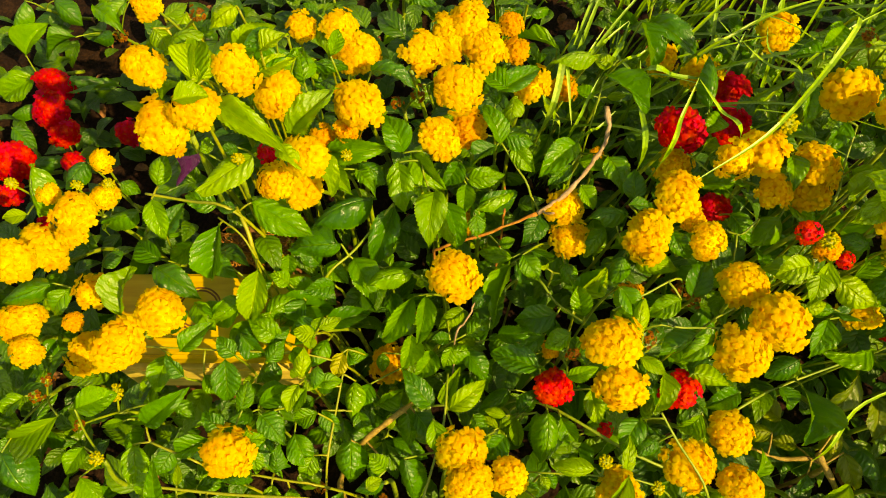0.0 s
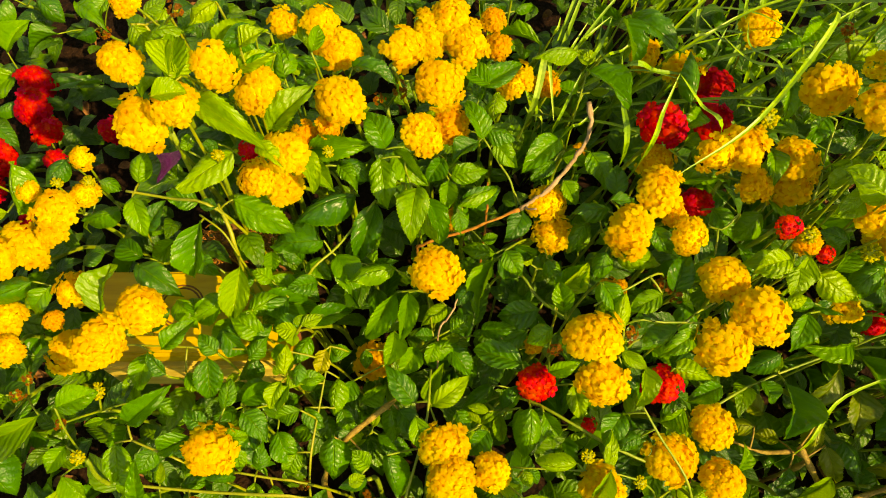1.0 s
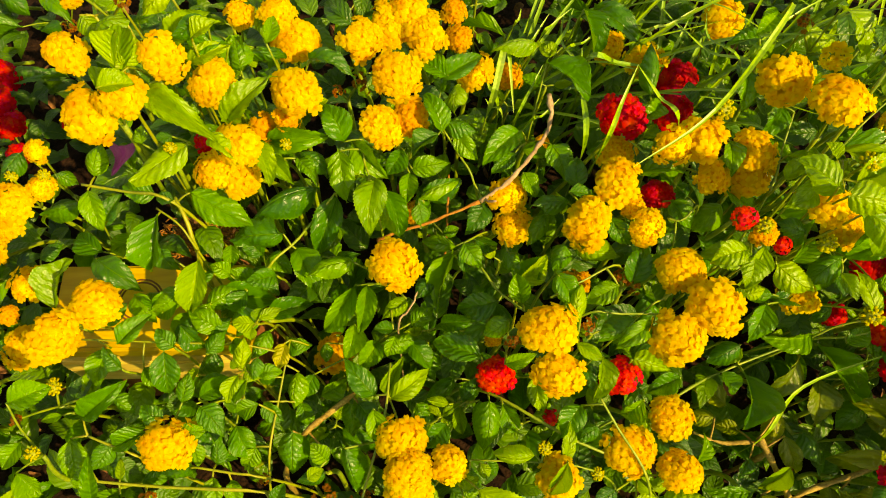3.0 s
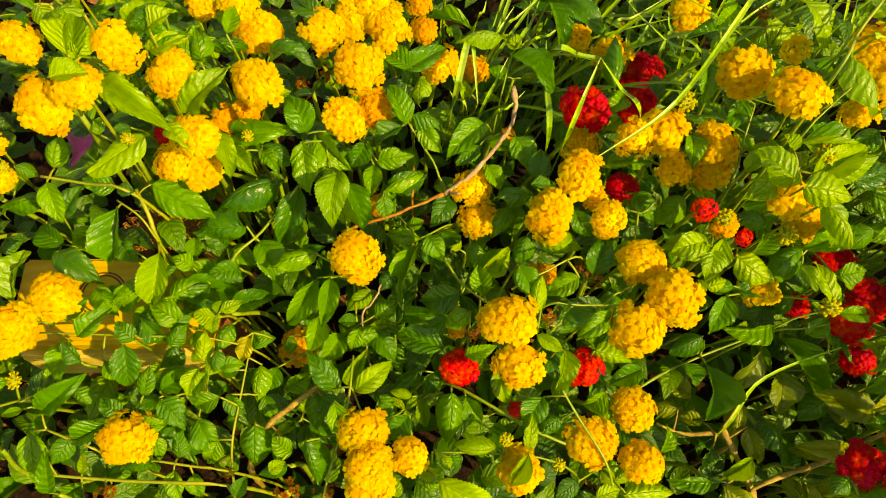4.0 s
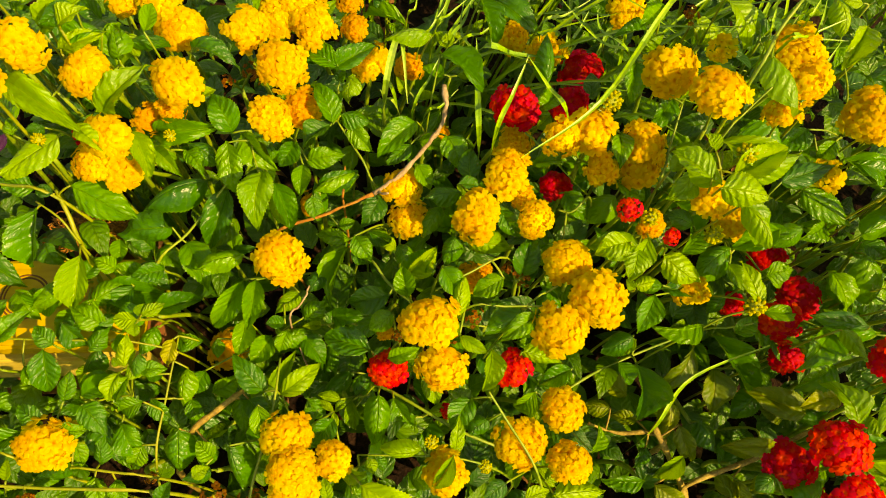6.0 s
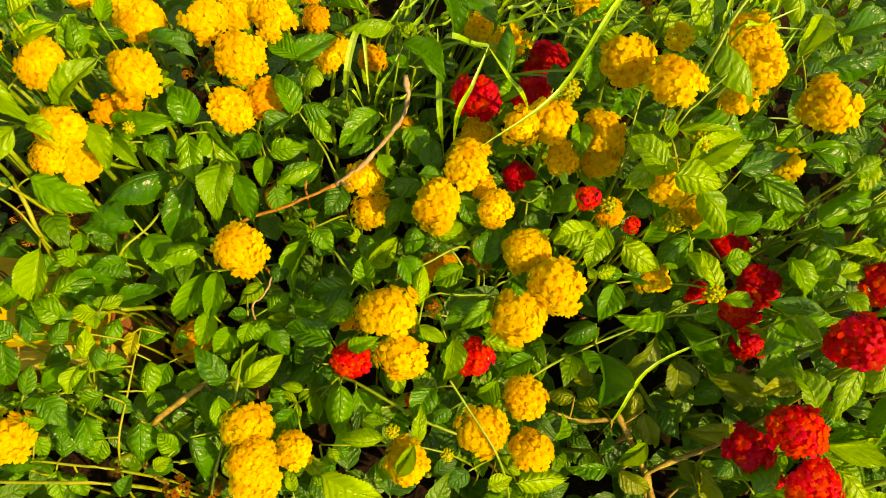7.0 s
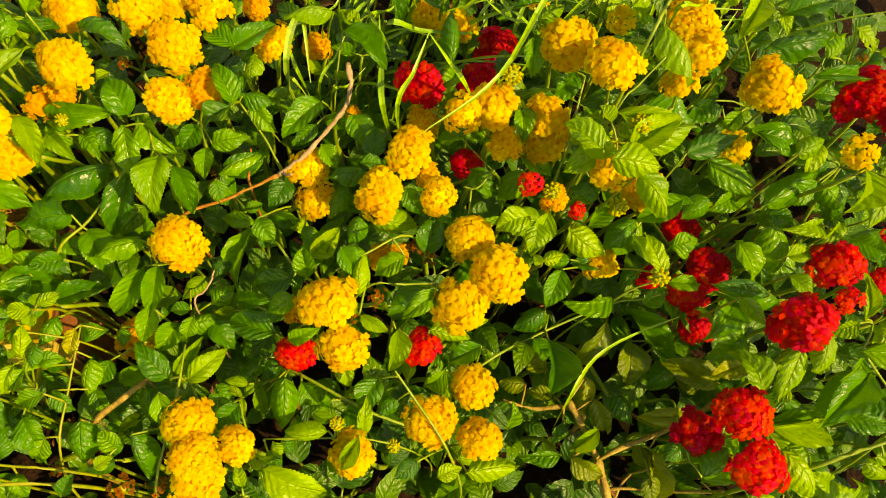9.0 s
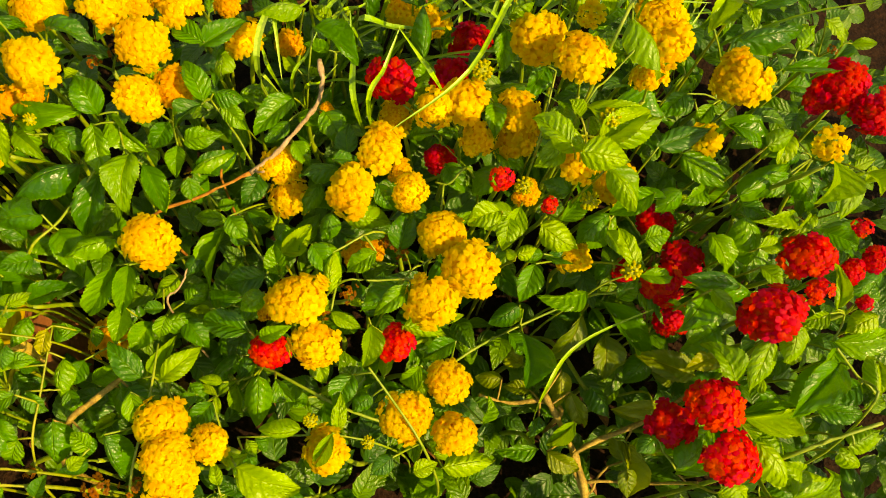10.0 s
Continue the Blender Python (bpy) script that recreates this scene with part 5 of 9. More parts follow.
flower_head(s, (0.1388,0.1099,0.0884), 0.0117, 's', (-0.26,-0.06,0.96))
leaf(s, (0.1257,0.1174,0.1049), (0.1197,0.0941,0.1002), 0.0145, -15, 'l')
leaf(s, (0.1430,0.1169,0.0999), (0.1691,0.1115,0.0928), 0.0130, 11, 'l')
finish(s)
s = sprig("lantana sprig with one bright yellow flower head and green leaves", 0.0016, 'g', (0.1543,0.4135,-0.0350), (0.1676,0.3882,0.0083), (0.1603,0.3695,0.0516))
flower_head(s, (0.1619,0.3597,0.0800), 0.0116, 'y', (-0.12,-0.45,0.88))
leaf(s, (0.1386,0.3495,0.1321), (0.1686,0.3210,0.1295), 0.0210, 3, 'g')
finish(s)
s = sprig("lantana sprig with two bright yellow flower heads and green leaves", 0.0016, 'g', (-0.2203,0.1714,-0.0350), (-0.2221,0.1796,0.0141), (-0.2216,0.1772,0.0633))
flower_head(s, (-0.2139,0.1705,0.0936), 0.0115, 'y', (0.13,-0.21,0.97))
flower_head(s, (-0.2112,0.1679,0.0954), 0.0045, 'd', (0.23,-0.20,0.95))
leaf(s, (-0.2433,0.1782,0.0886), (-0.2805,0.1692,0.0776), 0.0159, -13, 'g')
leaf(s, (-0.2296,0.1726,0.0930), (-0.2438,0.1582,0.0819), 0.0157, -4, 'g')
leaf(s, (-0.2203,0.1923,0.0783), (-0.2091,0.2038,0.0796), 0.0119, -15, 'g')
finish(s)
s = sprig("lantana sprig with one crimson flower head and bare stalk", 0.0016, 'g', (-0.2811,0.3864,-0.0938), (-0.2897,0.3835,-0.0760), (-0.2795,0.3756,-0.0582))
flower_head(s, (-0.2709,0.3629,-0.0206), 0.0114, 'r', (0.26,-0.39,0.88))
finish(s)
s = sprig("lantana sprig with one bright yellow flower head and bare stalk", 0.0016, 'g', (-0.1372,0.2696,-0.0350), (-0.1429,0.2465,0.0834), (-0.1516,0.2388,0.2018))
flower_head(s, (-0.1421,0.2285,0.2353), 0.0102, 'y', (0.34,-0.31,0.89))
finish(s)
s = sprig("lantana sprig with one crimson flower head and green leaves", 0.0016, 'g', (0.3464,0.1379,-0.0350), (0.3297,0.1328,-0.0034), (0.3147,0.1190,0.0282))
flower_head(s, (0.3105,0.1149,0.0813), 0.0110, 'r', (-0.42,0.04,0.91))
leaf(s, (0.2812,0.1192,0.0422), (0.2791,0.0902,0.0288), 0.0231, -5, 'o')
leaf(s, (0.3091,0.1036,0.0411), (0.2905,0.0873,0.0322), 0.0188, 15, 'g')
leaf(s, (0.2961,0.1367,0.0835), (0.2991,0.1178,0.0796), 0.0145, -11, 'g')
leaf(s, (0.3014,0.1291,0.0839), (0.3200,0.1131,0.0754), 0.0177, 10, 'g')
finish(s)
s = sprig("lantana sprig with one crimson flower head and green leaves", 0.0016, 'g', (0.1411,0.2530,-0.0350), (0.1597,0.2459,0.0129), (0.1800,0.2342,0.0608))
flower_head(s, (0.1765,0.2303,0.0903), 0.0110, 'r', (-0.15,-0.24,0.96))
leaf(s, (0.1760,0.2127,0.1151), (0.1871,0.1950,0.1113), 0.0157, 2, 'g')
finish(s)
s = sprig("lantana sprig with one bright yellow flower head and green leaves", 0.0016, 'g', (0.2808,0.1882,-0.0350), (0.2577,0.1719,0.0169), (0.2565,0.1597,0.0688))
flower_head(s, (0.2511,0.1545,0.0960), 0.0109, 'y', (-0.45,-0.33,0.83))
leaf(s, (0.2783,0.1333,0.1252), (0.2708,0.1586,0.1320), 0.0138, 1, 'l')
leaf(s, (0.2240,0.1466,0.1106), (0.2134,0.1259,0.0995), 0.0157, -1, 'g')
leaf(s, (0.2315,0.1538,0.1055), (0.2161,0.1559,0.1008), 0.0107, -16, 'g')
leaf(s, (0.2337,0.1558,0.0956), (0.2565,0.1518,0.0903), 0.0125, -19, 'g')
finish(s)
s = sprig("lantana sprig with two half-open yellow flower heads and bare stalk", 0.0016, 'g', (0.1585,0.2250,-0.0350), (0.1490,0.2037,0.0323), (0.1548,0.2023,0.0996))
flower_head(s, (0.1519,0.1845,0.1350), 0.0108, 'p', (-0.13,-0.46,0.88))
flower_head(s, (0.1478,0.2017,0.1276), 0.0081, 'p', (-0.37,-0.18,0.91))
finish(s)
s = sprig("lantana sprig with one bright yellow flower head and green leaves", 0.0016, 'g', (0.0490,0.0887,-0.0350), (0.0439,0.0652,0.0122), (0.0391,0.0625,0.0593))
flower_head(s, (0.0366,0.0598,0.0979), 0.0108, 'y', (-0.04,-0.08,1.00))
leaf(s, (0.0362,0.0840,0.0892), (0.0242,0.0703,0.0879), 0.0135, -4, 'g')
leaf(s, (0.0504,0.0461,0.1054), (0.0831,0.0313,0.1005), 0.0201, 6, 'l')
leaf(s, (0.0453,0.0439,0.0729), (0.0534,0.0523,0.0783), 0.0095, 13, 'g')
finish(s)
s = sprig("lantana sprig with one sparse yellow flower head and green leaves", 0.0016, 'g', (0.4540,0.1791,-0.0350), (0.4359,0.2078,0.0336), (0.4221,0.2113,0.1023))
flower_head(s, (0.4167,0.2060,0.1310), 0.0104, 'f', (-0.37,-0.44,0.82))
leaf(s, (0.3988,0.2199,0.1197), (0.3869,0.1980,0.1157), 0.0153, 4, 'l')
leaf(s, (0.4035,0.2063,0.1212), (0.3868,0.2026,0.1110), 0.0147, -21, 'g')
leaf(s, (0.3906,0.1917,0.1231), (0.3641,0.1847,0.1087), 0.0159, -15, 'g')
leaf(s, (0.4306,0.1809,0.1319), (0.4139,0.1591,0.1234), 0.0124, 18, 'l')
leaf(s, (0.3962,0.1942,0.1142), (0.4137,0.1777,0.1052), 0.0182, 21, 'g')
leaf(s, (0.4308,0.1841,0.1332), (0.4403,0.1693,0.1309), 0.0097, -7, 'l')
finish(s)
s = sprig("lantana sprig with one bright yellow flower head and green leaves", 0.0016, 'g', (-0.0775,0.2428,-0.0350), (-0.0831,0.2389,0.0608), (-0.0747,0.2186,0.1566))
flower_head(s, (-0.0721,0.2100,0.1861), 0.0125, 'y', (-0.15,-0.29,0.95))
leaf(s, (-0.0874,0.2124,0.1894), (-0.0708,0.1997,0.1865), 0.0112, -15, 'l')
finish(s)
s = sprig("lantana sprig with one faded orange-yellow flower head and green leaves", 0.0016, 'g', (0.0644,0.3528,-0.0350), (0.0768,0.3343,0.0197), (0.0876,0.3283,0.0744))
flower_head(s, (0.0830,0.3178,0.0996), 0.0100, 'o', (-0.10,-0.58,0.81))
leaf(s, (0.0974,0.3063,0.1467), (0.0672,0.3018,0.1493), 0.0126, 22, 'l')
finish(s)
s = sprig("lantana sprig with one crimson flower head and bare stalk", 0.0016, 'g', (-0.3129,0.2808,-0.0938), (-0.3262,0.2837,-0.0743), (-0.3305,0.2869,-0.0548))
flower_head(s, (-0.3189,0.2768,-0.0204), 0.0100, 'r', (0.42,-0.34,0.84))
finish(s)
s = sprig("lantana sprig with one sparse yellow flower head and green leaves", 0.0016, 'g', (0.3471,0.2573,-0.0350), (0.3563,0.2413,0.0266), (0.3545,0.2289,0.0882))
flower_head(s, (0.3449,0.2199,0.1182), 0.0099, 'f', (-0.55,-0.35,0.76))
leaf(s, (0.3480,0.2553,0.1116), (0.3262,0.2514,0.1075), 0.0167, 10, 'g')
leaf(s, (0.3276,0.2148,0.1125), (0.3542,0.1879,0.1141), 0.0198, 16, 'g')
leaf(s, (0.3459,0.1946,0.1003), (0.3273,0.1854,0.0993), 0.0141, -20, 'g')
leaf(s, (0.3553,0.2317,0.1208), (0.3853,0.2207,0.1125), 0.0171, 8, 'g')
finish(s)
s = sprig("lantana sprig with one bright yellow flower head and bare stalk", 0.0016, 'g', (0.2855,0.2429,-0.0350), (0.2882,0.2424,0.0557), (0.2952,0.2322,0.1464))
flower_head(s, (0.2867,0.2273,0.1788), 0.0099, 'y', (-0.34,-0.07,0.94))
finish(s)
s = sprig("lantana sprig with two faded orange-yellow flower heads and green leaves", 0.0016, 'g', (-0.0756,0.2860,-0.0350), (-0.0741,0.2673,0.0353), (-0.0716,0.2587,0.1057))
flower_head(s, (-0.0736,0.2568,0.1296), 0.0095, 'o', (0.29,-0.67,0.68))
flower_head(s, (-0.0579,0.2405,0.1374), 0.0045, 'b', (0.21,-0.33,0.92))
leaf(s, (-0.0741,0.2489,0.1180), (-0.0575,0.2283,0.1154), 0.0136, -1, 'g')
leaf(s, (-0.0752,0.2525,0.1219), (-0.0345,0.2516,0.1293), 0.0173, 17, 'g')
finish(s)
s = sprig("lantana sprig with one faded orange-yellow flower head and bare stalk", 0.0016, 'g', (0.1459,0.2005,-0.0350), (0.1382,0.2087,-0.0138), (0.1304,0.1992,0.0074))
flower_head(s, (0.1297,0.1883,0.0393), 0.0094, 'o', (-0.00,-0.46,0.89))
finish(s)
s = sprig("lantana sprig with one bright yellow flower head and green leaves", 0.0016, 'g', (-0.1147,0.3459,-0.0350), (-0.1143,0.3334,0.0393), (-0.0950,0.3269,0.1137))
flower_head(s, (-0.0865,0.3174,0.1613), 0.0094, 'y', (0.28,-0.44,0.85))
leaf(s, (-0.1132,0.3344,0.1256), (-0.1289,0.3473,0.1320), 0.0144, -9, 'g')
leaf(s, (-0.0850,0.2976,0.1586), (-0.0783,0.2848,0.1539), 0.0112, 20, 'g')
finish(s)
s = sprig("lantana sprig with one faded orange-yellow flower head and bare stalk", 0.0016, 'g', (0.0181,0.3651,-0.0350), (0.0283,0.3592,0.0355), (0.0450,0.3517,0.1059))
flower_head(s, (0.0452,0.3424,0.1369), 0.0088, 'o', (0.00,-0.30,0.95))
finish(s)
s = sprig("lantana sprig with one crimson flower head and green leaves", 0.0016, 'g', (0.3322,0.1915,-0.0350), (0.3218,0.1786,-0.0108), (0.3036,0.1664,0.0135))
flower_head(s, (0.3040,0.1638,0.0387), 0.0087, 'r', (-0.31,-0.34,0.89))
leaf(s, (0.2831,0.1592,0.0744), (0.2734,0.1488,0.0659), 0.0115, -8, 'g')
leaf(s, (0.2772,0.1383,0.0564), (0.3051,0.1036,0.0334), 0.0210, -6, 'g')
finish(s)
s = sprig("lantana sprig with one small red flower head and green leaves", 0.0016, 'g', (0.3712,0.1190,-0.0350), (0.3626,0.1169,0.0354), (0.3756,0.1140,0.1058))
flower_head(s, (0.3724,0.1080,0.1414), 0.0087, 'q', (-0.39,-0.16,0.91))
leaf(s, (0.3468,0.1163,0.1181), (0.3120,0.1265,0.1204), 0.0166, 20, 'g')
finish(s)
s = sprig("lantana sprig with two sparse yellow flower heads and green leaves", 0.0016, 'g', (0.2890,0.3203,-0.0350), (0.2712,0.3159,0.0601), (0.2597,0.2918,0.1553))
flower_head(s, (0.2623,0.2735,0.1757), 0.0085, 'f', (-0.59,-0.49,0.64))
flower_head(s, (0.2440,0.2924,0.1840), 0.0055, 'd', (-0.08,-0.25,0.96))
leaf(s, (0.2537,0.2846,0.2042), (0.2707,0.2627,0.1919), 0.0211, -19, 'l')
finish(s)
s = sprig("lantana sprig with three crimson flower heads and bare stalk", 0.0016, 'g', (0.4338,0.1552,-0.0350), (0.4304,0.1450,0.0199), (0.4416,0.1464,0.0747))
flower_head(s, (0.4270,0.1324,0.0995), 0.0085, 'r', (-0.27,-0.25,0.93))
flower_head(s, (0.4422,0.1382,0.1037), 0.0085, 'r', (-0.44,-0.25,0.86))
flower_head(s, (0.4272,0.1525,0.1196), 0.0064, 'q', (-0.58,-0.12,0.81))
finish(s)
s = sprig("lantana sprig with two faded orange-yellow flower heads and green leaves", 0.0016, 'g', (0.2158,0.2405,-0.0350), (0.2168,0.2064,0.0386), (0.2203,0.1845,0.1123))
flower_head(s, (0.2178,0.1791,0.1370), 0.0084, 'o', (-0.19,-0.38,0.90))
flower_head(s, (0.2150,0.1798,0.1453), 0.0064, 'b', (-0.36,-0.37,0.86))
leaf(s, (0.2127,0.1700,0.1280), (0.1833,0.1712,0.1263), 0.0203, 12, 'l')
leaf(s, (0.2110,0.1655,0.1496), (0.1969,0.1468,0.1380), 0.0133, -13, 'l')
finish(s)
s = sprig("lantana sprig with two bright yellow flower heads and green leaves", 0.0016, 'g', (-0.1470,0.2850,-0.0350), (-0.1518,0.2778,0.0887), (-0.1361,0.2690,0.2123))
flower_head(s, (-0.1457,0.2644,0.2396), 0.0082, 'y', (-0.03,-0.52,0.85))
flower_head(s, (-0.1198,0.2581,0.2382), 0.0046, 'd', (0.14,-0.47,0.87))
leaf(s, (-0.1380,0.2494,0.2237), (-0.1198,0.2535,0.2309), 0.0121, -18, 'g')
finish(s)
s = sprig("lantana sprig with one dried brown-orange flower head and green leaves", 0.0016, 'g', (-0.3105,0.5415,-0.0938), (-0.3134,0.5186,-0.0901), (-0.3244,0.5130,-0.0717))
flower_head(s, (-0.3190,0.5039,-0.0618), 0.0080, 'd', (0.12,-0.57,0.81))
leaf(s, (-0.3456,0.4787,-0.0327), (-0.3727,0.4578,-0.0358), 0.0204, 19, 'g')
leaf(s, (-0.3106,0.4804,-0.0308), (-0.3312,0.4761,-0.0375), 0.0148, -20, 'g')
leaf(s, (-0.3357,0.5145,-0.0302), (-0.3050,0.4891,-0.0329), 0.0191, -9, 'g')
leaf(s, (-0.3011,0.5205,-0.0290), (-0.3164,0.4986,-0.0436), 0.0193, 14, 'g')
finish(s)
s = sprig("lantana sprig with two half-open yellow flower heads and green leaves", 0.0016, 'g', (-0.3025,0.2868,-0.0350), (-0.2807,0.2560,0.0199), (-0.2719,0.2437,0.0749))
flower_head(s, (-0.2548,0.2362,0.0968), 0.0074, 'p', (0.38,-0.41,0.83))
flower_head(s, (-0.2736,0.2375,0.1090), 0.0048, 'b', (0.57,-0.29,0.77))
leaf(s, (-0.2652,0.2528,0.1079), (-0.2649,0.2243,0.0878), 0.0197, 18, 'g')
leaf(s, (-0.2690,0.2248,0.0909), (-0.2849,0.2217,0.0905), 0.0103, -12, 'l')
finish(s)
s = sprig("lantana stalk with closed green-yellow flower buds and green leaves", 0.0016, 'g', (0.2605,0.2044,-0.0350), (0.2619,0.1954,0.0342), (0.2568,0.1839,0.1033))
flower_head(s, (0.2565,0.1755,0.1308), 0.0074, 'b', (0.02,-0.35,0.94))
leaf(s, (0.2478,0.1830,0.1267), (0.2311,0.1897,0.1287), 0.0131, -11, 'g')
finish(s)
s = sprig("lantana sprig with one small red flower head and bare stalk", 0.0016, 'g', (0.1981,0.2170,-0.0350), (0.2035,0.2050,0.0445), (0.2071,0.1935,0.1240))
flower_head(s, (0.2023,0.1820,0.1503), 0.0073, 'q', (-0.23,-0.61,0.76))
finish(s)
s = sprig("lantana stalk with closed green-yellow flower buds and green leaves", 0.0016, 'g', (0.1663,0.2174,-0.0350), (0.1782,0.2246,0.0502), (0.1996,0.2514,0.1355))
flower_head(s, (0.1968,0.2445,0.1651), 0.0073, 'b', (0.03,-0.45,0.89))
leaf(s, (0.2047,0.2348,0.1476), (0.2026,0.2123,0.1433), 0.0130, 0, 'g')
finish(s)
s = sprig("lantana sprig with two half-open yellow flower heads and green leaves", 0.0016, 'g', (-0.2073,0.2762,-0.0350), (-0.2080,0.2575,0.0177), (-0.2118,0.2433,0.0705))
flower_head(s, (-0.2083,0.2413,0.1300), 0.0070, 'p', (0.26,-0.62,0.74))
flower_head(s, (-0.2048,0.2292,0.1227), 0.0046, 'b', (0.26,-0.32,0.91))
leaf(s, (-0.2243,0.2494,0.1168), (-0.2371,0.2318,0.1118), 0.0159, -6, 'g')
leaf(s, (-0.1998,0.2312,0.0827), (-0.2288,0.2254,0.0776), 0.0143, 1, 'g')
leaf(s, (-0.2020,0.2333,0.1162), (-0.1898,0.2294,0.1111), 0.0102, -2, 'g')
finish(s)
s = sprig("lantana stalk with closed green-yellow flower buds and green leaves", 0.0016, 'g', (0.2583,0.2436,-0.0350), (0.2533,0.2286,0.0591), (0.2570,0.2026,0.1532))
flower_head(s, (0.2551,0.1949,0.1891), 0.0066, 'b', (-0.19,-0.22,0.96))
leaf(s, (0.2455,0.2028,0.1654), (0.2406,0.2174,0.1686), 0.0088, 1, 'l')
leaf(s, (0.2485,0.2025,0.1658), (0.2612,0.2096,0.1661), 0.0106, 0, 'l')
finish(s)
s = sprig("lantana sprig with two bright yellow flower heads and green leaves", 0.0016, 'g', (-0.1931,0.1312,-0.0350), (-0.1908,0.1146,0.0057), (-0.2059,0.1065,0.0463))
flower_head(s, (-0.2003,0.1134,0.0690), 0.0062, 'b', (0.02,-0.10,0.99))
flower_head(s, (-0.2158,0.0926,0.0749), 0.0040, 'd', (0.27,-0.07,0.96))
leaf(s, (-0.1635,0.1076,0.0711), (-0.1515,0.0970,0.0645), 0.0128, 16, 'g')
finish(s)
s = sprig("lantana sprig with one crimson flower head and green leaves", 0.0016, 'g', (-0.0945,0.2474,-0.0350), (-0.1076,0.2394,0.0440), (-0.1114,0.2441,0.1229))
flower_head(s, (-0.1044,0.2378,0.1430), 0.0060, 'r', (0.34,-0.46,0.82))
leaf(s, (-0.1152,0.2296,0.1632), (-0.1267,0.2261,0.1631), 0.0086, -21, 'g')
finish(s)
s = sprig("lantana sprig with two dried brown-orange flower heads and bare stalk", 0.0016, 'g', (-0.0176,0.2970,-0.0350), (-0.0213,0.2887,0.0364), (-0.0257,0.2939,0.1078))
flower_head(s, (-0.0154,0.2883,0.1333), 0.0059, 'd', (0.29,-0.43,0.85))
flower_head(s, (-0.0294,0.2837,0.1309), 0.0046, 'd', (0.20,-0.37,0.91))
finish(s)
s = sprig("lantana sprig with one faded orange-yellow flower head and green leaves", 0.0016, 'g', (0.0791,0.1945,-0.0350), (0.0709,0.1778,0.0129), (0.0599,0.1414,0.0607))
flower_head(s, (0.0648,0.1349,0.0859), 0.0057, 'o', (0.05,-0.11,0.99))
leaf(s, (0.0325,0.1444,0.0862), (0.0547,0.1435,0.0926), 0.0114, 3, 'g')
leaf(s, (0.0633,0.1465,0.0835), (0.0371,0.1345,0.0719), 0.0136, 16, 'g')
finish(s)
s = sprig("lantana sprig with one small red flower head and green leaves", 0.0016, 'g', (0.2484,0.2409,-0.0350), (0.2439,0.2020,0.0327), (0.2383,0.1819,0.1003))
flower_head(s, (0.2340,0.1771,0.1240), 0.0056, 'q', (-0.30,-0.53,0.79))
leaf(s, (0.2261,0.1654,0.1260), (0.2470,0.1494,0.1208), 0.0184, 14, 'l')
leaf(s, (0.2418,0.1704,0.1138), (0.2573,0.1855,0.1174), 0.0134, 13, 'g')
finish(s)
s = sprig("lantana sprig with two dried brown-orange flower heads and green leaves", 0.0016, 'g', (0.1718,0.1822,-0.0350), (0.1522,0.1694,0.0283), (0.1450,0.1645,0.0917))
flower_head(s, (0.1376,0.1626,0.1170), 0.0055, 'd', (-0.28,-0.08,0.96))
flower_head(s, (0.1457,0.1568,0.1152), 0.0049, 'd', (-0.22,-0.44,0.87))
leaf(s, (0.1438,0.1563,0.1163), (0.1520,0.1781,0.1279), 0.0166, -9, 'g')
finish(s)
s = sprig("lantana sprig with one dried brown-orange flower head and bare stalk", 0.0016, 'g', (0.0844,0.1514,-0.0350), (0.0926,0.1518,0.0319), (0.1137,0.1344,0.0988))
flower_head(s, (0.1141,0.1296,0.1250), 0.0052, 'd', (0.12,-0.19,0.97))
finish(s)
s = sprig("lantana stalk with closed green-yellow flower buds and green leaves", 0.0016, 'g', (-0.1936,0.0651,-0.0350), (-0.2086,0.0667,0.0100), (-0.2056,0.0750,0.0550))
flower_head(s, (-0.1987,0.0718,0.0819), 0.0051, 'b', (0.18,0.11,0.98))
leaf(s, (-0.1986,0.0913,0.1202), (-0.1787,0.1012,0.1175), 0.0166, -2, 'g')
leaf(s, (-0.2120,0.0808,0.0705), (-0.2210,0.0649,0.0689), 0.0130, -12, 'g')
leaf(s, (-0.2130,0.0635,0.0678), (-0.2001,0.0520,0.0575), 0.0148, -1, 'g')
finish(s)
s = sprig("lantana sprig with one crimson flower head and green leaves", 0.0016, 'g', (0.3806,0.1241,-0.0350), (0.3977,0.1104,0.0306), (0.4153,0.1060,0.0962))
flower_head(s, (0.4132,0.1056,0.1198), 0.0049, 'r', (-0.50,-0.04,0.86))
leaf(s, (0.3914,0.1010,0.1183), (0.3771,0.0990,0.1114), 0.0118, -9, 'l')
leaf(s, (0.4014,0.1048,0.1097), (0.4012,0.1279,0.1249), 0.0094, -17, 'l')
leaf(s, (0.3908,0.0860,0.1115), (0.4262,0.0868,0.1174), 0.0203, 19, 'g')
leaf(s, (0.4097,0.1062,0.1145), (0.4258,0.1172,0.1204), 0.0151, 17, 'g')
finish(s)
s = sprig("lantana sprig with one dried brown-orange flower head and green leaves", 0.0016, 'g', (0.0619,0.1550,-0.0350), (0.0753,0.1495,0.0296), (0.0717,0.1260,0.0942))
flower_head(s, (0.0735,0.1238,0.1149), 0.0047, 'd', (0.07,-0.08,0.99))
leaf(s, (0.0699,0.1311,0.1326), (0.0560,0.1241,0.1253), 0.0127, -9, 'g')
leaf(s, (0.0664,0.1076,0.1264), (0.0828,0.1108,0.1334), 0.0095, 1, 'g')
finish(s)
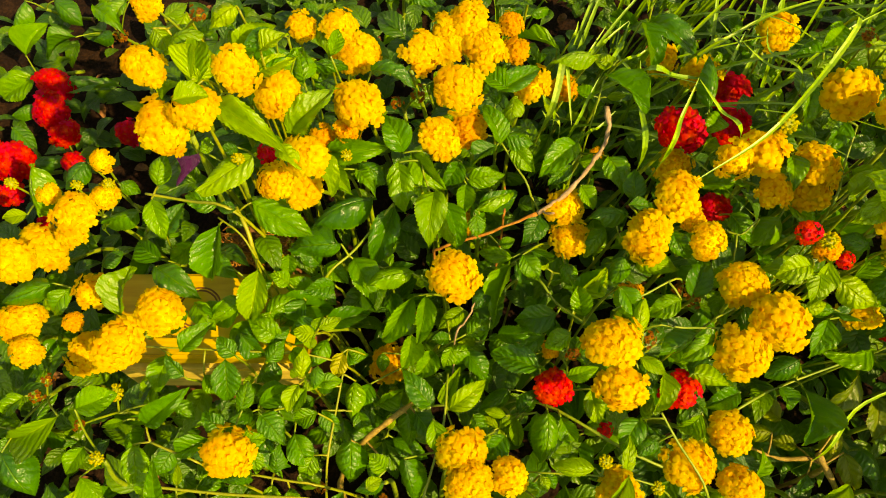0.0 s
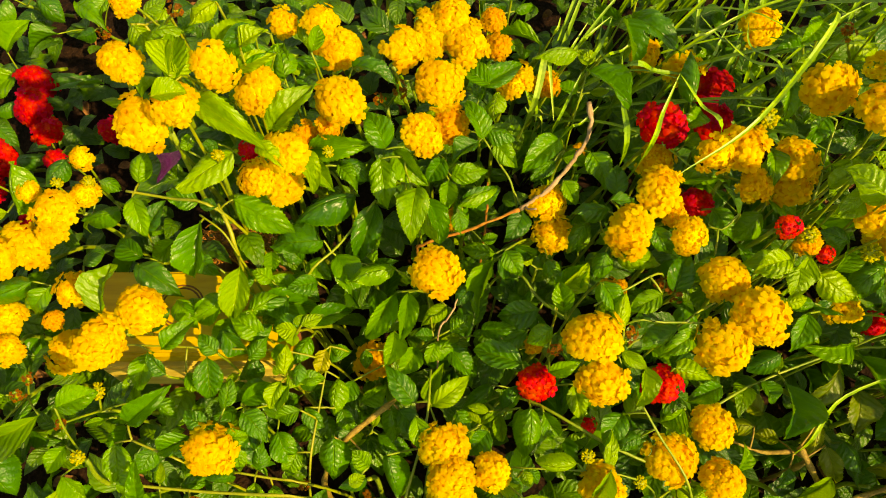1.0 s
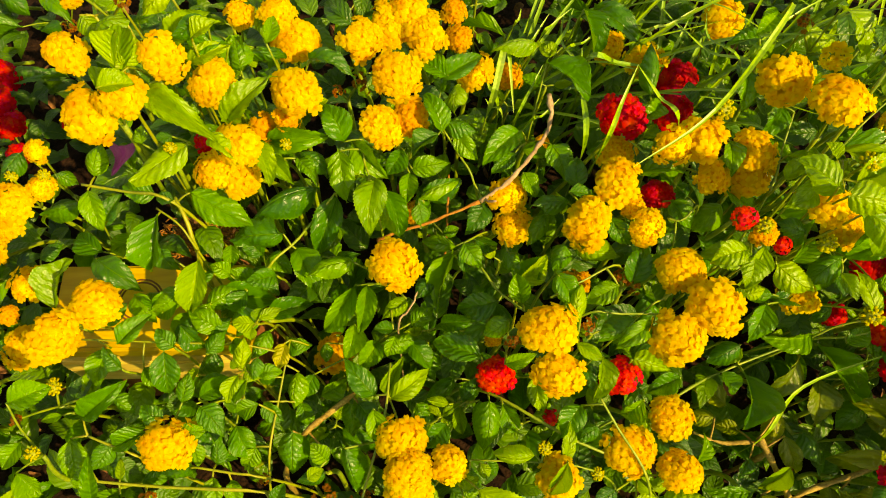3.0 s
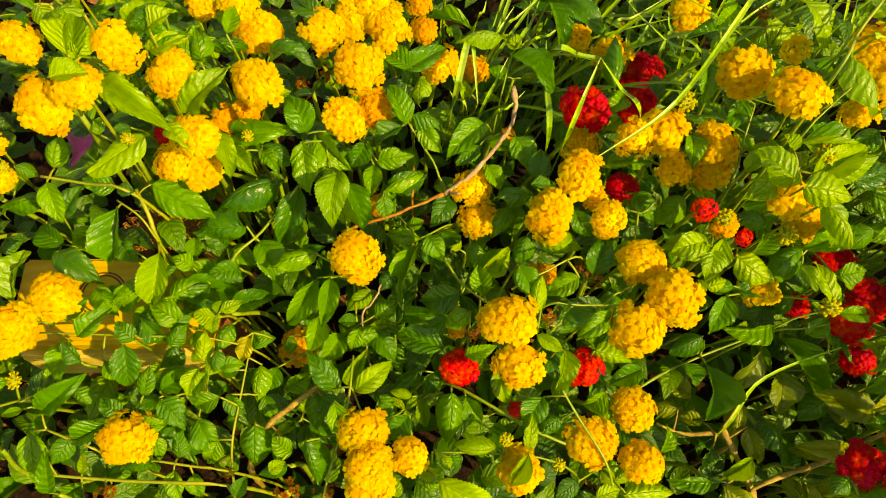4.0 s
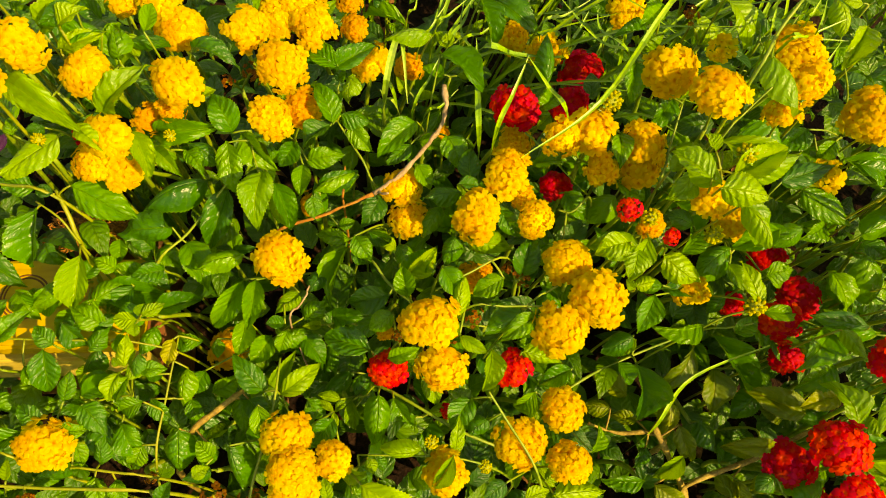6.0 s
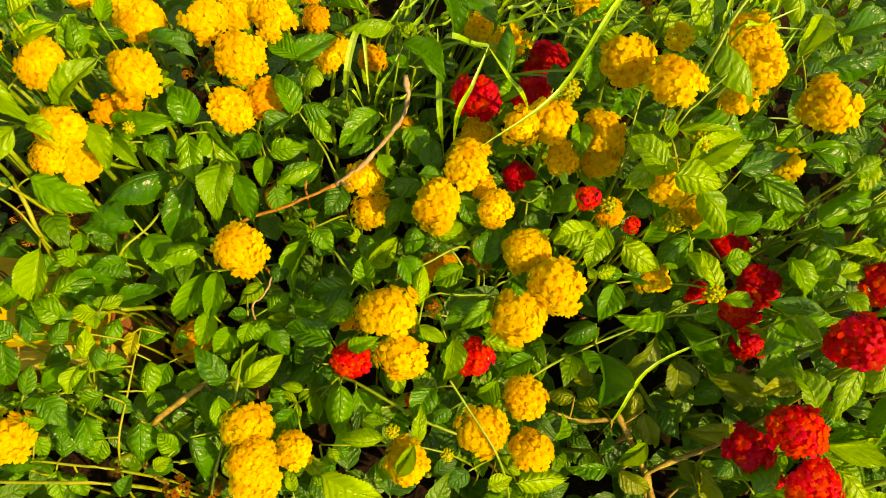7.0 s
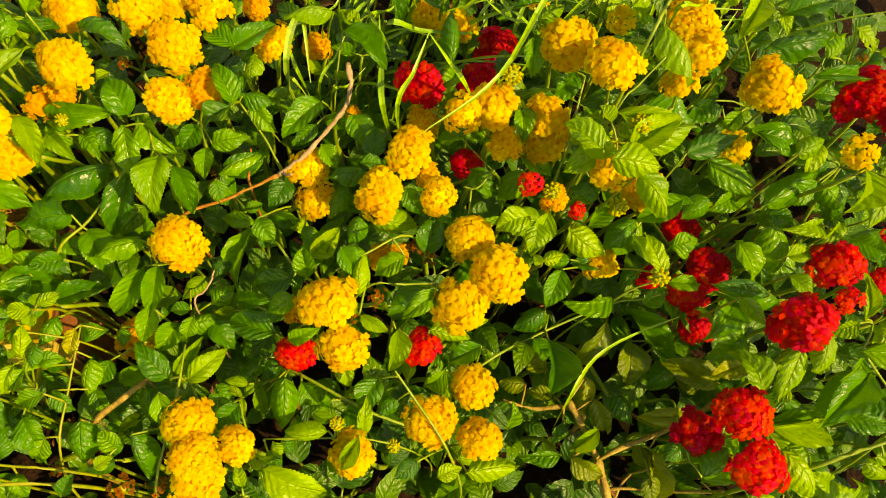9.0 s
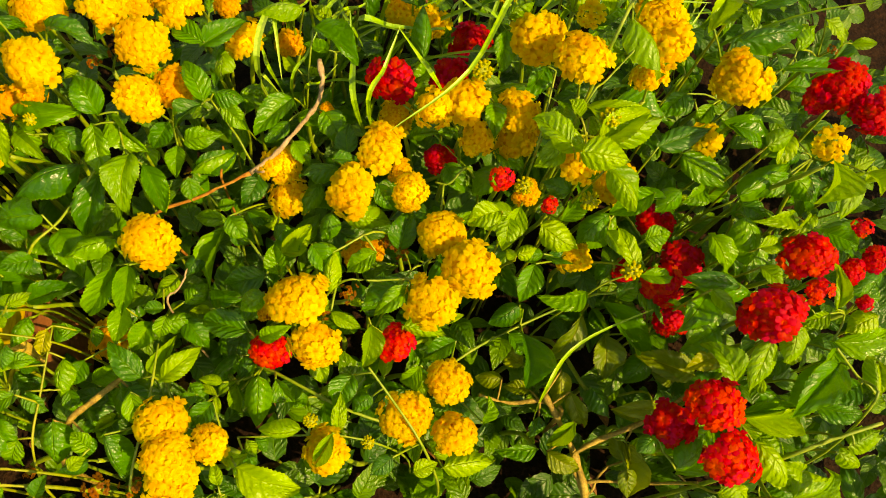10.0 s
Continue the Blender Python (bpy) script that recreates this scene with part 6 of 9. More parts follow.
s = sprig("lantana sprig with two dried brown-orange flower heads and green leaves", 0.0016, 'g', (-0.2513,0.1507,-0.0350), (-0.2561,0.1355,0.0071), (-0.2519,0.1153,0.0492))
flower_head(s, (-0.2487,0.1112,0.0680), 0.0045, 'd', (0.47,-0.43,0.77))
flower_head(s, (-0.2411,0.1203,0.0735), 0.0038, 'd', (0.48,-0.25,0.84))
leaf(s, (-0.2285,0.0981,0.0754), (-0.2623,0.0829,0.0681), 0.0189, -19, 'l')
leaf(s, (-0.2588,0.1132,0.0627), (-0.2751,0.1023,0.0564), 0.0137, 9, 'g')
leaf(s, (-0.2614,0.0776,0.0704), (-0.2460,0.0544,0.0503), 0.0254, -4, 'g')
finish(s)
s = sprig("lantana sprig with one dried brown-orange flower head and bare stalk", 0.0016, 'g', (-0.0953,0.0960,-0.0350), (-0.0940,0.0736,-0.0055), (-0.0780,0.0629,0.0240))
flower_head(s, (-0.0745,0.0597,0.0489), 0.0044, 'd', (0.25,-0.17,0.95))
finish(s)
s = sprig("lantana stalk with closed green-yellow flower buds and green leaves", 0.0016, 'g', (-0.1161,0.2499,-0.0350), (-0.1246,0.2317,0.0575), (-0.1159,0.2199,0.1501))
flower_head(s, (-0.1101,0.2131,0.1778), 0.0043, 'b', (0.32,-0.03,0.95))
leaf(s, (-0.1031,0.2223,0.1689), (-0.1376,0.2034,0.1617), 0.0186, 16, 'l')
leaf(s, (-0.1314,0.2249,0.1622), (-0.1336,0.2359,0.1649), 0.0085, -11, 'g')
finish(s)
s = sprig("lantana sprig with one dried brown-orange flower head and green leaves", 0.0016, 'g', (0.3370,0.0727,-0.0350), (0.3307,0.0613,-0.0136), (0.3345,0.0486,0.0079))
flower_head(s, (0.3314,0.0451,0.0263), 0.0034, 'd', (-0.15,0.12,0.98))
leaf(s, (0.3166,0.0515,0.0246), (0.3023,0.0425,0.0144), 0.0145, 9, 'o')
leaf(s, (0.3184,0.0453,0.0465), (0.3313,0.0574,0.0550), 0.0145, -16, 'g')
leaf(s, (0.3445,0.0614,0.0303), (0.3080,0.0402,0.0273), 0.0254, 4, 'g')
leaf(s, (0.3411,0.0536,0.0773), (0.3762,0.0534,0.0811), 0.0145, -10, 'g')
finish(s)
s = sprig("lantana sprig with one dried brown-orange flower head and green leaves", 0.0016, 'g', (0.4163,0.3108,-0.0350), (0.4220,0.2802,0.0517), (0.4211,0.2655,0.1385))
flower_head(s, (0.4200,0.2584,0.1561), 0.0032, 'd', (-0.43,-0.39,0.82))
leaf(s, (0.4133,0.2735,0.1659), (0.4272,0.2602,0.1606), 0.0117, -19, 'l')
leaf(s, (0.3951,0.2577,0.1569), (0.4087,0.2716,0.1631), 0.0117, 20, 'g')
finish(s)
s = sprig("leafy lantana sprig with green leaves", 0.0016, 'g', (-0.1891,0.3366,-0.0350), (-0.1622,0.3268,0.0560), (-0.1495,0.3149,0.1470))
leaf(s, (-0.1473,0.3106,0.1626), (-0.1291,0.3191,0.1628), 0.0131, -12, 'g')
finish(s)
s = sprig("leafy lantana sprig with glossy green leaves", 0.0016, 'g', (0.1087,0.2796,-0.0350), (0.0926,0.2785,0.0296), (0.0929,0.2683,0.0942))
leaf(s, (0.0871,0.2656,0.1138), (0.0613,0.2427,0.1102), 0.0181, 3, 'g')
leaf(s, (0.1006,0.2955,0.1438), (0.1277,0.2728,0.1400), 0.0149, -13, 'g')
leaf(s, (0.0831,0.2513,0.1096), (0.0667,0.2398,0.1080), 0.0121, 21, 'g')
leaf(s, (0.1045,0.2539,0.1153), (0.1142,0.2309,0.1123), 0.0180, -5, 'g')
leaf(s, (0.0871,0.2553,0.1066), (0.1052,0.2493,0.1058), 0.0114, 4, 'g')
finish(s)
s = sprig("leafy lantana sprig with glossy green leaves", 0.0016, 'g', (0.1231,0.3651,-0.0350), (0.1139,0.3500,0.0390), (0.1213,0.3328,0.1130))
leaf(s, (0.1287,0.3391,0.1433), (0.1363,0.3120,0.1274), 0.0173, -19, 'g')
leaf(s, (0.1127,0.3176,0.1249), (0.0997,0.3238,0.1286), 0.0110, -9, 'l')
finish(s)
s = sprig("leafy lantana sprig with green leaves", 0.0016, 'g', (0.0730,0.3998,-0.0350), (0.0752,0.3789,0.0197), (0.0843,0.3652,0.0745))
leaf(s, (0.0840,0.3608,0.0905), (0.0516,0.3756,0.0864), 0.0115, 13, 'g')
finish(s)
s = sprig("leafy lantana sprig with glossy green leaves", 0.0016, 'g', (-0.1900,0.2487,-0.0350), (-0.1846,0.2227,0.0089), (-0.1795,0.2059,0.0527))
leaf(s, (-0.1721,0.2035,0.1062), (-0.1591,0.2173,0.1193), 0.0150, 1, 'g')
leaf(s, (-0.1623,0.2100,0.0807), (-0.1778,0.1985,0.0763), 0.0147, -19, 'g')
leaf(s, (-0.1871,0.2036,0.0652), (-0.2043,0.2152,0.0710), 0.0160, -1, 'g')
leaf(s, (-0.1866,0.1941,0.0777), (-0.1564,0.1740,0.0745), 0.0189, -6, 'g')
finish(s)
s = sprig("leafy lantana sprig with glossy green leaves", 0.0016, 'g', (-0.0682,0.2464,-0.0350), (-0.0502,0.2349,0.0233), (-0.0497,0.2452,0.0816))
leaf(s, (-0.0433,0.2350,0.0941), (-0.0861,0.2172,0.0887), 0.0221, 20, 'g')
leaf(s, (-0.0538,0.2478,0.1163), (-0.0368,0.2366,0.1111), 0.0156, -13, 'g')
finish(s)
s = sprig("leafy lantana sprig with glossy green leaves", 0.0016, 'g', (-0.1357,0.2156,-0.0350), (-0.1210,0.1989,0.0111), (-0.1204,0.1841,0.0573))
leaf(s, (-0.1220,0.1962,0.0754), (-0.1102,0.2118,0.0799), 0.0148, -2, 'g')
leaf(s, (-0.0997,0.2010,0.0815), (-0.0996,0.1870,0.0762), 0.0111, -8, 'g')
leaf(s, (-0.1049,0.1675,0.0794), (-0.0674,0.1640,0.0771), 0.0203, 4, 'g')
leaf(s, (-0.1235,0.1662,0.0931), (-0.1411,0.1520,0.0887), 0.0151, -18, 'g')
leaf(s, (-0.1169,0.1582,0.0700), (-0.1361,0.1413,0.0669), 0.0176, -3, 'g')
leaf(s, (-0.1439,0.1971,0.0827), (-0.1324,0.1844,0.0806), 0.0128, 5, 'g')
finish(s)
s = sprig("leafy lantana sprig with glossy green leaves", 0.0016, 'g', (-0.0612,0.1874,-0.0350), (-0.0624,0.1708,0.0164), (-0.0754,0.1537,0.0679))
leaf(s, (-0.0739,0.1525,0.0808), (-0.0458,0.1606,0.0804), 0.0147, -3, 'g')
leaf(s, (-0.0736,0.1491,0.0935), (-0.0943,0.1458,0.0887), 0.0131, 7, 'g')
finish(s)
s = sprig("leafy lantana sprig with green leaves", 0.0016, 'g', (-0.1283,0.1938,-0.0350), (-0.1339,0.1753,0.0157), (-0.1581,0.1699,0.0663))
leaf(s, (-0.1558,0.1670,0.0830), (-0.1421,0.1507,0.0770), 0.0146, -14, 'g')
finish(s)
s = sprig("leafy lantana sprig with glossy green leaves", 0.0016, 'g', (0.0428,0.2205,-0.0350), (0.0253,0.2248,0.0188), (0.0255,0.2227,0.0726))
leaf(s, (0.0218,0.2321,0.0894), (0.0486,0.2403,0.0932), 0.0164, 19, 'g')
leaf(s, (0.0203,0.2198,0.1010), (0.0237,0.2046,0.0956), 0.0122, -7, 'g')
leaf(s, (0.0356,0.2055,0.0854), (0.0465,0.2086,0.0869), 0.0084, 11, 'g')
finish(s)
s = sprig("leafy lantana sprig with glossy green leaves", 0.0016, 'g', (-0.1049,0.1376,-0.0350), (-0.1039,0.1331,0.0086), (-0.0905,0.1090,0.0521))
leaf(s, (-0.0949,0.1141,0.0794), (-0.1134,0.1088,0.0754), 0.0130, -11, 'g')
leaf(s, (-0.0791,0.1101,0.0935), (-0.0872,0.0970,0.0876), 0.0122, 9, 'g')
leaf(s, (-0.1075,0.0969,0.0834), (-0.0920,0.0809,0.0809), 0.0162, -20, 'g')
leaf(s, (-0.0724,0.1215,0.0994), (-0.0754,0.1089,0.0951), 0.0101, 15, 'g')
leaf(s, (-0.0898,0.0903,0.0653), (-0.0791,0.0720,0.0552), 0.0169, -3, 'g')
finish(s)
s = sprig("leafy lantana sprig with green leaves", 0.0016, 'g', (-0.0339,0.0625,-0.0350), (-0.0330,0.0679,0.0100), (-0.0347,0.0622,0.0551))
leaf(s, (-0.0335,0.0602,0.0726), (-0.0507,0.0546,0.0717), 0.0101, 3, 'g')
finish(s)
s = sprig("leafy lantana sprig with glossy green leaves", 0.0016, 'g', (-0.0230,0.1721,-0.0350), (-0.0039,0.1626,0.0056), (-0.0099,0.1420,0.0462))
leaf(s, (-0.0197,0.1480,0.0784), (-0.0243,0.1262,0.0738), 0.0139, -14, 'g')
leaf(s, (-0.0382,0.1392,0.0674), (-0.0379,0.1275,0.0642), 0.0090, 0, 'g')
leaf(s, (0.0064,0.1402,0.0785), (0.0008,0.1284,0.0706), 0.0113, -14, 'g')
leaf(s, (-0.0453,0.1217,0.0594), (-0.0537,0.1071,0.0549), 0.0129, -18, 'g')
leaf(s, (-0.0051,0.1402,0.0679), (-0.0168,0.1230,0.0656), 0.0155, -5, 'g')
leaf(s, (0.0142,0.1394,0.0691), (0.0281,0.1227,0.0632), 0.0157, -17, 'g')
leaf(s, (0.0006,0.1356,0.0707), (0.0212,0.1395,0.0685), 0.0137, -17, 'g')
leaf(s, (0.0143,0.1494,0.0723), (0.0286,0.1576,0.0799), 0.0135, 10, 'g')
finish(s)
s = sprig("leafy lantana sprig with green leaves", 0.0016, 'g', (-0.1605,0.0580,-0.0350), (-0.1571,0.0439,0.0173), (-0.1612,0.0473,0.0696))
leaf(s, (-0.1586,0.0456,0.0867), (-0.1595,0.0673,0.1000), 0.0101, 19, 'g')
finish(s)
s = sprig("leafy lantana sprig with glossy green leaves", 0.0016, 'g', (0.2875,0.1042,-0.0350), (0.3082,0.1105,-0.0087), (0.3412,0.0952,0.0176))
leaf(s, (0.3372,0.0862,0.0414), (0.2990,0.1028,0.0458), 0.0206, 4, 'o')
leaf(s, (0.3462,0.0929,0.0679), (0.3205,0.0863,0.0686), 0.0157, 18, 'o')
leaf(s, (0.3254,0.0849,0.0305), (0.3101,0.0938,0.0346), 0.0126, 2, 'o')
leaf(s, (0.3446,0.1090,0.0751), (0.3185,0.0965,0.0705), 0.0197, -2, 'g')
finish(s)
s = sprig("leafy lantana sprig with green leaves", 0.0016, 'g', (0.3085,0.0670,-0.0350), (0.3001,0.0687,-0.0386), (0.3049,0.0637,-0.0150))
leaf(s, (0.3025,0.0621,-0.0250), (0.3113,0.0838,-0.0250), 0.0173, -4, 'g')
finish(s)
s = sprig("leafy lantana sprig with green leaves", 0.0016, 'g', (0.2185,0.1217,-0.0350), (0.2252,0.1173,-0.0211), (0.2323,0.1111,-0.0073))
leaf(s, (0.2306,0.1089,0.0100), (0.2084,0.1232,0.0105), 0.0168, 10, 'o')
finish(s)
s = sprig("leafy lantana sprig with green leaves", 0.0016, 'g', (-0.0397,0.1338,-0.0350), (-0.0329,0.1328,0.0023), (-0.0426,0.1105,0.0396))
leaf(s, (-0.0414,0.1081,0.0569), (-0.0247,0.1182,0.0574), 0.0137, 15, 'g')
finish(s)
s = sprig("leafy lantana sprig with green leaves", 0.0016, 'g', (0.2416,0.1559,-0.0350), (0.2571,0.1300,-0.0106), (0.2701,0.0883,0.0138))
leaf(s, (0.2679,0.0863,0.0310), (0.2797,0.0662,0.0295), 0.0173, -16, 'g')
finish(s)
s = sprig("leafy lantana sprig with green leaves", 0.0016, 'g', (0.2177,0.0787,-0.0350), (0.2255,0.0663,-0.0111), (0.2298,0.0516,0.0129))
leaf(s, (0.2279,0.0499,0.0303), (0.2000,0.0512,0.0258), 0.0121, -14, 'g')
finish(s)
s = sprig("leafy lantana sprig with glossy green leaves", 0.0016, 'g', (-0.3641,0.4831,-0.0938), (-0.3795,0.4647,-0.0713), (-0.3826,0.4469,-0.0487))
leaf(s, (-0.3859,0.4528,-0.0297), (-0.3653,0.4781,-0.0131), 0.0221, 11, 'g')
leaf(s, (-0.3725,0.4328,-0.0330), (-0.4102,0.4181,-0.0473), 0.0287, -15, 'g')
finish(s)
s = sprig("leafy lantana sprig with glossy green leaves", 0.0016, 'g', (-0.3671,0.5513,-0.0938), (-0.3768,0.5313,-0.0642), (-0.3830,0.5140,-0.0347))
leaf(s, (-0.3922,0.5083,-0.0162), (-0.4061,0.4827,-0.0295), 0.0204, 11, 'g')
leaf(s, (-0.3675,0.5109,-0.0190), (-0.3431,0.4923,-0.0326), 0.0225, 13, 'g')
finish(s)
s = sprig("leafy lantana sprig with green leaves", 0.0016, 'g', (-0.3850,0.3804,-0.0938), (-0.3923,0.3904,-0.0705), (-0.3835,0.3787,-0.0473))
leaf(s, (-0.3800,0.3749,-0.0298), (-0.3589,0.3579,-0.0352), 0.0176, -9, 'g')
finish(s)
s = sprig("leafy lantana sprig with green leaves", 0.0016, 'g', (0.3751,0.1959,-0.0350), (0.3740,0.1926,0.0648), (0.3809,0.1728,0.1647))
leaf(s, (0.3773,0.1697,0.1804), (0.3732,0.1493,0.1639), 0.0155, -20, 'l')
finish(s)
s = sprig("leafy lantana sprig with glossy green leaves", 0.0016, 'g', (0.3985,0.1968,-0.0350), (0.3856,0.1840,0.0271), (0.3657,0.1794,0.0893))
leaf(s, (0.3649,0.1822,0.1016), (0.3807,0.1724,0.0992), 0.0138, 13, 'g')
leaf(s, (0.3601,0.1708,0.1094), (0.3661,0.1439,0.0899), 0.0239, -9, 'g')
finish(s)
s = sprig("leafy lantana sprig with green leaves", 0.0016, 'g', (0.3903,0.0430,-0.0350), (0.3691,0.0319,0.0129), (0.3571,0.0050,0.0608))
leaf(s, (0.3538,0.0038,0.0777), (0.3932,0.0144,0.0790), 0.0184, 9, 'l')
finish(s)
s = sprig("leafy lantana sprig with green leaves", 0.0016, 'g', (0.3793,0.0801,-0.0350), (0.3780,0.0621,0.0310), (0.3715,0.0513,0.0970))
leaf(s, (0.3679,0.0496,0.1136), (0.3918,0.0417,0.1199), 0.0140, 16, 'g')
finish(s)
s = sprig("lantana shoot with bright lime-green young and sunlit leaves", 0.0010, 'p', (-0.1224,0.2275,-0.0900), (-0.1218,0.2238,0.1255), (-0.1212,0.2201,0.2261))
leaf(s, (-0.1196,0.2213,0.2270), (-0.1205,0.2471,0.2327), 0.0153, 17, 'l')
leaf(s, (-0.1293,0.2141,0.2279), (-0.1132,0.2192,0.2247), 0.0134, -1, 'l')
leaf(s, (-0.1148,0.2248,0.2295), (-0.1249,0.2307,0.2323), 0.0079, -15, 'l')
finish(s)
s = sprig("lantana shoot with bright lime-green young and sunlit leaves", 0.0010, 'p', (-0.1338,0.2757,-0.0900), (-0.1397,0.2736,0.1179), (-0.1457,0.2716,0.2123))
leaf(s, (-0.1521,0.2696,0.2154), (-0.1441,0.2605,0.2084), 0.0117, -11, 'l')
leaf(s, (-0.1393,0.2735,0.2132), (-0.1298,0.2682,0.2082), 0.0103, -13, 'l')
finish(s)
s = sprig("lantana shoot with bright lime-green young and sunlit leaves", 0.0008, 'p', (-0.1165,0.2959,-0.0900), (-0.1162,0.2861,0.0930), (-0.1159,0.2762,0.1829))
leaf(s, (-0.1159,0.2762,0.1859), (-0.0928,0.2861,0.1987), 0.0175, 14, 'l')
finish(s)
s = sprig("lantana shoot with bright lime-green young and sunlit leaves", 0.0008, 'p', (-0.1019,0.2701,-0.0900), (-0.1039,0.2679,0.0914), (-0.1059,0.2658,0.1797))
leaf(s, (-0.1059,0.2658,0.1827), (-0.0810,0.2737,0.1882), 0.0124, 14, 'l')
finish(s)
s = sprig("lantana shoot with bright lime-green young and sunlit leaves", 0.0008, 'p', (-0.1353,0.3071,-0.0900), (-0.1295,0.3015,0.0916), (-0.1236,0.2959,0.1803))
leaf(s, (-0.1236,0.2959,0.1833), (-0.1171,0.2893,0.1781), 0.0094, 7, 'l')
finish(s)
s = sprig("leafy lantana sprig with glossy green leaves", 0.0008, 'g', (-0.0855,0.3116,-0.0900), (-0.0828,0.2995,0.0817), (-0.0801,0.2873,0.1604))
leaf(s, (-0.0801,0.2873,0.1634), (-0.0568,0.2880,0.1606), 0.0072, 7, 'g')
finish(s)
s = sprig("leafy lantana sprig with glossy green leaves", 0.0008, 'g', (-0.0761,0.2890,-0.0900), (-0.0784,0.2800,0.0833), (-0.0807,0.2710,0.1635))
leaf(s, (-0.0807,0.2710,0.1665), (-0.0854,0.2924,0.1720), 0.0147, -8, 'g')
finish(s)
s = sprig("lantana shoot with bright lime-green young and sunlit leaves", 0.0008, 'p', (-0.0744,0.3389,-0.0900), (-0.0751,0.3290,0.0819), (-0.0758,0.3191,0.1609))
leaf(s, (-0.0758,0.3191,0.1639), (-0.0692,0.3024,0.1555), 0.0082, -17, 'l')
finish(s)
s = sprig("leafy lantana sprig with glossy green leaves", 0.0010, 'g', (-0.0532,0.2670,-0.0900), (-0.0582,0.2544,0.0667), (-0.0632,0.2417,0.1192))
leaf(s, (-0.0722,0.2409,0.1244), (-0.0571,0.2270,0.1171), 0.0108, 0, 'l')
leaf(s, (-0.0541,0.2425,0.1179), (-0.0415,0.2259,0.1202), 0.0109, -19, 'g')
finish(s)
s = sprig("leafy lantana sprig with glossy green leaves", 0.0008, 'g', (0.0120,0.2493,-0.0900), (0.0162,0.2427,0.0444), (0.0205,0.2361,0.0857))
leaf(s, (0.0205,0.2361,0.0887), (0.0208,0.2136,0.0760), 0.0112, 18, 'g')
finish(s)
s = sprig("lantana shoot with bright lime-green young and sunlit leaves", 0.0008, 'p', (-0.0093,0.2454,-0.0900), (-0.0053,0.2318,0.0569), (-0.0012,0.2182,0.1108))
leaf(s, (-0.0012,0.2182,0.1138), (0.0085,0.1961,0.1008), 0.0161, 3, 'l')
finish(s)
s = sprig("leafy lantana sprig with glossy green leaves", 0.0008, 'g', (0.0379,0.2656,-0.0900), (0.0432,0.2533,0.0451), (0.0485,0.2410,0.0872))
leaf(s, (0.0485,0.2410,0.0902), (0.0210,0.2265,0.0956), 0.0164, 17, 'g')
finish(s)
s = sprig("leafy lantana sprig with glossy green leaves", 0.0008, 'g', (0.0350,0.2102,-0.0900), (0.0401,0.1999,0.0474), (0.0452,0.1896,0.0918))
leaf(s, (0.0452,0.1896,0.0948), (0.0571,0.1794,0.0852), 0.0133, 9, 'g')
finish(s)
s = sprig("leafy lantana sprig with glossy green leaves", 0.0008, 'g', (0.0508,0.2079,-0.0900), (0.0527,0.2019,0.0489), (0.0547,0.1958,0.0948))
leaf(s, (0.0547,0.1958,0.0978), (0.0697,0.1919,0.0899), 0.0105, 17, 'g')
finish(s)
s = sprig("lantana shoot with bright lime-green young and sunlit leaves", 0.0008, 'p', (0.0859,0.1573,-0.0900), (0.0818,0.1570,0.0597), (0.0777,0.1567,0.1165))
leaf(s, (0.0777,0.1567,0.1195), (0.0955,0.1715,0.1257), 0.0143, 16, 'l')
finish(s)
s = sprig("leafy lantana sprig with glossy green leaves", 0.0010, 'g', (-0.1465,0.1643,-0.0900), (-0.1397,0.1636,0.0454), (-0.1330,0.1629,0.0805))
leaf(s, (-0.1284,0.1709,0.0844), (-0.1437,0.1541,0.0745), 0.0166, -12, 'g')
leaf(s, (-0.1375,0.1548,0.0806), (-0.1480,0.1691,0.0820), 0.0128, 19, 'g')
finish(s)
s = sprig("lantana shoot with bright lime-green young and sunlit leaves", 0.0010, 'p', (-0.0694,0.1644,-0.0900), (-0.0720,0.1526,0.0566), (-0.0746,0.1407,0.1009))
leaf(s, (-0.0739,0.1392,0.1059), (-0.0869,0.1403,0.1074), 0.0109, -10, 'l')
leaf(s, (-0.0743,0.1417,0.1028), (-0.0713,0.1492,0.1049), 0.0090, -3, 'l')
leaf(s, (-0.0772,0.1398,0.0984), (-0.0782,0.1329,0.0943), 0.0083, 0, 'l')
leaf(s, (-0.0729,0.1423,0.1047), (-0.0598,0.1461,0.1090), 0.0082, 17, 'l')
finish(s)
s = sprig("lantana shoot with bright lime-green young and sunlit leaves", 0.0010, 'p', (-0.0811,0.1250,-0.0900), (-0.0811,0.1200,0.0515), (-0.0811,0.1149,0.0916))
leaf(s, (-0.0844,0.1157,0.0909), (-0.0816,0.1317,0.1003), 0.0112, 13, 'l')
leaf(s, (-0.0810,0.1179,0.0924), (-0.0709,0.1112,0.0916), 0.0118, 14, 'l')
leaf(s, (-0.0820,0.1118,0.0978), (-0.0894,0.0965,0.0919), 0.0096, 9, 'l')
leaf(s, (-0.0730,0.1127,0.0938), (-0.0586,0.1137,0.0961), 0.0103, -14, 'g')
leaf(s, (-0.0851,0.1165,0.0930), (-0.0888,0.1206,0.0952), 0.0056, 5, 'l')
finish(s)
s = sprig("leafy lantana sprig with glossy green leaves", 0.0008, 'g', (-0.0738,0.1675,-0.0900), (-0.0686,0.1537,0.0321), (-0.0633,0.1400,0.0613))
leaf(s, (-0.0633,0.1400,0.0643), (-0.0475,0.1377,0.0660), 0.0133, 14, 'g')
finish(s)
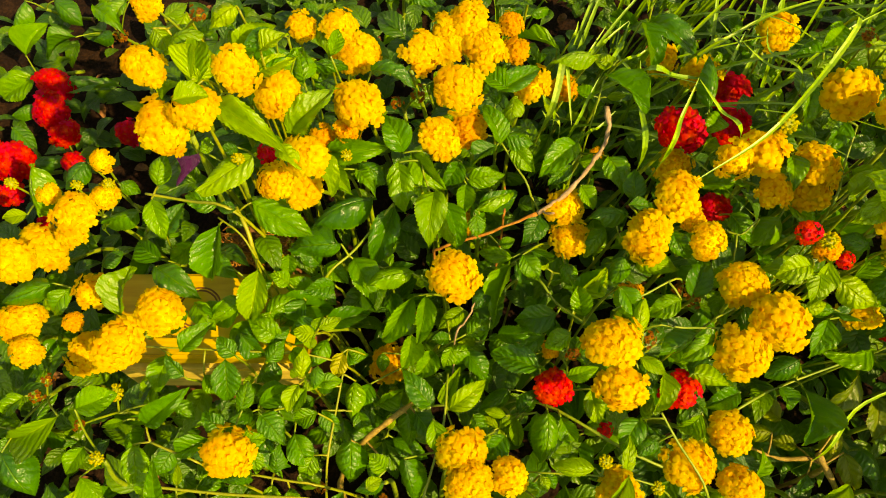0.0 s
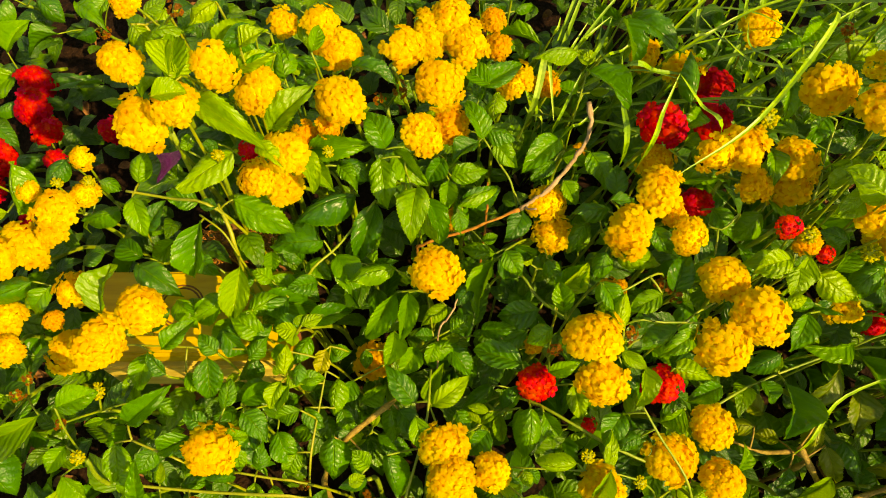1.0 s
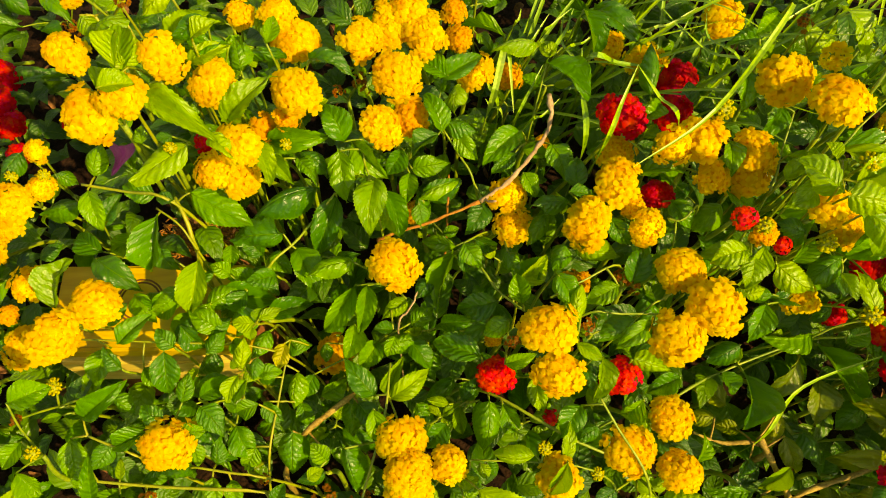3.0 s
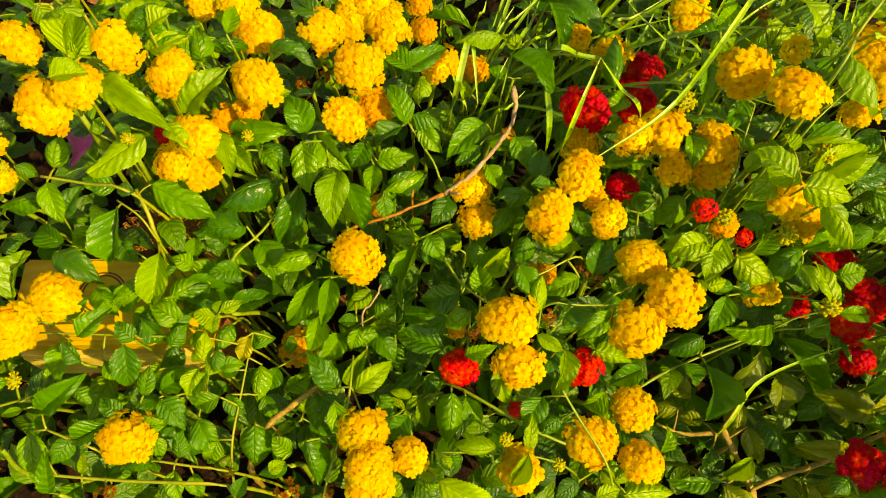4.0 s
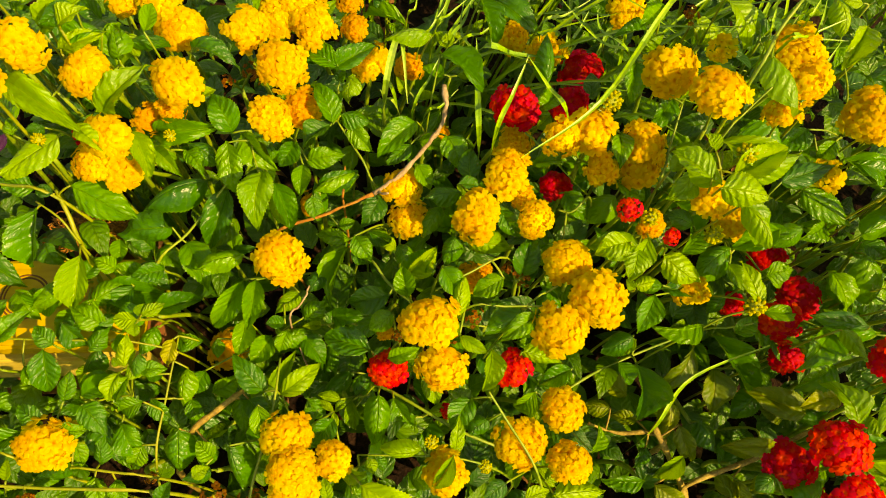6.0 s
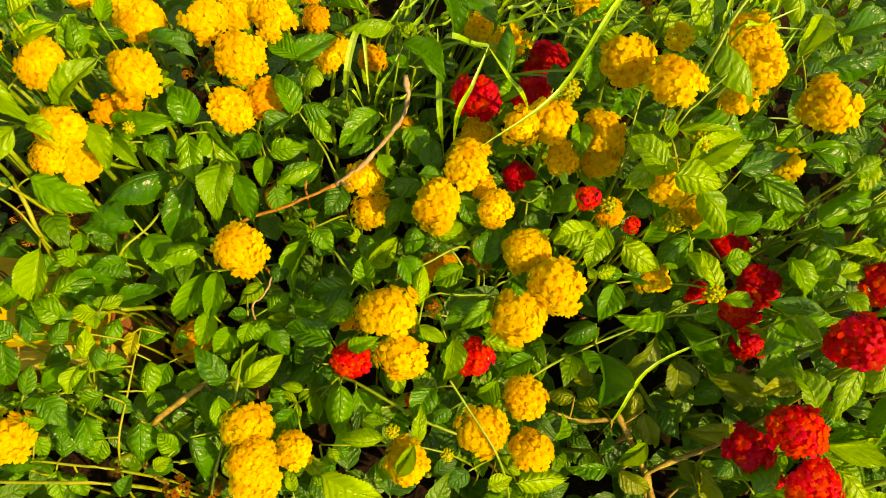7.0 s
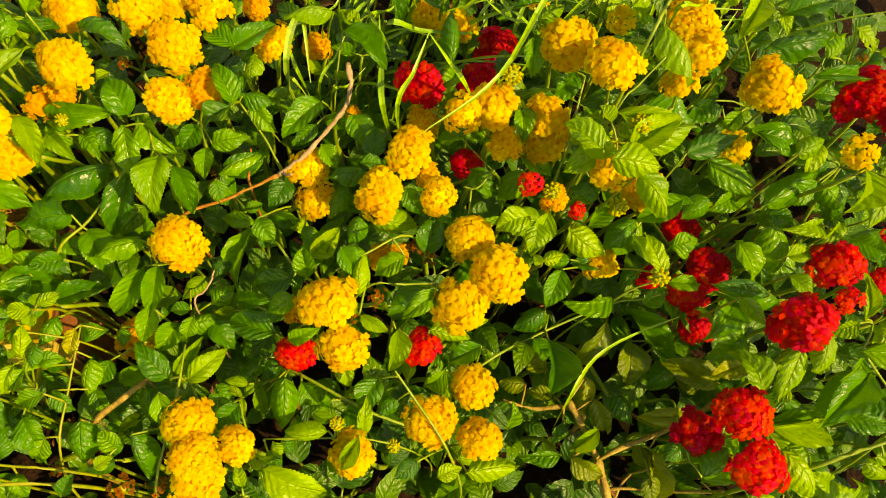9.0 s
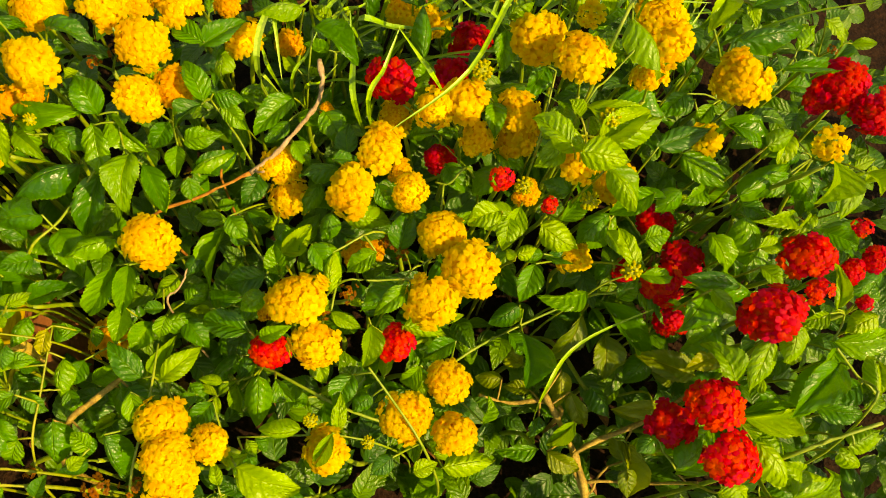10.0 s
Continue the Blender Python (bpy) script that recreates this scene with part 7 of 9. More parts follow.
s = sprig("leafy lantana sprig with glossy green leaves", 0.0008, 'g', (-0.1095,0.1050,-0.0900), (-0.1096,0.1037,0.0402), (-0.1097,0.1023,0.0774))
leaf(s, (-0.1097,0.1023,0.0804), (-0.0912,0.1147,0.0778), 0.0130, 7, 'g')
finish(s)
s = sprig("leafy lantana sprig with glossy green leaves", 0.0008, 'g', (-0.0995,0.1777,-0.0900), (-0.1054,0.1635,0.0414), (-0.1112,0.1493,0.0798))
leaf(s, (-0.1112,0.1493,0.0828), (-0.1296,0.1370,0.0821), 0.0147, 8, 'g')
finish(s)
s = sprig("leafy lantana sprig with glossy green leaves", 0.0010, 'g', (0.0319,0.1201,-0.0900), (0.0369,0.1100,0.0373), (0.0418,0.1000,0.0658))
leaf(s, (0.0456,0.1012,0.0652), (0.0575,0.1152,0.0697), 0.0105, 17, 'g')
leaf(s, (0.0381,0.0987,0.0705), (0.0247,0.1010,0.0736), 0.0069, 1, 'l')
finish(s)
s = sprig("leafy lantana sprig with glossy green leaves", 0.0010, 'g', (0.0439,0.1248,-0.0900), (0.0469,0.1122,0.0395), (0.0499,0.0995,0.0698))
leaf(s, (0.0442,0.0993,0.0646), (0.0460,0.0826,0.0590), 0.0091, 11, 'l')
leaf(s, (0.0557,0.0998,0.0790), (0.0559,0.0720,0.0721), 0.0143, 13, 'g')
finish(s)
s = sprig("lantana shoot with bright lime-green young and sunlit leaves", 0.0008, 'p', (0.0291,0.0684,-0.0900), (0.0338,0.0620,0.0430), (0.0384,0.0557,0.0830))
leaf(s, (0.0384,0.0557,0.0860), (0.0535,0.0532,0.0834), 0.0085, 13, 'l')
finish(s)
s = sprig("lantana shoot with bright lime-green young and sunlit leaves", 0.0008, 'p', (0.0071,0.0855,-0.0900), (0.0115,0.0808,0.0379), (0.0159,0.0761,0.0729))
leaf(s, (0.0159,0.0761,0.0759), (0.0322,0.0861,0.0735), 0.0136, 18, 'l')
finish(s)
s = sprig("lantana shoot with bright lime-green young and sunlit leaves", 0.0008, 'p', (0.0571,0.0664,-0.0900), (0.0557,0.0640,0.0447), (0.0542,0.0615,0.0864))
leaf(s, (0.0542,0.0615,0.0894), (0.0579,0.0526,0.0868), 0.0078, 8, 'l')
finish(s)
s = sprig("leafy lantana sprig with glossy green leaves", 0.0010, 'g', (-0.0577,0.0660,-0.0900), (-0.0482,0.0636,0.0408), (-0.0388,0.0612,0.0722))
leaf(s, (-0.0444,0.0562,0.0748), (-0.0351,0.0615,0.0753), 0.0089, -3, 'l')
leaf(s, (-0.0332,0.0662,0.0736), (-0.0424,0.0750,0.0789), 0.0124, 8, 'g')
finish(s)
s = sprig("lantana shoot with bright lime-green young and sunlit leaves", 0.0008, 'p', (0.2492,0.1927,-0.0900), (0.2468,0.1920,0.0904), (0.2445,0.1912,0.1778))
leaf(s, (0.2420,0.1805,0.1815), (0.2179,0.1943,0.1934), 0.0166, 7, 'l')
leaf(s, (0.2320,0.1887,0.1830), (0.2176,0.1769,0.1735), 0.0104, -10, 'l')
leaf(s, (0.2586,0.1845,0.1784), (0.2844,0.1959,0.1906), 0.0145, -12, 'l')
leaf(s, (0.2419,0.1996,0.1829), (0.2356,0.2077,0.1880), 0.0094, 16, 'l')
leaf(s, (0.2478,0.2026,0.1780), (0.2540,0.1975,0.1756), 0.0070, -3, 'l')
finish(s)
s = sprig("lantana shoot with bright lime-green young and sunlit leaves", 0.0008, 'p', (0.2433,0.1951,-0.0900), (0.2473,0.1828,0.0897), (0.2512,0.1706,0.1765))
leaf(s, (0.2512,0.1706,0.1795), (0.2648,0.1476,0.1748), 0.0111, -4, 'l')
finish(s)
s = sprig("leafy lantana sprig with glossy green leaves", 0.0008, 'g', (0.2708,0.1831,-0.0900), (0.2720,0.1768,0.0578), (0.2732,0.1705,0.1126))
leaf(s, (0.2783,0.1763,0.1140), (0.3060,0.1788,0.1242), 0.0143, -16, 'g')
leaf(s, (0.2729,0.1728,0.1154), (0.2513,0.1574,0.1084), 0.0177, 18, 'g')
leaf(s, (0.2684,0.1624,0.1175), (0.2765,0.1459,0.1143), 0.0112, 5, 'l')
finish(s)
s = sprig("leafy lantana sprig with glossy green leaves", 0.0008, 'g', (0.2934,0.1700,-0.0900), (0.2923,0.1629,0.0570), (0.2911,0.1557,0.1110))
leaf(s, (0.2911,0.1557,0.1140), (0.3071,0.1569,0.1183), 0.0143, 2, 'g')
finish(s)
s = sprig("leafy lantana sprig with glossy green leaves", 0.0008, 'g', (0.2796,0.2437,-0.0900), (0.2810,0.2433,0.0630), (0.2824,0.2428,0.1229))
leaf(s, (0.2824,0.2428,0.1259), (0.3203,0.2276,0.1262), 0.0225, -19, 'g')
finish(s)
s = sprig("leafy lantana sprig with glossy green leaves", 0.0008, 'g', (0.3650,0.2566,-0.0900), (0.3623,0.2421,0.0609), (0.3596,0.2276,0.1189))
leaf(s, (0.3596,0.2276,0.1219), (0.3875,0.2166,0.1154), 0.0230, -14, 'g')
finish(s)
s = sprig("leafy lantana sprig with glossy green leaves", 0.0008, 'g', (0.3448,0.1360,-0.0900), (0.3391,0.1261,0.0670), (0.3334,0.1161,0.1310))
leaf(s, (0.3334,0.1161,0.1340), (0.3023,0.1223,0.1372), 0.0126, -8, 'g')
finish(s)
s = sprig("lantana shoot with bright lime-green young and sunlit leaves", 0.0008, 'p', (0.3093,0.1249,-0.0900), (0.3110,0.1194,0.0694), (0.3127,0.1140,0.1358))
leaf(s, (0.3127,0.1140,0.1388), (0.3252,0.0971,0.1374), 0.0101, 16, 'l')
finish(s)
s = sprig("lantana shoot with bright lime-green young and sunlit leaves", 0.0008, 'p', (0.3505,0.1466,-0.0900), (0.3482,0.1365,0.0679), (0.3459,0.1264,0.1328))
leaf(s, (0.3459,0.1264,0.1358), (0.3566,0.1124,0.1359), 0.0107, 0, 'l')
finish(s)
s = sprig("lantana shoot with bright lime-green young and sunlit leaves", 0.0008, 'p', (0.3673,0.1033,-0.0900), (0.3720,0.0998,0.0570), (0.3766,0.0963,0.1109))
leaf(s, (0.3766,0.0963,0.1139), (0.3668,0.0759,0.1040), 0.0158, 0, 'l')
finish(s)
s = sprig("leafy lantana sprig with glossy green leaves", 0.0008, 'g', (0.3258,0.1417,-0.0900), (0.3275,0.1341,0.0535), (0.3291,0.1264,0.1040))
leaf(s, (0.3291,0.1264,0.1070), (0.3060,0.1010,0.1000), 0.0213, -8, 'g')
finish(s)
s = sprig("leafy lantana sprig with glossy green leaves", 0.0010, 'g', (0.3867,0.1739,-0.0900), (0.3769,0.1695,0.0490), (0.3672,0.1651,0.0872))
leaf(s, (0.3802,0.1679,0.0861), (0.3756,0.1377,0.0709), 0.0204, 17, 'g')
leaf(s, (0.3541,0.1624,0.0923), (0.3620,0.1391,0.0815), 0.0173, -13, 'g')
finish(s)
s = sprig("lantana shoot with bright lime-green young and sunlit leaves", 0.0010, 'p', (0.3464,0.2801,-0.0900), (0.3471,0.2747,0.1051), (0.3478,0.2693,0.1890))
leaf(s, (0.3426,0.2770,0.1909), (0.3277,0.2536,0.1843), 0.0149, 4, 'l')
leaf(s, (0.3503,0.2623,0.1919), (0.3804,0.2657,0.2008), 0.0170, -7, 'g')
leaf(s, (0.3505,0.2685,0.1903), (0.3554,0.2546,0.1837), 0.0097, 1, 'l')
finish(s)
s = sprig("lantana shoot with bright lime-green young and sunlit leaves", 0.0008, 'p', (0.2620,0.3179,-0.0900), (0.2583,0.3104,0.0835), (0.2546,0.3029,0.1640))
leaf(s, (0.2546,0.3029,0.1670), (0.2749,0.2937,0.1583), 0.0185, -9, 'l')
finish(s)
s = sprig("leafy lantana sprig with glossy green leaves", 0.0008, 'g', (0.3647,0.2646,-0.0900), (0.3703,0.2522,0.0823), (0.3760,0.2399,0.1616))
leaf(s, (0.3760,0.2399,0.1646), (0.4174,0.2461,0.1490), 0.0115, 1, 'g')
finish(s)
s = sprig("lantana shoot with bright lime-green young and sunlit leaves", 0.0008, 'p', (0.3521,0.2046,-0.0900), (0.3530,0.1968,0.0805), (0.3538,0.1890,0.1581))
leaf(s, (0.3538,0.1890,0.1611), (0.3757,0.1991,0.1592), 0.0129, 3, 'l')
finish(s)
s = sprig("leafy lantana sprig with glossy green leaves", 0.0008, 'g', (0.0907,0.1706,-0.0900), (0.0941,0.1642,0.0668), (0.0974,0.1578,0.1305))
leaf(s, (0.0974,0.1578,0.1335), (0.1100,0.1418,0.1213), 0.0150, -4, 'g')
finish(s)
s = sprig("leafy lantana sprig with glossy green leaves", 0.0008, 'g', (0.2160,0.1550,-0.0900), (0.2174,0.1434,0.0389), (0.2187,0.1318,0.0748))
leaf(s, (0.2187,0.1318,0.0778), (0.1986,0.1235,0.0696), 0.0150, 13, 'g')
finish(s)
s = sprig("lantana shoot with bright lime-green young and sunlit leaves", 0.0008, 'p', (0.2040,0.1693,-0.0900), (0.2087,0.1610,0.0536), (0.2135,0.1528,0.1041))
leaf(s, (0.2135,0.1528,0.1071), (0.2298,0.1575,0.1029), 0.0102, -2, 'l')
finish(s)
s = sprig("lantana shoot with bright lime-green young and sunlit leaves", 0.0008, 'p', (0.2051,0.1716,-0.0900), (0.2089,0.1611,0.0544), (0.2128,0.1507,0.1059))
leaf(s, (0.2128,0.1507,0.1089), (0.2079,0.1558,0.1111), 0.0068, -14, 'l')
finish(s)
s = sprig("lantana shoot with bright lime-green young and sunlit leaves", 0.0010, 'p', (0.3096,0.0526,-0.0900), (0.3193,0.0494,0.0559), (0.3291,0.0461,0.0996))
leaf(s, (0.3297,0.0487,0.1010), (0.3710,0.0523,0.0912), 0.0162, 17, 'l')
leaf(s, (0.3287,0.0467,0.1019), (0.3398,0.0332,0.0886), 0.0126, -1, 'l')
leaf(s, (0.3325,0.0361,0.1035), (0.3495,0.0097,0.0965), 0.0189, -15, 'l')
leaf(s, (0.3253,0.0531,0.0998), (0.3159,0.0468,0.0960), 0.0105, 2, 'g')
finish(s)
s = sprig("lantana shoot with bright lime-green young and sunlit leaves", 0.0008, 'p', (0.3458,0.0117,-0.0900), (0.3513,0.0075,0.0416), (0.3569,0.0034,0.0802))
leaf(s, (0.3569,0.0034,0.0832), (0.4008,0.0136,0.0679), 0.0223, -13, 'l')
finish(s)
s = sprig("lantana shoot with bright lime-green young and sunlit leaves", 0.0008, 'p', (0.3091,0.0299,-0.0900), (0.3109,0.0204,0.0437), (0.3128,0.0108,0.0844))
leaf(s, (0.3128,0.0108,0.0874), (0.3282,0.0032,0.0889), 0.0155, -14, 'l')
finish(s)
s = sprig("lantana shoot with bright lime-green young and sunlit leaves", 0.0008, 'p', (0.3592,0.0316,-0.0900), (0.3646,0.0247,0.0405), (0.3700,0.0178,0.0780))
leaf(s, (0.3700,0.0178,0.0810), (0.3509,0.0246,0.0917), 0.0113, -11, 'l')
finish(s)
s = sprig("leafy lantana sprig with glossy green leaves", 0.0010, 'g', (0.3042,0.0441,-0.0900), (0.2963,0.0397,0.0473), (0.2884,0.0352,0.0840))
leaf(s, (0.2918,0.0250,0.0863), (0.3150,0.0402,0.0816), 0.0174, 7, 'g')
leaf(s, (0.2850,0.0453,0.0856), (0.2720,0.0364,0.0887), 0.0125, 18, 'g')
finish(s)
s = sprig("leafy lantana sprig with glossy green leaves", 0.0008, 'g', (0.2792,0.0574,-0.0900), (0.2827,0.0531,0.0169), (0.2862,0.0489,0.0309))
leaf(s, (0.2862,0.0489,0.0339), (0.2875,0.0349,0.0259), 0.0085, -17, 'o')
finish(s)
s = sprig("leafy lantana sprig with glossy green leaves", 0.0008, 'g', (0.2819,0.0619,-0.0900), (0.2822,0.0475,0.0167), (0.2825,0.0331,0.0304))
leaf(s, (0.2825,0.0331,0.0334), (0.2844,0.0133,0.0199), 0.0138, 7, 'o')
finish(s)
s = sprig("leafy lantana sprig with glossy green leaves", 0.0008, 'g', (0.3082,0.0977,-0.0900), (0.3085,0.0833,0.0169), (0.3087,0.0690,0.0307))
leaf(s, (0.3087,0.0690,0.0337), (0.2817,0.0680,0.0306), 0.0134, 0, 'o')
finish(s)
s = sprig("leafy lantana sprig with glossy green leaves", 0.0008, 'g', (0.3952,0.0941,-0.0900), (0.3992,0.0803,0.0333), (0.4032,0.0664,0.0636))
leaf(s, (0.4032,0.0664,0.0666), (0.4273,0.0664,0.0744), 0.0185, -19, 'g')
finish(s)
s = sprig("leafy lantana sprig with glossy green leaves", 0.0008, 'g', (0.4144,0.0899,-0.0900), (0.4161,0.0870,0.0335), (0.4177,0.0842,0.0640))
leaf(s, (0.4177,0.0842,0.0670), (0.3873,0.0513,0.0556), 0.0230, 11, 'g')
finish(s)
s = sprig("lantana shoot with bright lime-green young and sunlit leaves", 0.0008, 'p', (0.4191,0.0578,-0.0900), (0.4161,0.0441,0.0319), (0.4131,0.0304,0.0609))
leaf(s, (0.4131,0.0304,0.0639), (0.4394,0.0363,0.0647), 0.0162, -18, 'l')
finish(s)
s = sprig("lantana shoot with bright lime-green young and sunlit leaves", 0.0008, 'p', (0.4210,0.0607,-0.0900), (0.4269,0.0567,0.0312), (0.4328,0.0527,0.0594))
leaf(s, (0.4328,0.0527,0.0624), (0.4510,0.0606,0.0589), 0.0125, 10, 'l')
finish(s)
s = sprig("lantana shoot with bright lime-green young and sunlit leaves", 0.0008, 'p', (0.4086,0.0383,-0.0900), (0.4053,0.0331,0.0342), (0.4021,0.0280,0.0654))
leaf(s, (0.4021,0.0280,0.0684), (0.4221,0.0177,0.0551), 0.0120, -5, 'l')
finish(s)
s = sprig("lantana shoot with bright lime-green young and sunlit leaves", 0.0008, 'p', (0.3707,0.2055,-0.0900), (0.3738,0.2053,0.0585), (0.3769,0.2052,0.1139))
leaf(s, (0.3769,0.2052,0.1169), (0.4066,0.2259,0.1135), 0.0117, 14, 'l')
finish(s)
s = sprig("leafy lantana sprig with glossy green leaves", 0.0008, 'g', (0.3423,0.1973,-0.0900), (0.3478,0.1880,0.0582), (0.3533,0.1787,0.1133))
leaf(s, (0.3533,0.1787,0.1163), (0.4014,0.2032,0.1109), 0.0173, -6, 'g')
finish(s)
s = sprig("lantana shoot with bright lime-green young and sunlit leaves", 0.0008, 'p', (0.4146,0.1968,-0.0900), (0.4088,0.1818,0.0527), (0.4030,0.1668,0.1023))
leaf(s, (0.4068,0.1613,0.1037), (0.4499,0.1476,0.0812), 0.0231, -7, 'g')
leaf(s, (0.3939,0.1694,0.1065), (0.3625,0.1623,0.1172), 0.0118, -18, 'l')
leaf(s, (0.4082,0.1697,0.1058), (0.3893,0.1551,0.1059), 0.0104, -3, 'l')
finish(s)
s = sprig("leafy lantana sprig with glossy green leaves", 0.0008, 'g', (0.4064,0.2044,-0.0900), (0.4063,0.2041,0.0517), (0.4063,0.2037,0.1005))
leaf(s, (0.4063,0.2037,0.1035), (0.4195,0.1793,0.0911), 0.0172, -14, 'g')
finish(s)
s = sprig("lantana shoot with bright lime-green young and sunlit leaves", 0.0008, 'p', (0.3592,0.1714,-0.0900), (0.3614,0.1596,0.0544), (0.3635,0.1478,0.1059))
leaf(s, (0.3635,0.1478,0.1089), (0.3837,0.1505,0.1085), 0.0128, -10, 'l')
finish(s)
s = sprig("lantana shoot with bright lime-green young and sunlit leaves", 0.0008, 'p', (0.4698,0.2173,-0.0900), (0.4658,0.2077,0.0457), (0.4618,0.1981,0.0883))
leaf(s, (0.4618,0.1981,0.0913), (0.4767,0.2072,0.0923), 0.0114, -14, 'l')
finish(s)
s = sprig("lantana shoot with bright lime-green young and sunlit leaves", 0.0008, 'p', (0.4284,0.1915,-0.0900), (0.4317,0.1836,0.0485), (0.4349,0.1757,0.0939))
leaf(s, (0.4349,0.1757,0.0969), (0.4647,0.2055,0.0932), 0.0109, 11, 'l')
finish(s)
s = sprig("leafy lantana sprig with glossy green leaves", 0.0008, 'g', (0.3491,0.1833,-0.0900), (0.3493,0.1739,0.0459), (0.3496,0.1645,0.0889))
leaf(s, (0.3496,0.1645,0.0919), (0.3583,0.1469,0.0816), 0.0154, 13, 'g')
finish(s)
s = sprig("leafy lantana sprig with glossy green leaves", 0.0008, 'g', (0.3544,0.2068,-0.0900), (0.3573,0.1926,0.0467), (0.3601,0.1784,0.0904))
leaf(s, (0.3601,0.1784,0.0934), (0.3811,0.1852,0.0937), 0.0157, 14, 'g')
finish(s)
s = sprig("lantana shoot with bright lime-green young and sunlit leaves", 0.0008, 'p', (0.4637,0.1138,-0.0900), (0.4589,0.1113,0.0371), (0.4542,0.1089,0.0712))
leaf(s, (0.4542,0.1089,0.0742), (0.4348,0.1013,0.0660), 0.0187, 19, 'l')
finish(s)
s = sprig("leafy lantana sprig with glossy green leaves", 0.0008, 'g', (0.4608,0.1656,-0.0900), (0.4633,0.1525,0.0374), (0.4658,0.1394,0.0719))
leaf(s, (0.4658,0.1394,0.0749), (0.4358,0.1249,0.0765), 0.0174, -8, 'g')
finish(s)
s = sprig("leafy lantana sprig with glossy green leaves", 0.0008, 'g', (0.4096,0.1162,-0.0900), (0.4122,0.1021,0.0394), (0.4149,0.0879,0.0757))
leaf(s, (0.4149,0.0879,0.0787), (0.3970,0.0753,0.0767), 0.0177, -6, 'g')
finish(s)
s = sprig("lantana shoot with bright lime-green young and sunlit leaves", 0.0008, 'p', (0.4464,0.1010,-0.0900), (0.4462,0.0905,0.0358), (0.4460,0.0801,0.0687))
leaf(s, (0.4460,0.0801,0.0717), (0.4437,0.0595,0.0669), 0.0126, 14, 'l')
finish(s)
s = sprig("leafy lantana sprig with glossy green leaves", 0.0008, 'g', (-0.0931,0.1492,-0.0900), (-0.0955,0.1460,0.0420), (-0.0980,0.1428,0.0809))
leaf(s, (-0.0980,0.1428,0.0839), (-0.1176,0.1520,0.0930), 0.0156, 0, 'g')
finish(s)
s = sprig("leafy lantana sprig with glossy green leaves", 0.0008, 'g', (-0.1149,0.1639,-0.0900), (-0.1123,0.1601,0.0436), (-0.1097,0.1563,0.0842))
leaf(s, (-0.1097,0.1563,0.0872), (-0.0893,0.1685,0.0863), 0.0157, 10, 'g')
finish(s)
s = sprig("leafy lantana sprig with glossy green leaves", 0.0008, 'g', (-0.0734,0.1771,-0.0900), (-0.0756,0.1667,0.0436), (-0.0778,0.1563,0.0842))
leaf(s, (-0.0778,0.1563,0.0872), (-0.0912,0.1399,0.0818), 0.0141, 17, 'g')
finish(s)
s = sprig("leafy lantana sprig with glossy green leaves", 0.0008, 'g', (-0.1152,0.1545,-0.0900), (-0.1108,0.1412,0.0431), (-0.1064,0.1279,0.0832))
leaf(s, (-0.1064,0.1279,0.0862), (-0.0960,0.1387,0.0921), 0.0119, 1, 'g')
finish(s)
s = sprig("leafy lantana sprig with glossy green leaves", 0.0008, 'g', (-0.0821,0.1813,-0.0900), (-0.0812,0.1777,0.0398), (-0.0802,0.1741,0.0767))
leaf(s, (-0.0802,0.1741,0.0797), (-0.1005,0.1786,0.0875), 0.0145, 11, 'g')
finish(s)
s = sprig("leafy lantana sprig with glossy green leaves", 0.0008, 'g', (-0.0728,0.1739,-0.0900), (-0.0720,0.1592,0.0394), (-0.0712,0.1445,0.0758))
leaf(s, (-0.0712,0.1445,0.0788), (-0.0815,0.1273,0.0763), 0.0135, 13, 'g')
finish(s)
s = sprig("leafy lantana sprig with glossy green leaves", 0.0008, 'g', (-0.1184,0.1932,-0.0900), (-0.1191,0.1839,0.0394), (-0.1198,0.1745,0.0758))
leaf(s, (-0.1198,0.1745,0.0788), (-0.1107,0.1903,0.0784), 0.0126, 7, 'g')
finish(s)
s = sprig("lantana shoot with bright lime-green young and sunlit leaves", 0.0008, 'p', (0.2446,0.2520,-0.0900), (0.2395,0.2375,0.0751), (0.2345,0.2231,0.1471))
leaf(s, (0.2345,0.2231,0.1501), (0.2537,0.2153,0.1442), 0.0149, 13, 'l')
finish(s)
s = sprig("lantana shoot with bright lime-green young and sunlit leaves", 0.0008, 'p', (0.2333,0.2170,-0.0900), (0.2301,0.2108,0.0767), (0.2270,0.2045,0.1505))
leaf(s, (0.2270,0.2045,0.1535), (0.2466,0.2190,0.1568), 0.0108, 8, 'l')
finish(s)
s = sprig("lantana shoot with bright lime-green young and sunlit leaves", 0.0008, 'p', (0.2019,0.1889,-0.0900), (0.2009,0.1754,0.0759), (0.1998,0.1619,0.1488))
leaf(s, (0.1998,0.1619,0.1518), (0.1804,0.1576,0.1465), 0.0149, 3, 'l')
finish(s)
s = sprig("lantana shoot with bright lime-green young and sunlit leaves", 0.0008, 'p', (0.2099,0.1762,-0.0900), (0.2065,0.1675,0.0756), (0.2030,0.1588,0.1483))
leaf(s, (0.2030,0.1588,0.1513), (0.1982,0.1415,0.1458), 0.0136, 10, 'l')
finish(s)
s = sprig("lantana shoot with bright lime-green young and sunlit leaves", 0.0008, 'p', (-0.1388,0.2892,-0.0900), (-0.1369,0.2836,0.1006), (-0.1351,0.2781,0.1982))
leaf(s, (-0.1351,0.2781,0.2012), (-0.1432,0.2648,0.1938), 0.0134, 6, 'l')
finish(s)
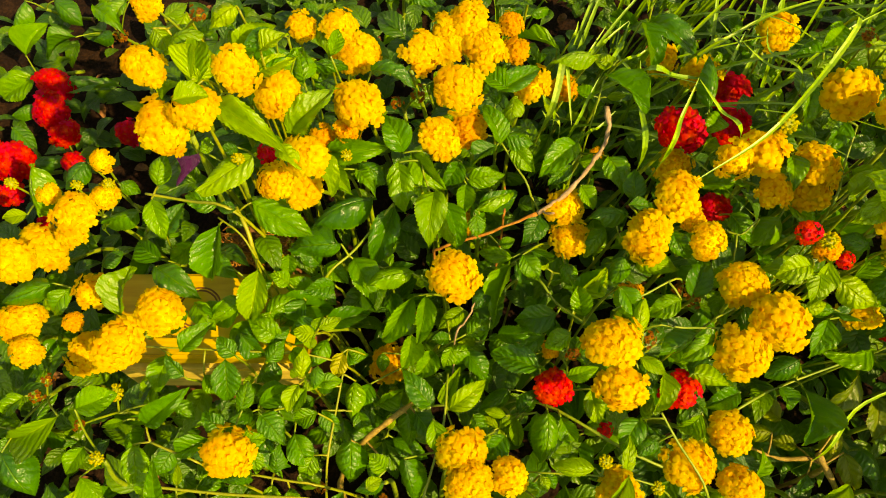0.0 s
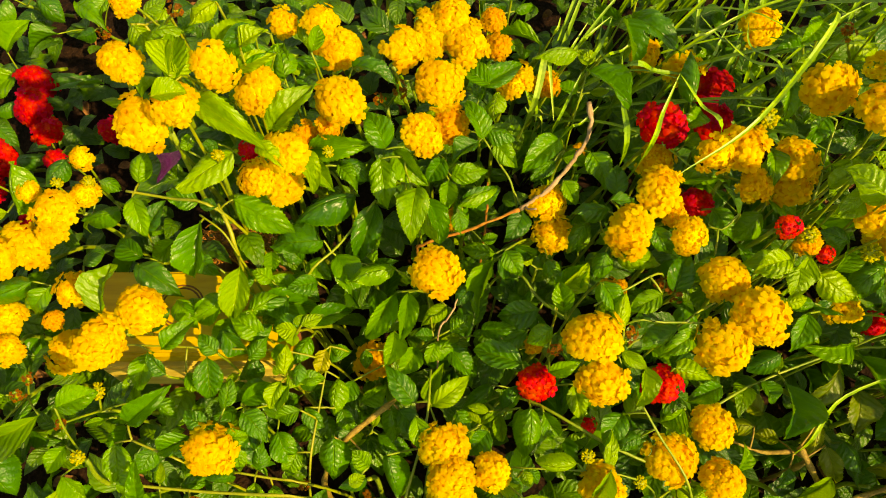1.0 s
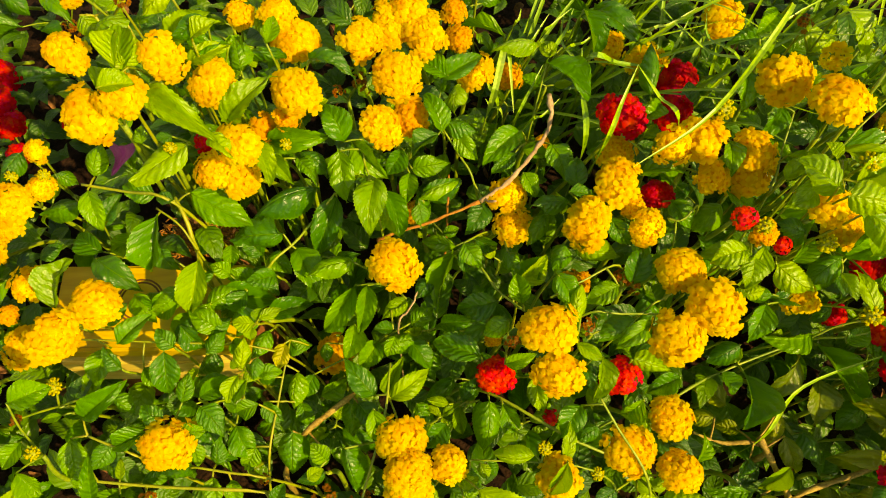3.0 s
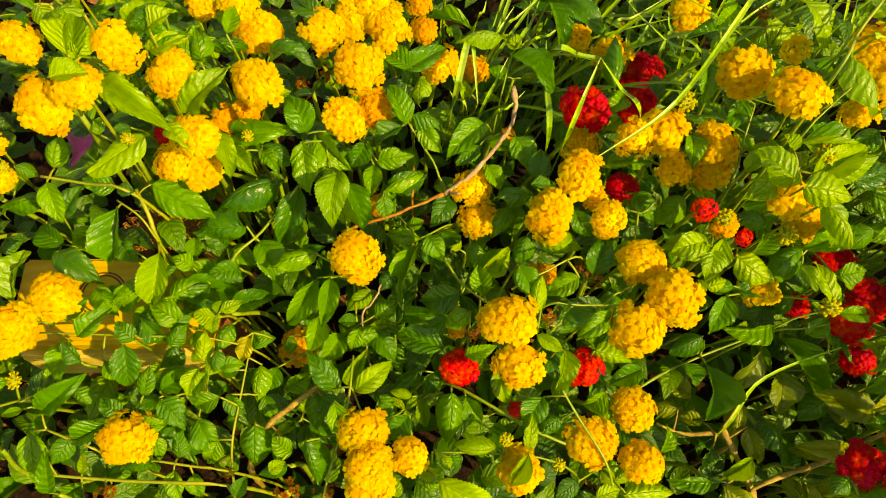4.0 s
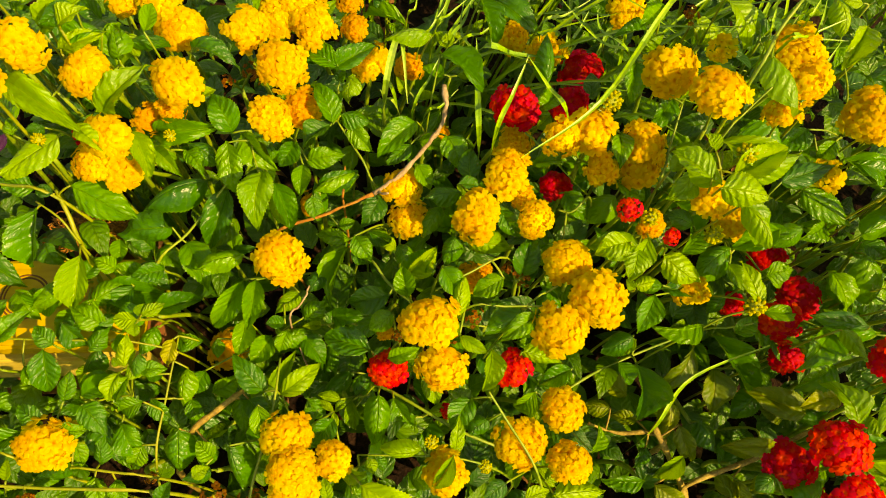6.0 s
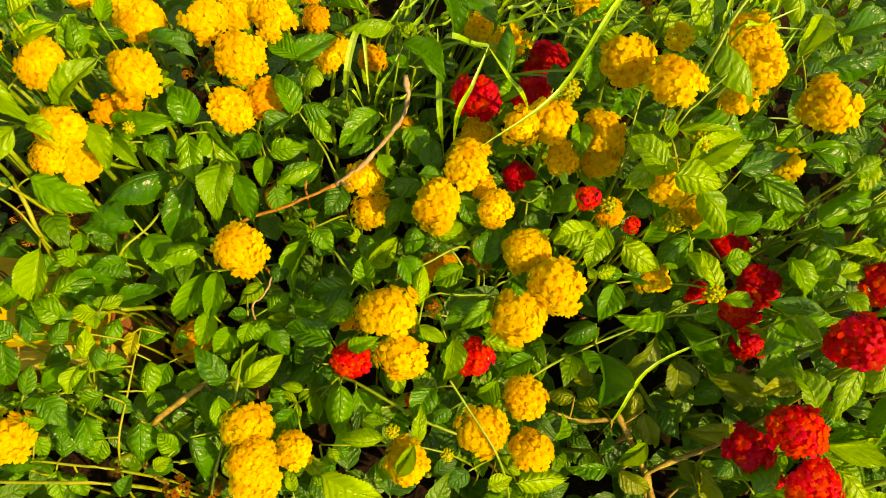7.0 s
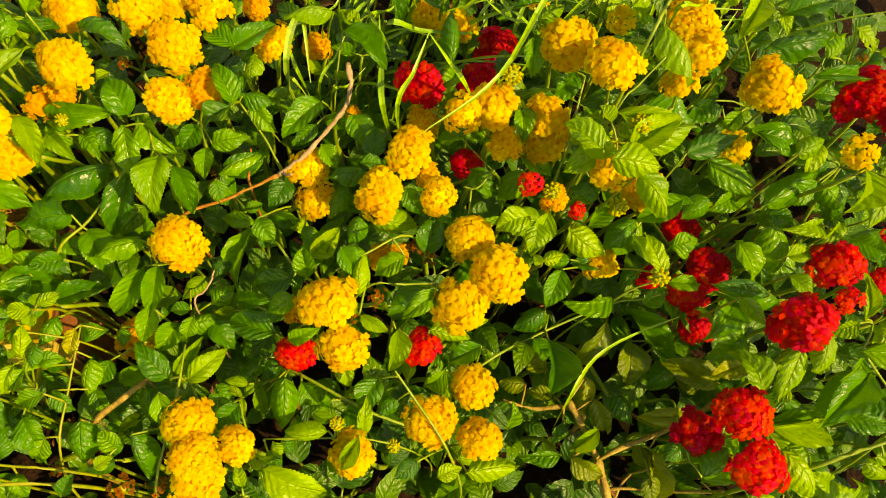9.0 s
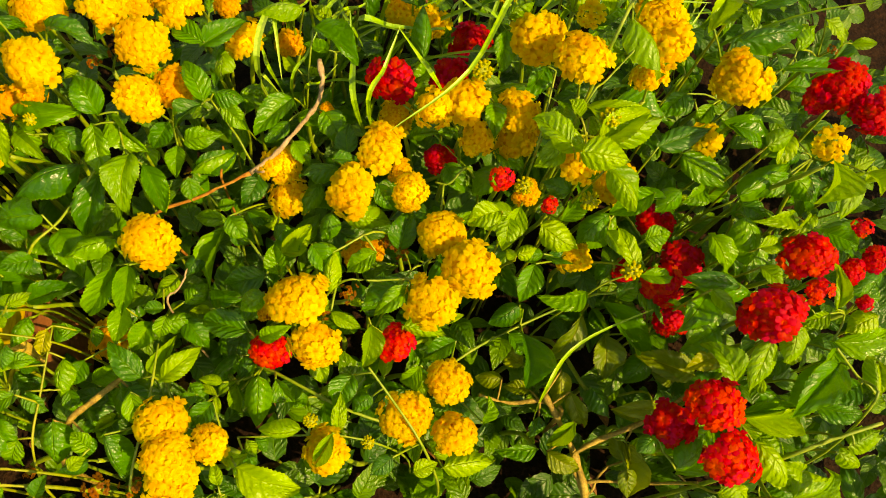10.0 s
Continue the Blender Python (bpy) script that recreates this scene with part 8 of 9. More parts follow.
s = sprig("lantana shoot with bright lime-green young and sunlit leaves", 0.0008, 'p', (-0.1357,0.3095,-0.0900), (-0.1386,0.3010,0.1014), (-0.1414,0.2926,0.1998))
leaf(s, (-0.1414,0.2926,0.2028), (-0.1518,0.2693,0.1978), 0.0151, -18, 'l')
finish(s)
s = sprig("lantana shoot with bright lime-green young and sunlit leaves", 0.0008, 'p', (-0.1090,0.2848,-0.0900), (-0.1032,0.2742,0.1024), (-0.0974,0.2635,0.2018))
leaf(s, (-0.0974,0.2635,0.2048), (-0.0817,0.2693,0.2113), 0.0128, -14, 'l')
finish(s)
s = sprig("lantana shoot with bright lime-green young and sunlit leaves", 0.0008, 'p', (-0.1038,0.3198,-0.0900), (-0.1087,0.3079,0.1017), (-0.1135,0.2959,0.2005))
leaf(s, (-0.1135,0.2959,0.2035), (-0.1304,0.2874,0.1951), 0.0122, -18, 'l')
finish(s)
s = sprig("lantana shoot with bright lime-green young and sunlit leaves", 0.0008, 'p', (-0.1427,0.3141,-0.0900), (-0.1474,0.3005,0.1023), (-0.1522,0.2868,0.2017))
leaf(s, (-0.1522,0.2868,0.2047), (-0.1401,0.2950,0.2079), 0.0103, 3, 'l')
finish(s)
s = sprig("leafy lantana sprig with glossy green leaves", 0.0008, 'g', (-0.1211,0.1672,-0.0900), (-0.1215,0.1553,0.0459), (-0.1219,0.1435,0.0888))
leaf(s, (-0.1219,0.1435,0.0918), (-0.1081,0.1326,0.0792), 0.0145, 8, 'g')
finish(s)
s = sprig("leafy lantana sprig with glossy green leaves", 0.0008, 'g', (-0.1087,0.1607,-0.0900), (-0.1072,0.1593,0.0454), (-0.1058,0.1578,0.0877))
leaf(s, (-0.1058,0.1578,0.0907), (-0.1116,0.1404,0.0881), 0.0131, -11, 'g')
finish(s)
s = sprig("leafy lantana sprig with glossy green leaves", 0.0008, 'g', (-0.1253,0.1380,-0.0900), (-0.1236,0.1333,0.0476), (-0.1218,0.1286,0.0921))
leaf(s, (-0.1218,0.1286,0.0951), (-0.1332,0.1389,0.0996), 0.0122, 0, 'g')
finish(s)
s = sprig("leafy lantana sprig with glossy green leaves", 0.0008, 'g', (-0.0793,0.1920,-0.0900), (-0.0845,0.1816,0.0447), (-0.0897,0.1713,0.0864))
leaf(s, (-0.0839,0.1663,0.0887), (-0.1006,0.1526,0.0768), 0.0152, -9, 'g')
leaf(s, (-0.0955,0.1763,0.0901), (-0.1065,0.1800,0.0975), 0.0117, 4, 'g')
finish(s)
s = sprig("leafy lantana sprig with glossy green leaves", 0.0008, 'g', (-0.0655,0.1941,-0.0900), (-0.0660,0.1847,0.0457), (-0.0665,0.1754,0.0883))
leaf(s, (-0.0665,0.1754,0.0913), (-0.0844,0.1694,0.0955), 0.0137, -15, 'g')
finish(s)
s = sprig("leafy lantana sprig with glossy green leaves", 0.0008, 'g', (-0.1799,0.1614,-0.0900), (-0.1754,0.1534,0.0444), (-0.1709,0.1454,0.0857))
leaf(s, (-0.1709,0.1454,0.0887), (-0.1561,0.1586,0.0907), 0.0129, 5, 'g')
finish(s)
s = sprig("leafy lantana sprig with glossy green leaves", 0.0008, 'g', (-0.1461,0.1282,-0.0900), (-0.1485,0.1223,0.0466), (-0.1509,0.1164,0.0902))
leaf(s, (-0.1509,0.1164,0.0932), (-0.1620,0.1275,0.1011), 0.0110, -17, 'g')
finish(s)
s = sprig("low lantana stalk with one fading orange-yellow flower head", 0.0009, 'g', (-0.0392,0.1481,-0.0900), (-0.0366,0.1427,-0.0200), (-0.0339,0.1372,0.0420))
flower_head(s, (-0.0339,0.1372,0.0500), 0.0128, 'o', (-0.08,-0.16,0.90))
finish(s)
s = sprig("low lantana stalk with one fading orange-yellow flower head", 0.0009, 'g', (0.0206,0.2296,-0.0900), (0.0194,0.2289,-0.0090), (0.0181,0.2283,0.0640))
flower_head(s, (0.0181,0.2283,0.0720), 0.0094, 'o', (-0.29,-0.07,0.90))
finish(s)
s = sprig("low lantana stalk with one withered brown-orange flower head", 0.0009, 'g', (-0.0418,0.0529,-0.0900), (-0.0393,0.0505,-0.0225), (-0.0369,0.0482,0.0370))
flower_head(s, (-0.0369,0.0482,0.0450), 0.0083, 'd', (0.30,-0.21,0.90))
finish(s)
s = sprig("low lantana stalk with one fading orange-yellow flower head", 0.0009, 'g', (0.1119,0.2833,-0.0900), (0.1085,0.2785,-0.0025), (0.1051,0.2738,0.0770))
flower_head(s, (0.1051,0.2738,0.0850), 0.0052, 'o', (0.08,-0.34,0.90))
finish(s)
s = sprig("low lantana stalk with one fading orange-yellow flower head", 0.0009, 'g', (0.1211,0.1920,-0.0900), (0.1197,0.1833,-0.0100), (0.1184,0.1747,0.0620))
flower_head(s, (0.1184,0.1747,0.0700), 0.0090, 'o', (0.01,-0.10,0.90))
finish(s)
s = sprig("low lantana stalk with one small red flower head", 0.0009, 'g', (0.1071,0.0971,-0.0900), (0.1054,0.0964,-0.0250), (0.1037,0.0958,0.0320))
flower_head(s, (0.1037,0.0958,0.0400), 0.0056, 'q', (0.15,-0.16,0.90))
finish(s)
blade(0.0037, 'l', (0.3602,0.4960,-0.0350), (0.2310,0.2907,0.1995), (0.1875,0.2386,0.1736), (0.1412,0.2106,0.1583))
blade(0.0029, 'l', (0.2519,0.0836,-0.0350), (0.2287,0.0781,0.0602), (0.2541,0.1059,0.0741), (0.3205,0.1268,0.0876))
blade(0.0052, 'w', (0.0651,0.3555,-0.0350), (0.0667,0.2743,0.1303), (0.0766,0.3069,0.1454), (0.0807,0.2683,0.1285))
blade(0.0046, 'g', (0.1478,0.3132,-0.0350), (0.1245,0.2490,0.1197), (0.1242,0.2798,0.1333), (0.1242,0.3058,0.1449))
blade(0.0035, 'l', (0.1520,0.3108,-0.0350), (0.1311,0.2362,0.1397), (0.1422,0.2590,0.1505), (0.1526,0.2802,0.1606))
blade(0.0035, 'l', (0.2367,0.3279,-0.0350), (0.1738,0.2423,0.1502), (0.1633,0.2591,0.1570), (0.1515,0.2763,0.1639))
blade(0.0048, 'g', (0.1340,0.4225,-0.0350), (0.1273,0.3072,0.1310), (0.1498,0.3044,0.1312), (0.1724,0.3013,0.1312))
blade(0.0028, 'l', (0.3268,0.3966,-0.0350), (0.2338,0.2872,0.1438), (0.2038,0.2995,0.1475), (0.1846,0.3164,0.1537))
blade(0.0023, 'w', (0.1881,0.4344,-0.0350), (0.1643,0.3173,0.1395), (0.1825,0.3249,0.1440), (0.2009,0.3343,0.1493))
blade(0.0023, 'g', (0.2819,0.4330,-0.0350), (0.2105,0.3274,0.1249), (0.1992,0.3330,0.1267), (0.1843,0.3491,0.1329))
blade(0.0024, 'l', (0.1020,0.4257,-0.0350), (0.0994,0.3222,0.1304), (0.1088,0.3320,0.1354), (0.1218,0.3417,0.1405))
blade(0.0030, 'g', (0.1148,0.4078,-0.0350), (0.1079,0.3187,0.1177), (0.1194,0.3356,0.1259), (0.1252,0.3491,0.1323))
blade(0.0023, 'l', (0.0897,0.4032,-0.0350), (0.0884,0.3126,0.1224), (0.0979,0.3275,0.1297), (0.1074,0.3408,0.1361))
blade(0.0023, 'g', (0.0846,0.3442,-0.0350), (0.0844,0.2780,0.1051), (0.0958,0.2981,0.1147), (0.1034,0.3114,0.1211))
blade(0.0023, 'l', (0.0792,0.4321,-0.0350), (0.0809,0.3255,0.1347), (0.0865,0.3336,0.1387), (0.0884,0.3403,0.1417))
blade(0.0024, 'g', (0.2227,0.4069,-0.0350), (0.1913,0.3246,0.1078), (0.2012,0.3403,0.1153), (0.2072,0.3508,0.1204))
blade(0.0021, 'g', (0.3053,0.3905,-0.0350), (0.2162,0.2802,0.1554), (0.1976,0.2982,0.1622), (0.1961,0.3124,0.1684))
blade(0.0019, 'l', (0.4005,0.3894,-0.0350), (0.2702,0.2518,0.2039), (0.2749,0.2641,0.2097), (0.2781,0.2752,0.2148))
blade(0.0019, 'l', (0.4285,0.4108,-0.0350), (0.2944,0.2646,0.2002), (0.3023,0.2743,0.2050), (0.3071,0.2813,0.2083))
blade(0.0019, 'l', (0.3934,0.3990,-0.0350), (0.2763,0.2488,0.2030), (0.2946,0.2565,0.2075), (0.3153,0.2641,0.2122))
blade(0.0019, 'g', (0.3949,0.4178,-0.0350), (0.2819,0.2594,0.1970), (0.3006,0.2610,0.1989), (0.3217,0.2594,0.1996))
blade(0.0019, 'g', (0.4393,0.3999,-0.0350), (0.3006,0.2601,0.1986), (0.3069,0.2699,0.2033), (0.3102,0.2812,0.2085))
blade(0.0019, 'g', (0.4276,0.3595,-0.0350), (0.3061,0.2445,0.1813), (0.3158,0.2559,0.1869), (0.3239,0.2658,0.1918))
blade(0.0024, 'l', (0.1192,0.4187,-0.0350), (0.1160,0.3234,0.1149), (0.1333,0.3315,0.1195), (0.1448,0.3416,0.1247))
blade(0.0029, 'g', (0.0849,0.3545,-0.0350), (0.0734,0.2866,0.1057), (0.0680,0.3004,0.1115), (0.0644,0.3142,0.1174))
blade(0.0023, 'g', (0.1598,0.3904,-0.0350), (0.1295,0.3120,0.1085), (0.1183,0.3333,0.1173), (0.1205,0.3542,0.1267))
blade(0.0024, 'g', (0.1894,0.4014,-0.0350), (0.1720,0.3173,0.1017), (0.1916,0.3238,0.1058), (0.2035,0.3376,0.1127))
blade(0.0023, 'w', (0.0942,0.3471,-0.0350), (0.0743,0.2699,0.1202), (0.0672,0.2767,0.1228), (0.0637,0.2817,0.1248))
blade(0.0023, 'l', (0.0881,0.3452,-0.0350), (0.0919,0.2757,0.1020), (0.1032,0.2821,0.1055), (0.1146,0.2920,0.1106))

# ---- leafy shoots between the flowers ----
FILL = random.Random(9)
KNOWN = np.array([tuple(p) for p in PLACES])


def canopy(x, y):
    """Height of the leaf tops of the nearest shoots."""
    d = np.hypot(KNOWN[:, 0] - x, KNOWN[:, 1] - y)
    near = np.argsort(d)[:7]
    w = 1.0 / (d[near] + 0.008)
    return float((KNOWN[near, 2] * w).sum() / w.sum())


def over_box(x, y):
    return -0.212 < x < -0.062 and 0.125 < y < 0.205


def bare(x, y):
    """Open patches where the soil shows between the shoots."""
    return (x < -0.20 and 0.27 < y < 0.58) or math.hypot((x - 0.280) / 0.090, (y - 0.045) / 0.050) < 1 or math.hypot((x + 0.078) / 0.055, (y - 0.060) / 0.036) < 1


def side_shoot(x, y, top, size):
    root = Vector((x + FILL.uniform(-0.02, 0.02), y + FILL.uniform(-0.01, 0.03), GROUND))
    if over_box(x, y):
        root.y = 0.118 if y < 0.168 else 0.222
    tip = Vector((x, y, top))
    mid = (root + tip) * 0.5 + Vector((FILL.uniform(-0.01, 0.01), FILL.uniform(-0.01, 0.01), 0))
    s = sprig("leafy lantana shoot with paired dark green serrated leaves", 0.0012, "g", root, mid, tip)
    line = s["line"]
    turn = FILL.uniform(0, 6.28)
    for k in range(4):
        p = line[-1 - 2 * k]
        for side in (0, math.pi):
            w = turn + side + FILL.uniform(-0.3, 0.3)
            length = size * FILL.uniform(0.75, 1.15) * (0.55 if k == 0 else 1.0)
            d = Vector((math.cos(w), math.sin(w), FILL.uniform(-0.3, 0.3) + (0.6 if k == 0 else 0))).normalized()
            b = p + d * 0.005
            leaf(s, b, b + d * length, length * FILL.uniform(0.44, 0.60), FILL.uniform(-25, 25), "l" if k == 0 and FILL.random() < 0.7 else "g")
        turn += 1.45
    finish(s)


for j in range(10):
    for i in range(17):
        x, y = -0.34 + i * 0.052 + FILL.uniform(-0.018, 0.018), 0.0 + j * 0.048 + FILL.uniform(-0.016, 0.016)
        if (over_box(x, y) and (i + j) % 3 == 0) or bare(x, y) or (i * 7 + j * 3) % 5 < 2:
            continue
        side_shoot(x, y, max(canopy(x, y) - FILL.uniform(0.040, 0.075) - (0.02 if x > 0.2 else 0), GROUND + 0.03), FILL.uniform(0.023, 0.036))


# ---- dense low growth ----
def low_leaf_shape():
    nu, verts, uvs, faces = 12, [], [], []
    for i in range(nu + 1):
        u = i / nu
        wide = max(0.5 * math.sin(math.pi * min(1, u ** 0.72)) ** 0.85 if 0 < u < 1 else 0.0, 0.012)
        for j in (-2, -1, 0, 1, 2):
            v = j / 2
            verts.append((u, v * wide * (0.92 if i % 2 and abs(j) == 2 else 1.0), 0.45 * u * (1 - u) - 0.2 * u * u + 0.35 * abs(v) * wide - 0.2 * v * v * wide))
            uvs.append((u, 0.5 + 0.5 * v))
    for i in range(nu):
        for j in range(4):
            a = i * 5 + j
            faces.append((a, a + 5, a + 6, a + 1))
    return np.array(verts), np.array(uvs), np.array(faces)


def low_growth():
    tv, tu, tf = low_leaf_shape()
    verts, uvs, faces = [], [], []
    count = 0
    for _ in range(6400):
        x, y = FILL.uniform(-0.65, 0.82), FILL.uniform(-0.22, 0.82)
        if over_box(x, y) or math.hypot((x - 0.08) / 0.72, (y - 0.29) / 0.52) > 0.85 + 0.3 * noise.noise(Vector((x * 7, y * 7, 1))):
            continue
        top = min(canopy(x, y), 0.12) if not (-0.35 < x < 0.45 and y < 0.42) else canopy(x, y)
        z = GROUND + 0.012 + max(top - 0.03 - GROUND, 0.02) * FILL.uniform(0.05, 0.80)
        if bare(x, y):
            if FILL.random() < 0.35:
                continue
            z = GROUND + FILL.uniform(0.012, 0.035)
        size = FILL.uniform(0.02, 0.034)
        m = Matrix.Translation((x, y, z)) @ Matrix.Rotation(FILL.uniform(0, 6.28), 4, "Z") @ Matrix.Rotation(FILL.uniform(-0.7, 0.5), 4, "Y")
        m = m @ Matrix.Rotation(FILL.uniform(-0.6, 0.6), 4, "X") @ Matrix.Diagonal((size, size * 0.58, size, 1))
        a = np.array(m)
        verts.append(tv @ a[:3, :3].T + a[:3, 3])
        uvs.append(tu)
        faces.append(tf + count)
        count += len(tv)
    v, f, u = np.concatenate(verts), np.concatenate(faces), np.concatenate(uvs)
    me = bpy.data.meshes.new("undergrowth")
    me.from_pydata(v.tolist(), [], f.tolist())
    layer = me.uv_layers.new(name="UVMap")
    layer.data.foreach_set("uv", u[f.ravel()].ravel())
    me.polygons.foreach_set("use_smooth", [True] * len(me.polygons))
    me.materials.append(LEAF_SHADE)
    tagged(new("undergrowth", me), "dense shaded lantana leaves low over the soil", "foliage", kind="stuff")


low_growth()


# ---- grass tuft behind the flowers ----
def grass_tuft(x, y, n):
    """A clump of arching blades that grow from one root."""
    clump = tagged(new("grass_tuft"), "tuft of long green grass blades arching behind the flowers", "grass", "grass tufts behind the flowers")
    clump.location = (x, y, GROUND)
    for _ in range(n):
        h = FILL.uniform(0.10, 0.19) - 0.035 - GROUND
        w = FILL.uniform(-1.1, 1.9)
        d = Vector((math.cos(w), math.sin(w), 0)) * FILL.uniform(0.03, 0.11)
        p = Vector((x + FILL.uniform(-0.012, 0.012), y + FILL.uniform(-0.012, 0.012), GROUND))
        blade(FILL.uniform(0.0022, 0.0044), FILL.choice("ggl"), p, p + d * 0.3 + Vector((0, 0, h * 0.6)), p + d + Vector((0, 0, h)),
              p + d * 1.7 + Vector((0, 0, h * FILL.uniform(1.05, 1.3))), clump=clump)


for k in range(11):
    grass_tuft(0.07 + (k % 6) * 0.065 + FILL.uniform(-0.02, 0.02), 0.35 + (k // 6) * 0.10 + FILL.uniform(-0.03, 0.03), 7)


# ---- yellow box with a ringed lid ----
def slab(name, size, mat, parent, at, bevel=0.0015, label=""):
    bm = bmesh.new()
    bmesh.ops.create_cube(bm, size=1.0, matrix=Matrix.Diagonal((*size, 1)))
    bmesh.ops.bevel(bm, geom=bm.edges[:], offset=bevel, segments=2, affect="EDGES")
    me = bpy.data.meshes.new(name)
    bm.to_mesh(me)
    bm.free()
    me.materials.append(mat)
    return part(name, me, parent, Matrix.Translation(at), label)


def ring(name, radius, thick, mat, parent, at):
    verts, faces = [], []
    n, k = 48, 6
    for i in range(n):
        a = 2 * math.pi * i / n
        for j in range(k):
            b = 2 * math.pi * j / k
            r = radius + thick * math.cos(b)
            verts.append((r * math.cos(a), r * math.sin(a), thick * 0.5 * math.sin(b)))
    for i in range(n):
        for j in range(k):
            faces.append((i * k + j, ((i + 1) % n) * k + j, ((i + 1) % n) * k + (j + 1) % k, i * k + (j + 1) % k))
    return part(name, mesh(name, verts, faces, mat), parent, Matrix.Translation(at), "dark brown ring line")


TOP = 0.064 - GROUND
box = tagged(new("planter_box"), "pine planter box with knotted yellow boards half hidden under leaves", "planter")
box.location = (-0.1385, 0.166, GROUND)
slab("body", (0.116, 0.046, TOP - 0.020), BOX_SIDE, box, (-0.011, 0.001, (TOP - 0.020) / 2), 0.002, "reddish brown inner wall")
lid = slab("top_board", (0.126, 0.058, 0.015), BOX, box, (-0.011, 0, TOP - 0.0075), 0.0022, "deep yellow knotted pine board")
ring("knot_ring", 0.0125, 0.0006, RING, lid, (-0.0095, 0.004, 0.0075))
ring("knot_ring", 0.0145, 0.0006, RING, lid, (-0.0095, 0.004, 0.0075))
slab("front_board", (0.124, 0.009, 0.040), BOX_SUNLIT, box, (-0.012, -0.0275, TOP - 0.039), 0.0018, "yellow pine board, coloured paler for the sun on it")


def fibre(n):
    """Loose shredded coir between the boards and the soil."""
    v, f = [], []
    for _ in range(n):
        a = Vector((FILL.uniform(-0.152, -0.104), FILL.uniform(0.201, 0.226), FILL.uniform(0.056, 0.066)))
        b = a + Vector((FILL.uniform(-0.005, 0.005), FILL.uniform(-0.003, 0.003), FILL.uniform(-0.002, 0.003)))
        c = b + Vector((FILL.uniform(-0.004, 0.004), FILL.uniform(-0.003, 0.003), FILL.uniform(-0.002, 0.002)))
        tube(v, f, curve_points((a, b, c), 3), 0.00045, 0.0003, 4)
    tagged(new("coir_fibre", mesh("coir_fibre", v, f, TWIG)), "loose shredded orange-brown coir behind the pine boards", "mulch", kind="stuff")


heap = ball("mulch_mound", DRY, 5, 0.8, 0.16, 3)
ob = new("mulch_mound", heap)
ob.matrix_basis = Matrix.Translation((-0.128, 0.226, -0.02)) @ Matrix.Diagonal((0.030, 0.022, 0.095, 1))
tagged(ob, "heap of orange-brown coir mulch behind the pine boards", "mulch")
fibre(260)


# ---- dry twigs ----
def twig(label, mat, r0, r1, pts, stub=None):
    root = Vector((pts[0][0], pts[0][1], GROUND))
    pts = (root, *pts[1:])
    v, f = [], []
    wob = [Vector([FILL.uniform(-0.0004, 0.0004) for _ in range(3)]) for _ in range(80)]
    tube(v, f, [p - root + w for p, w in zip(curve_points(pts, 6), wob)], r0, r1, 8, None, 0.22)
    ob = new("dry_twig", mesh("dry_twig", v, f, mat))
    ob.location = root
    if stub:
        v, f = [], []
        line = curve_points(stub, 5)
        tube(v, f, [p - root + w for p, w in zip(line, wob)], r1 * 1.0, r1 * 1.5, 8, None, 0.3)
        fork = line[0] + Vector((0.009, -0.004, 0.008))
        tube(v, f, [p - root for p in curve_points((line[1], (line[0] + fork) * 0.5, fork), 3)], r1 * 0.7, r1 * 0.6, 6, 8)
        part("stub", mesh("stub", v, f, TWIG_GREY), ob, None, "thick grey-brown broken end")
    tagged(ob, label, "twig")


twig("bare dry twig, orange-brown with a grey broken end, across leaves", TWIG, 0.0009, 0.0012,
     ((0.0056, 0.2166, -0.0340), (-0.0060, 0.2060, 0.0600), (0.0001,0.2032,0.0871), (0.0262,0.2084,0.0953), (0.0590,0.2170,0.1072)), ((0.0590,0.2170,0.1072), (0.0755,0.2262,0.1144), (0.0868,0.2378,0.1179), (0.0972,0.2523,0.1164), (0.1026,0.2606,0.1204), (0.1050,0.2700,0.1257), (0.1033,0.2809,0.1303)))
twig("thin reddish dry stalk standing among dark leaves", TWIG, 0.0009, 0.0007, ((0.0391,0.2212,-0.0340), (0.0391,0.2212,0.0816), (0.0398,0.2314,0.0905), (0.0403,0.2427,0.0956)))
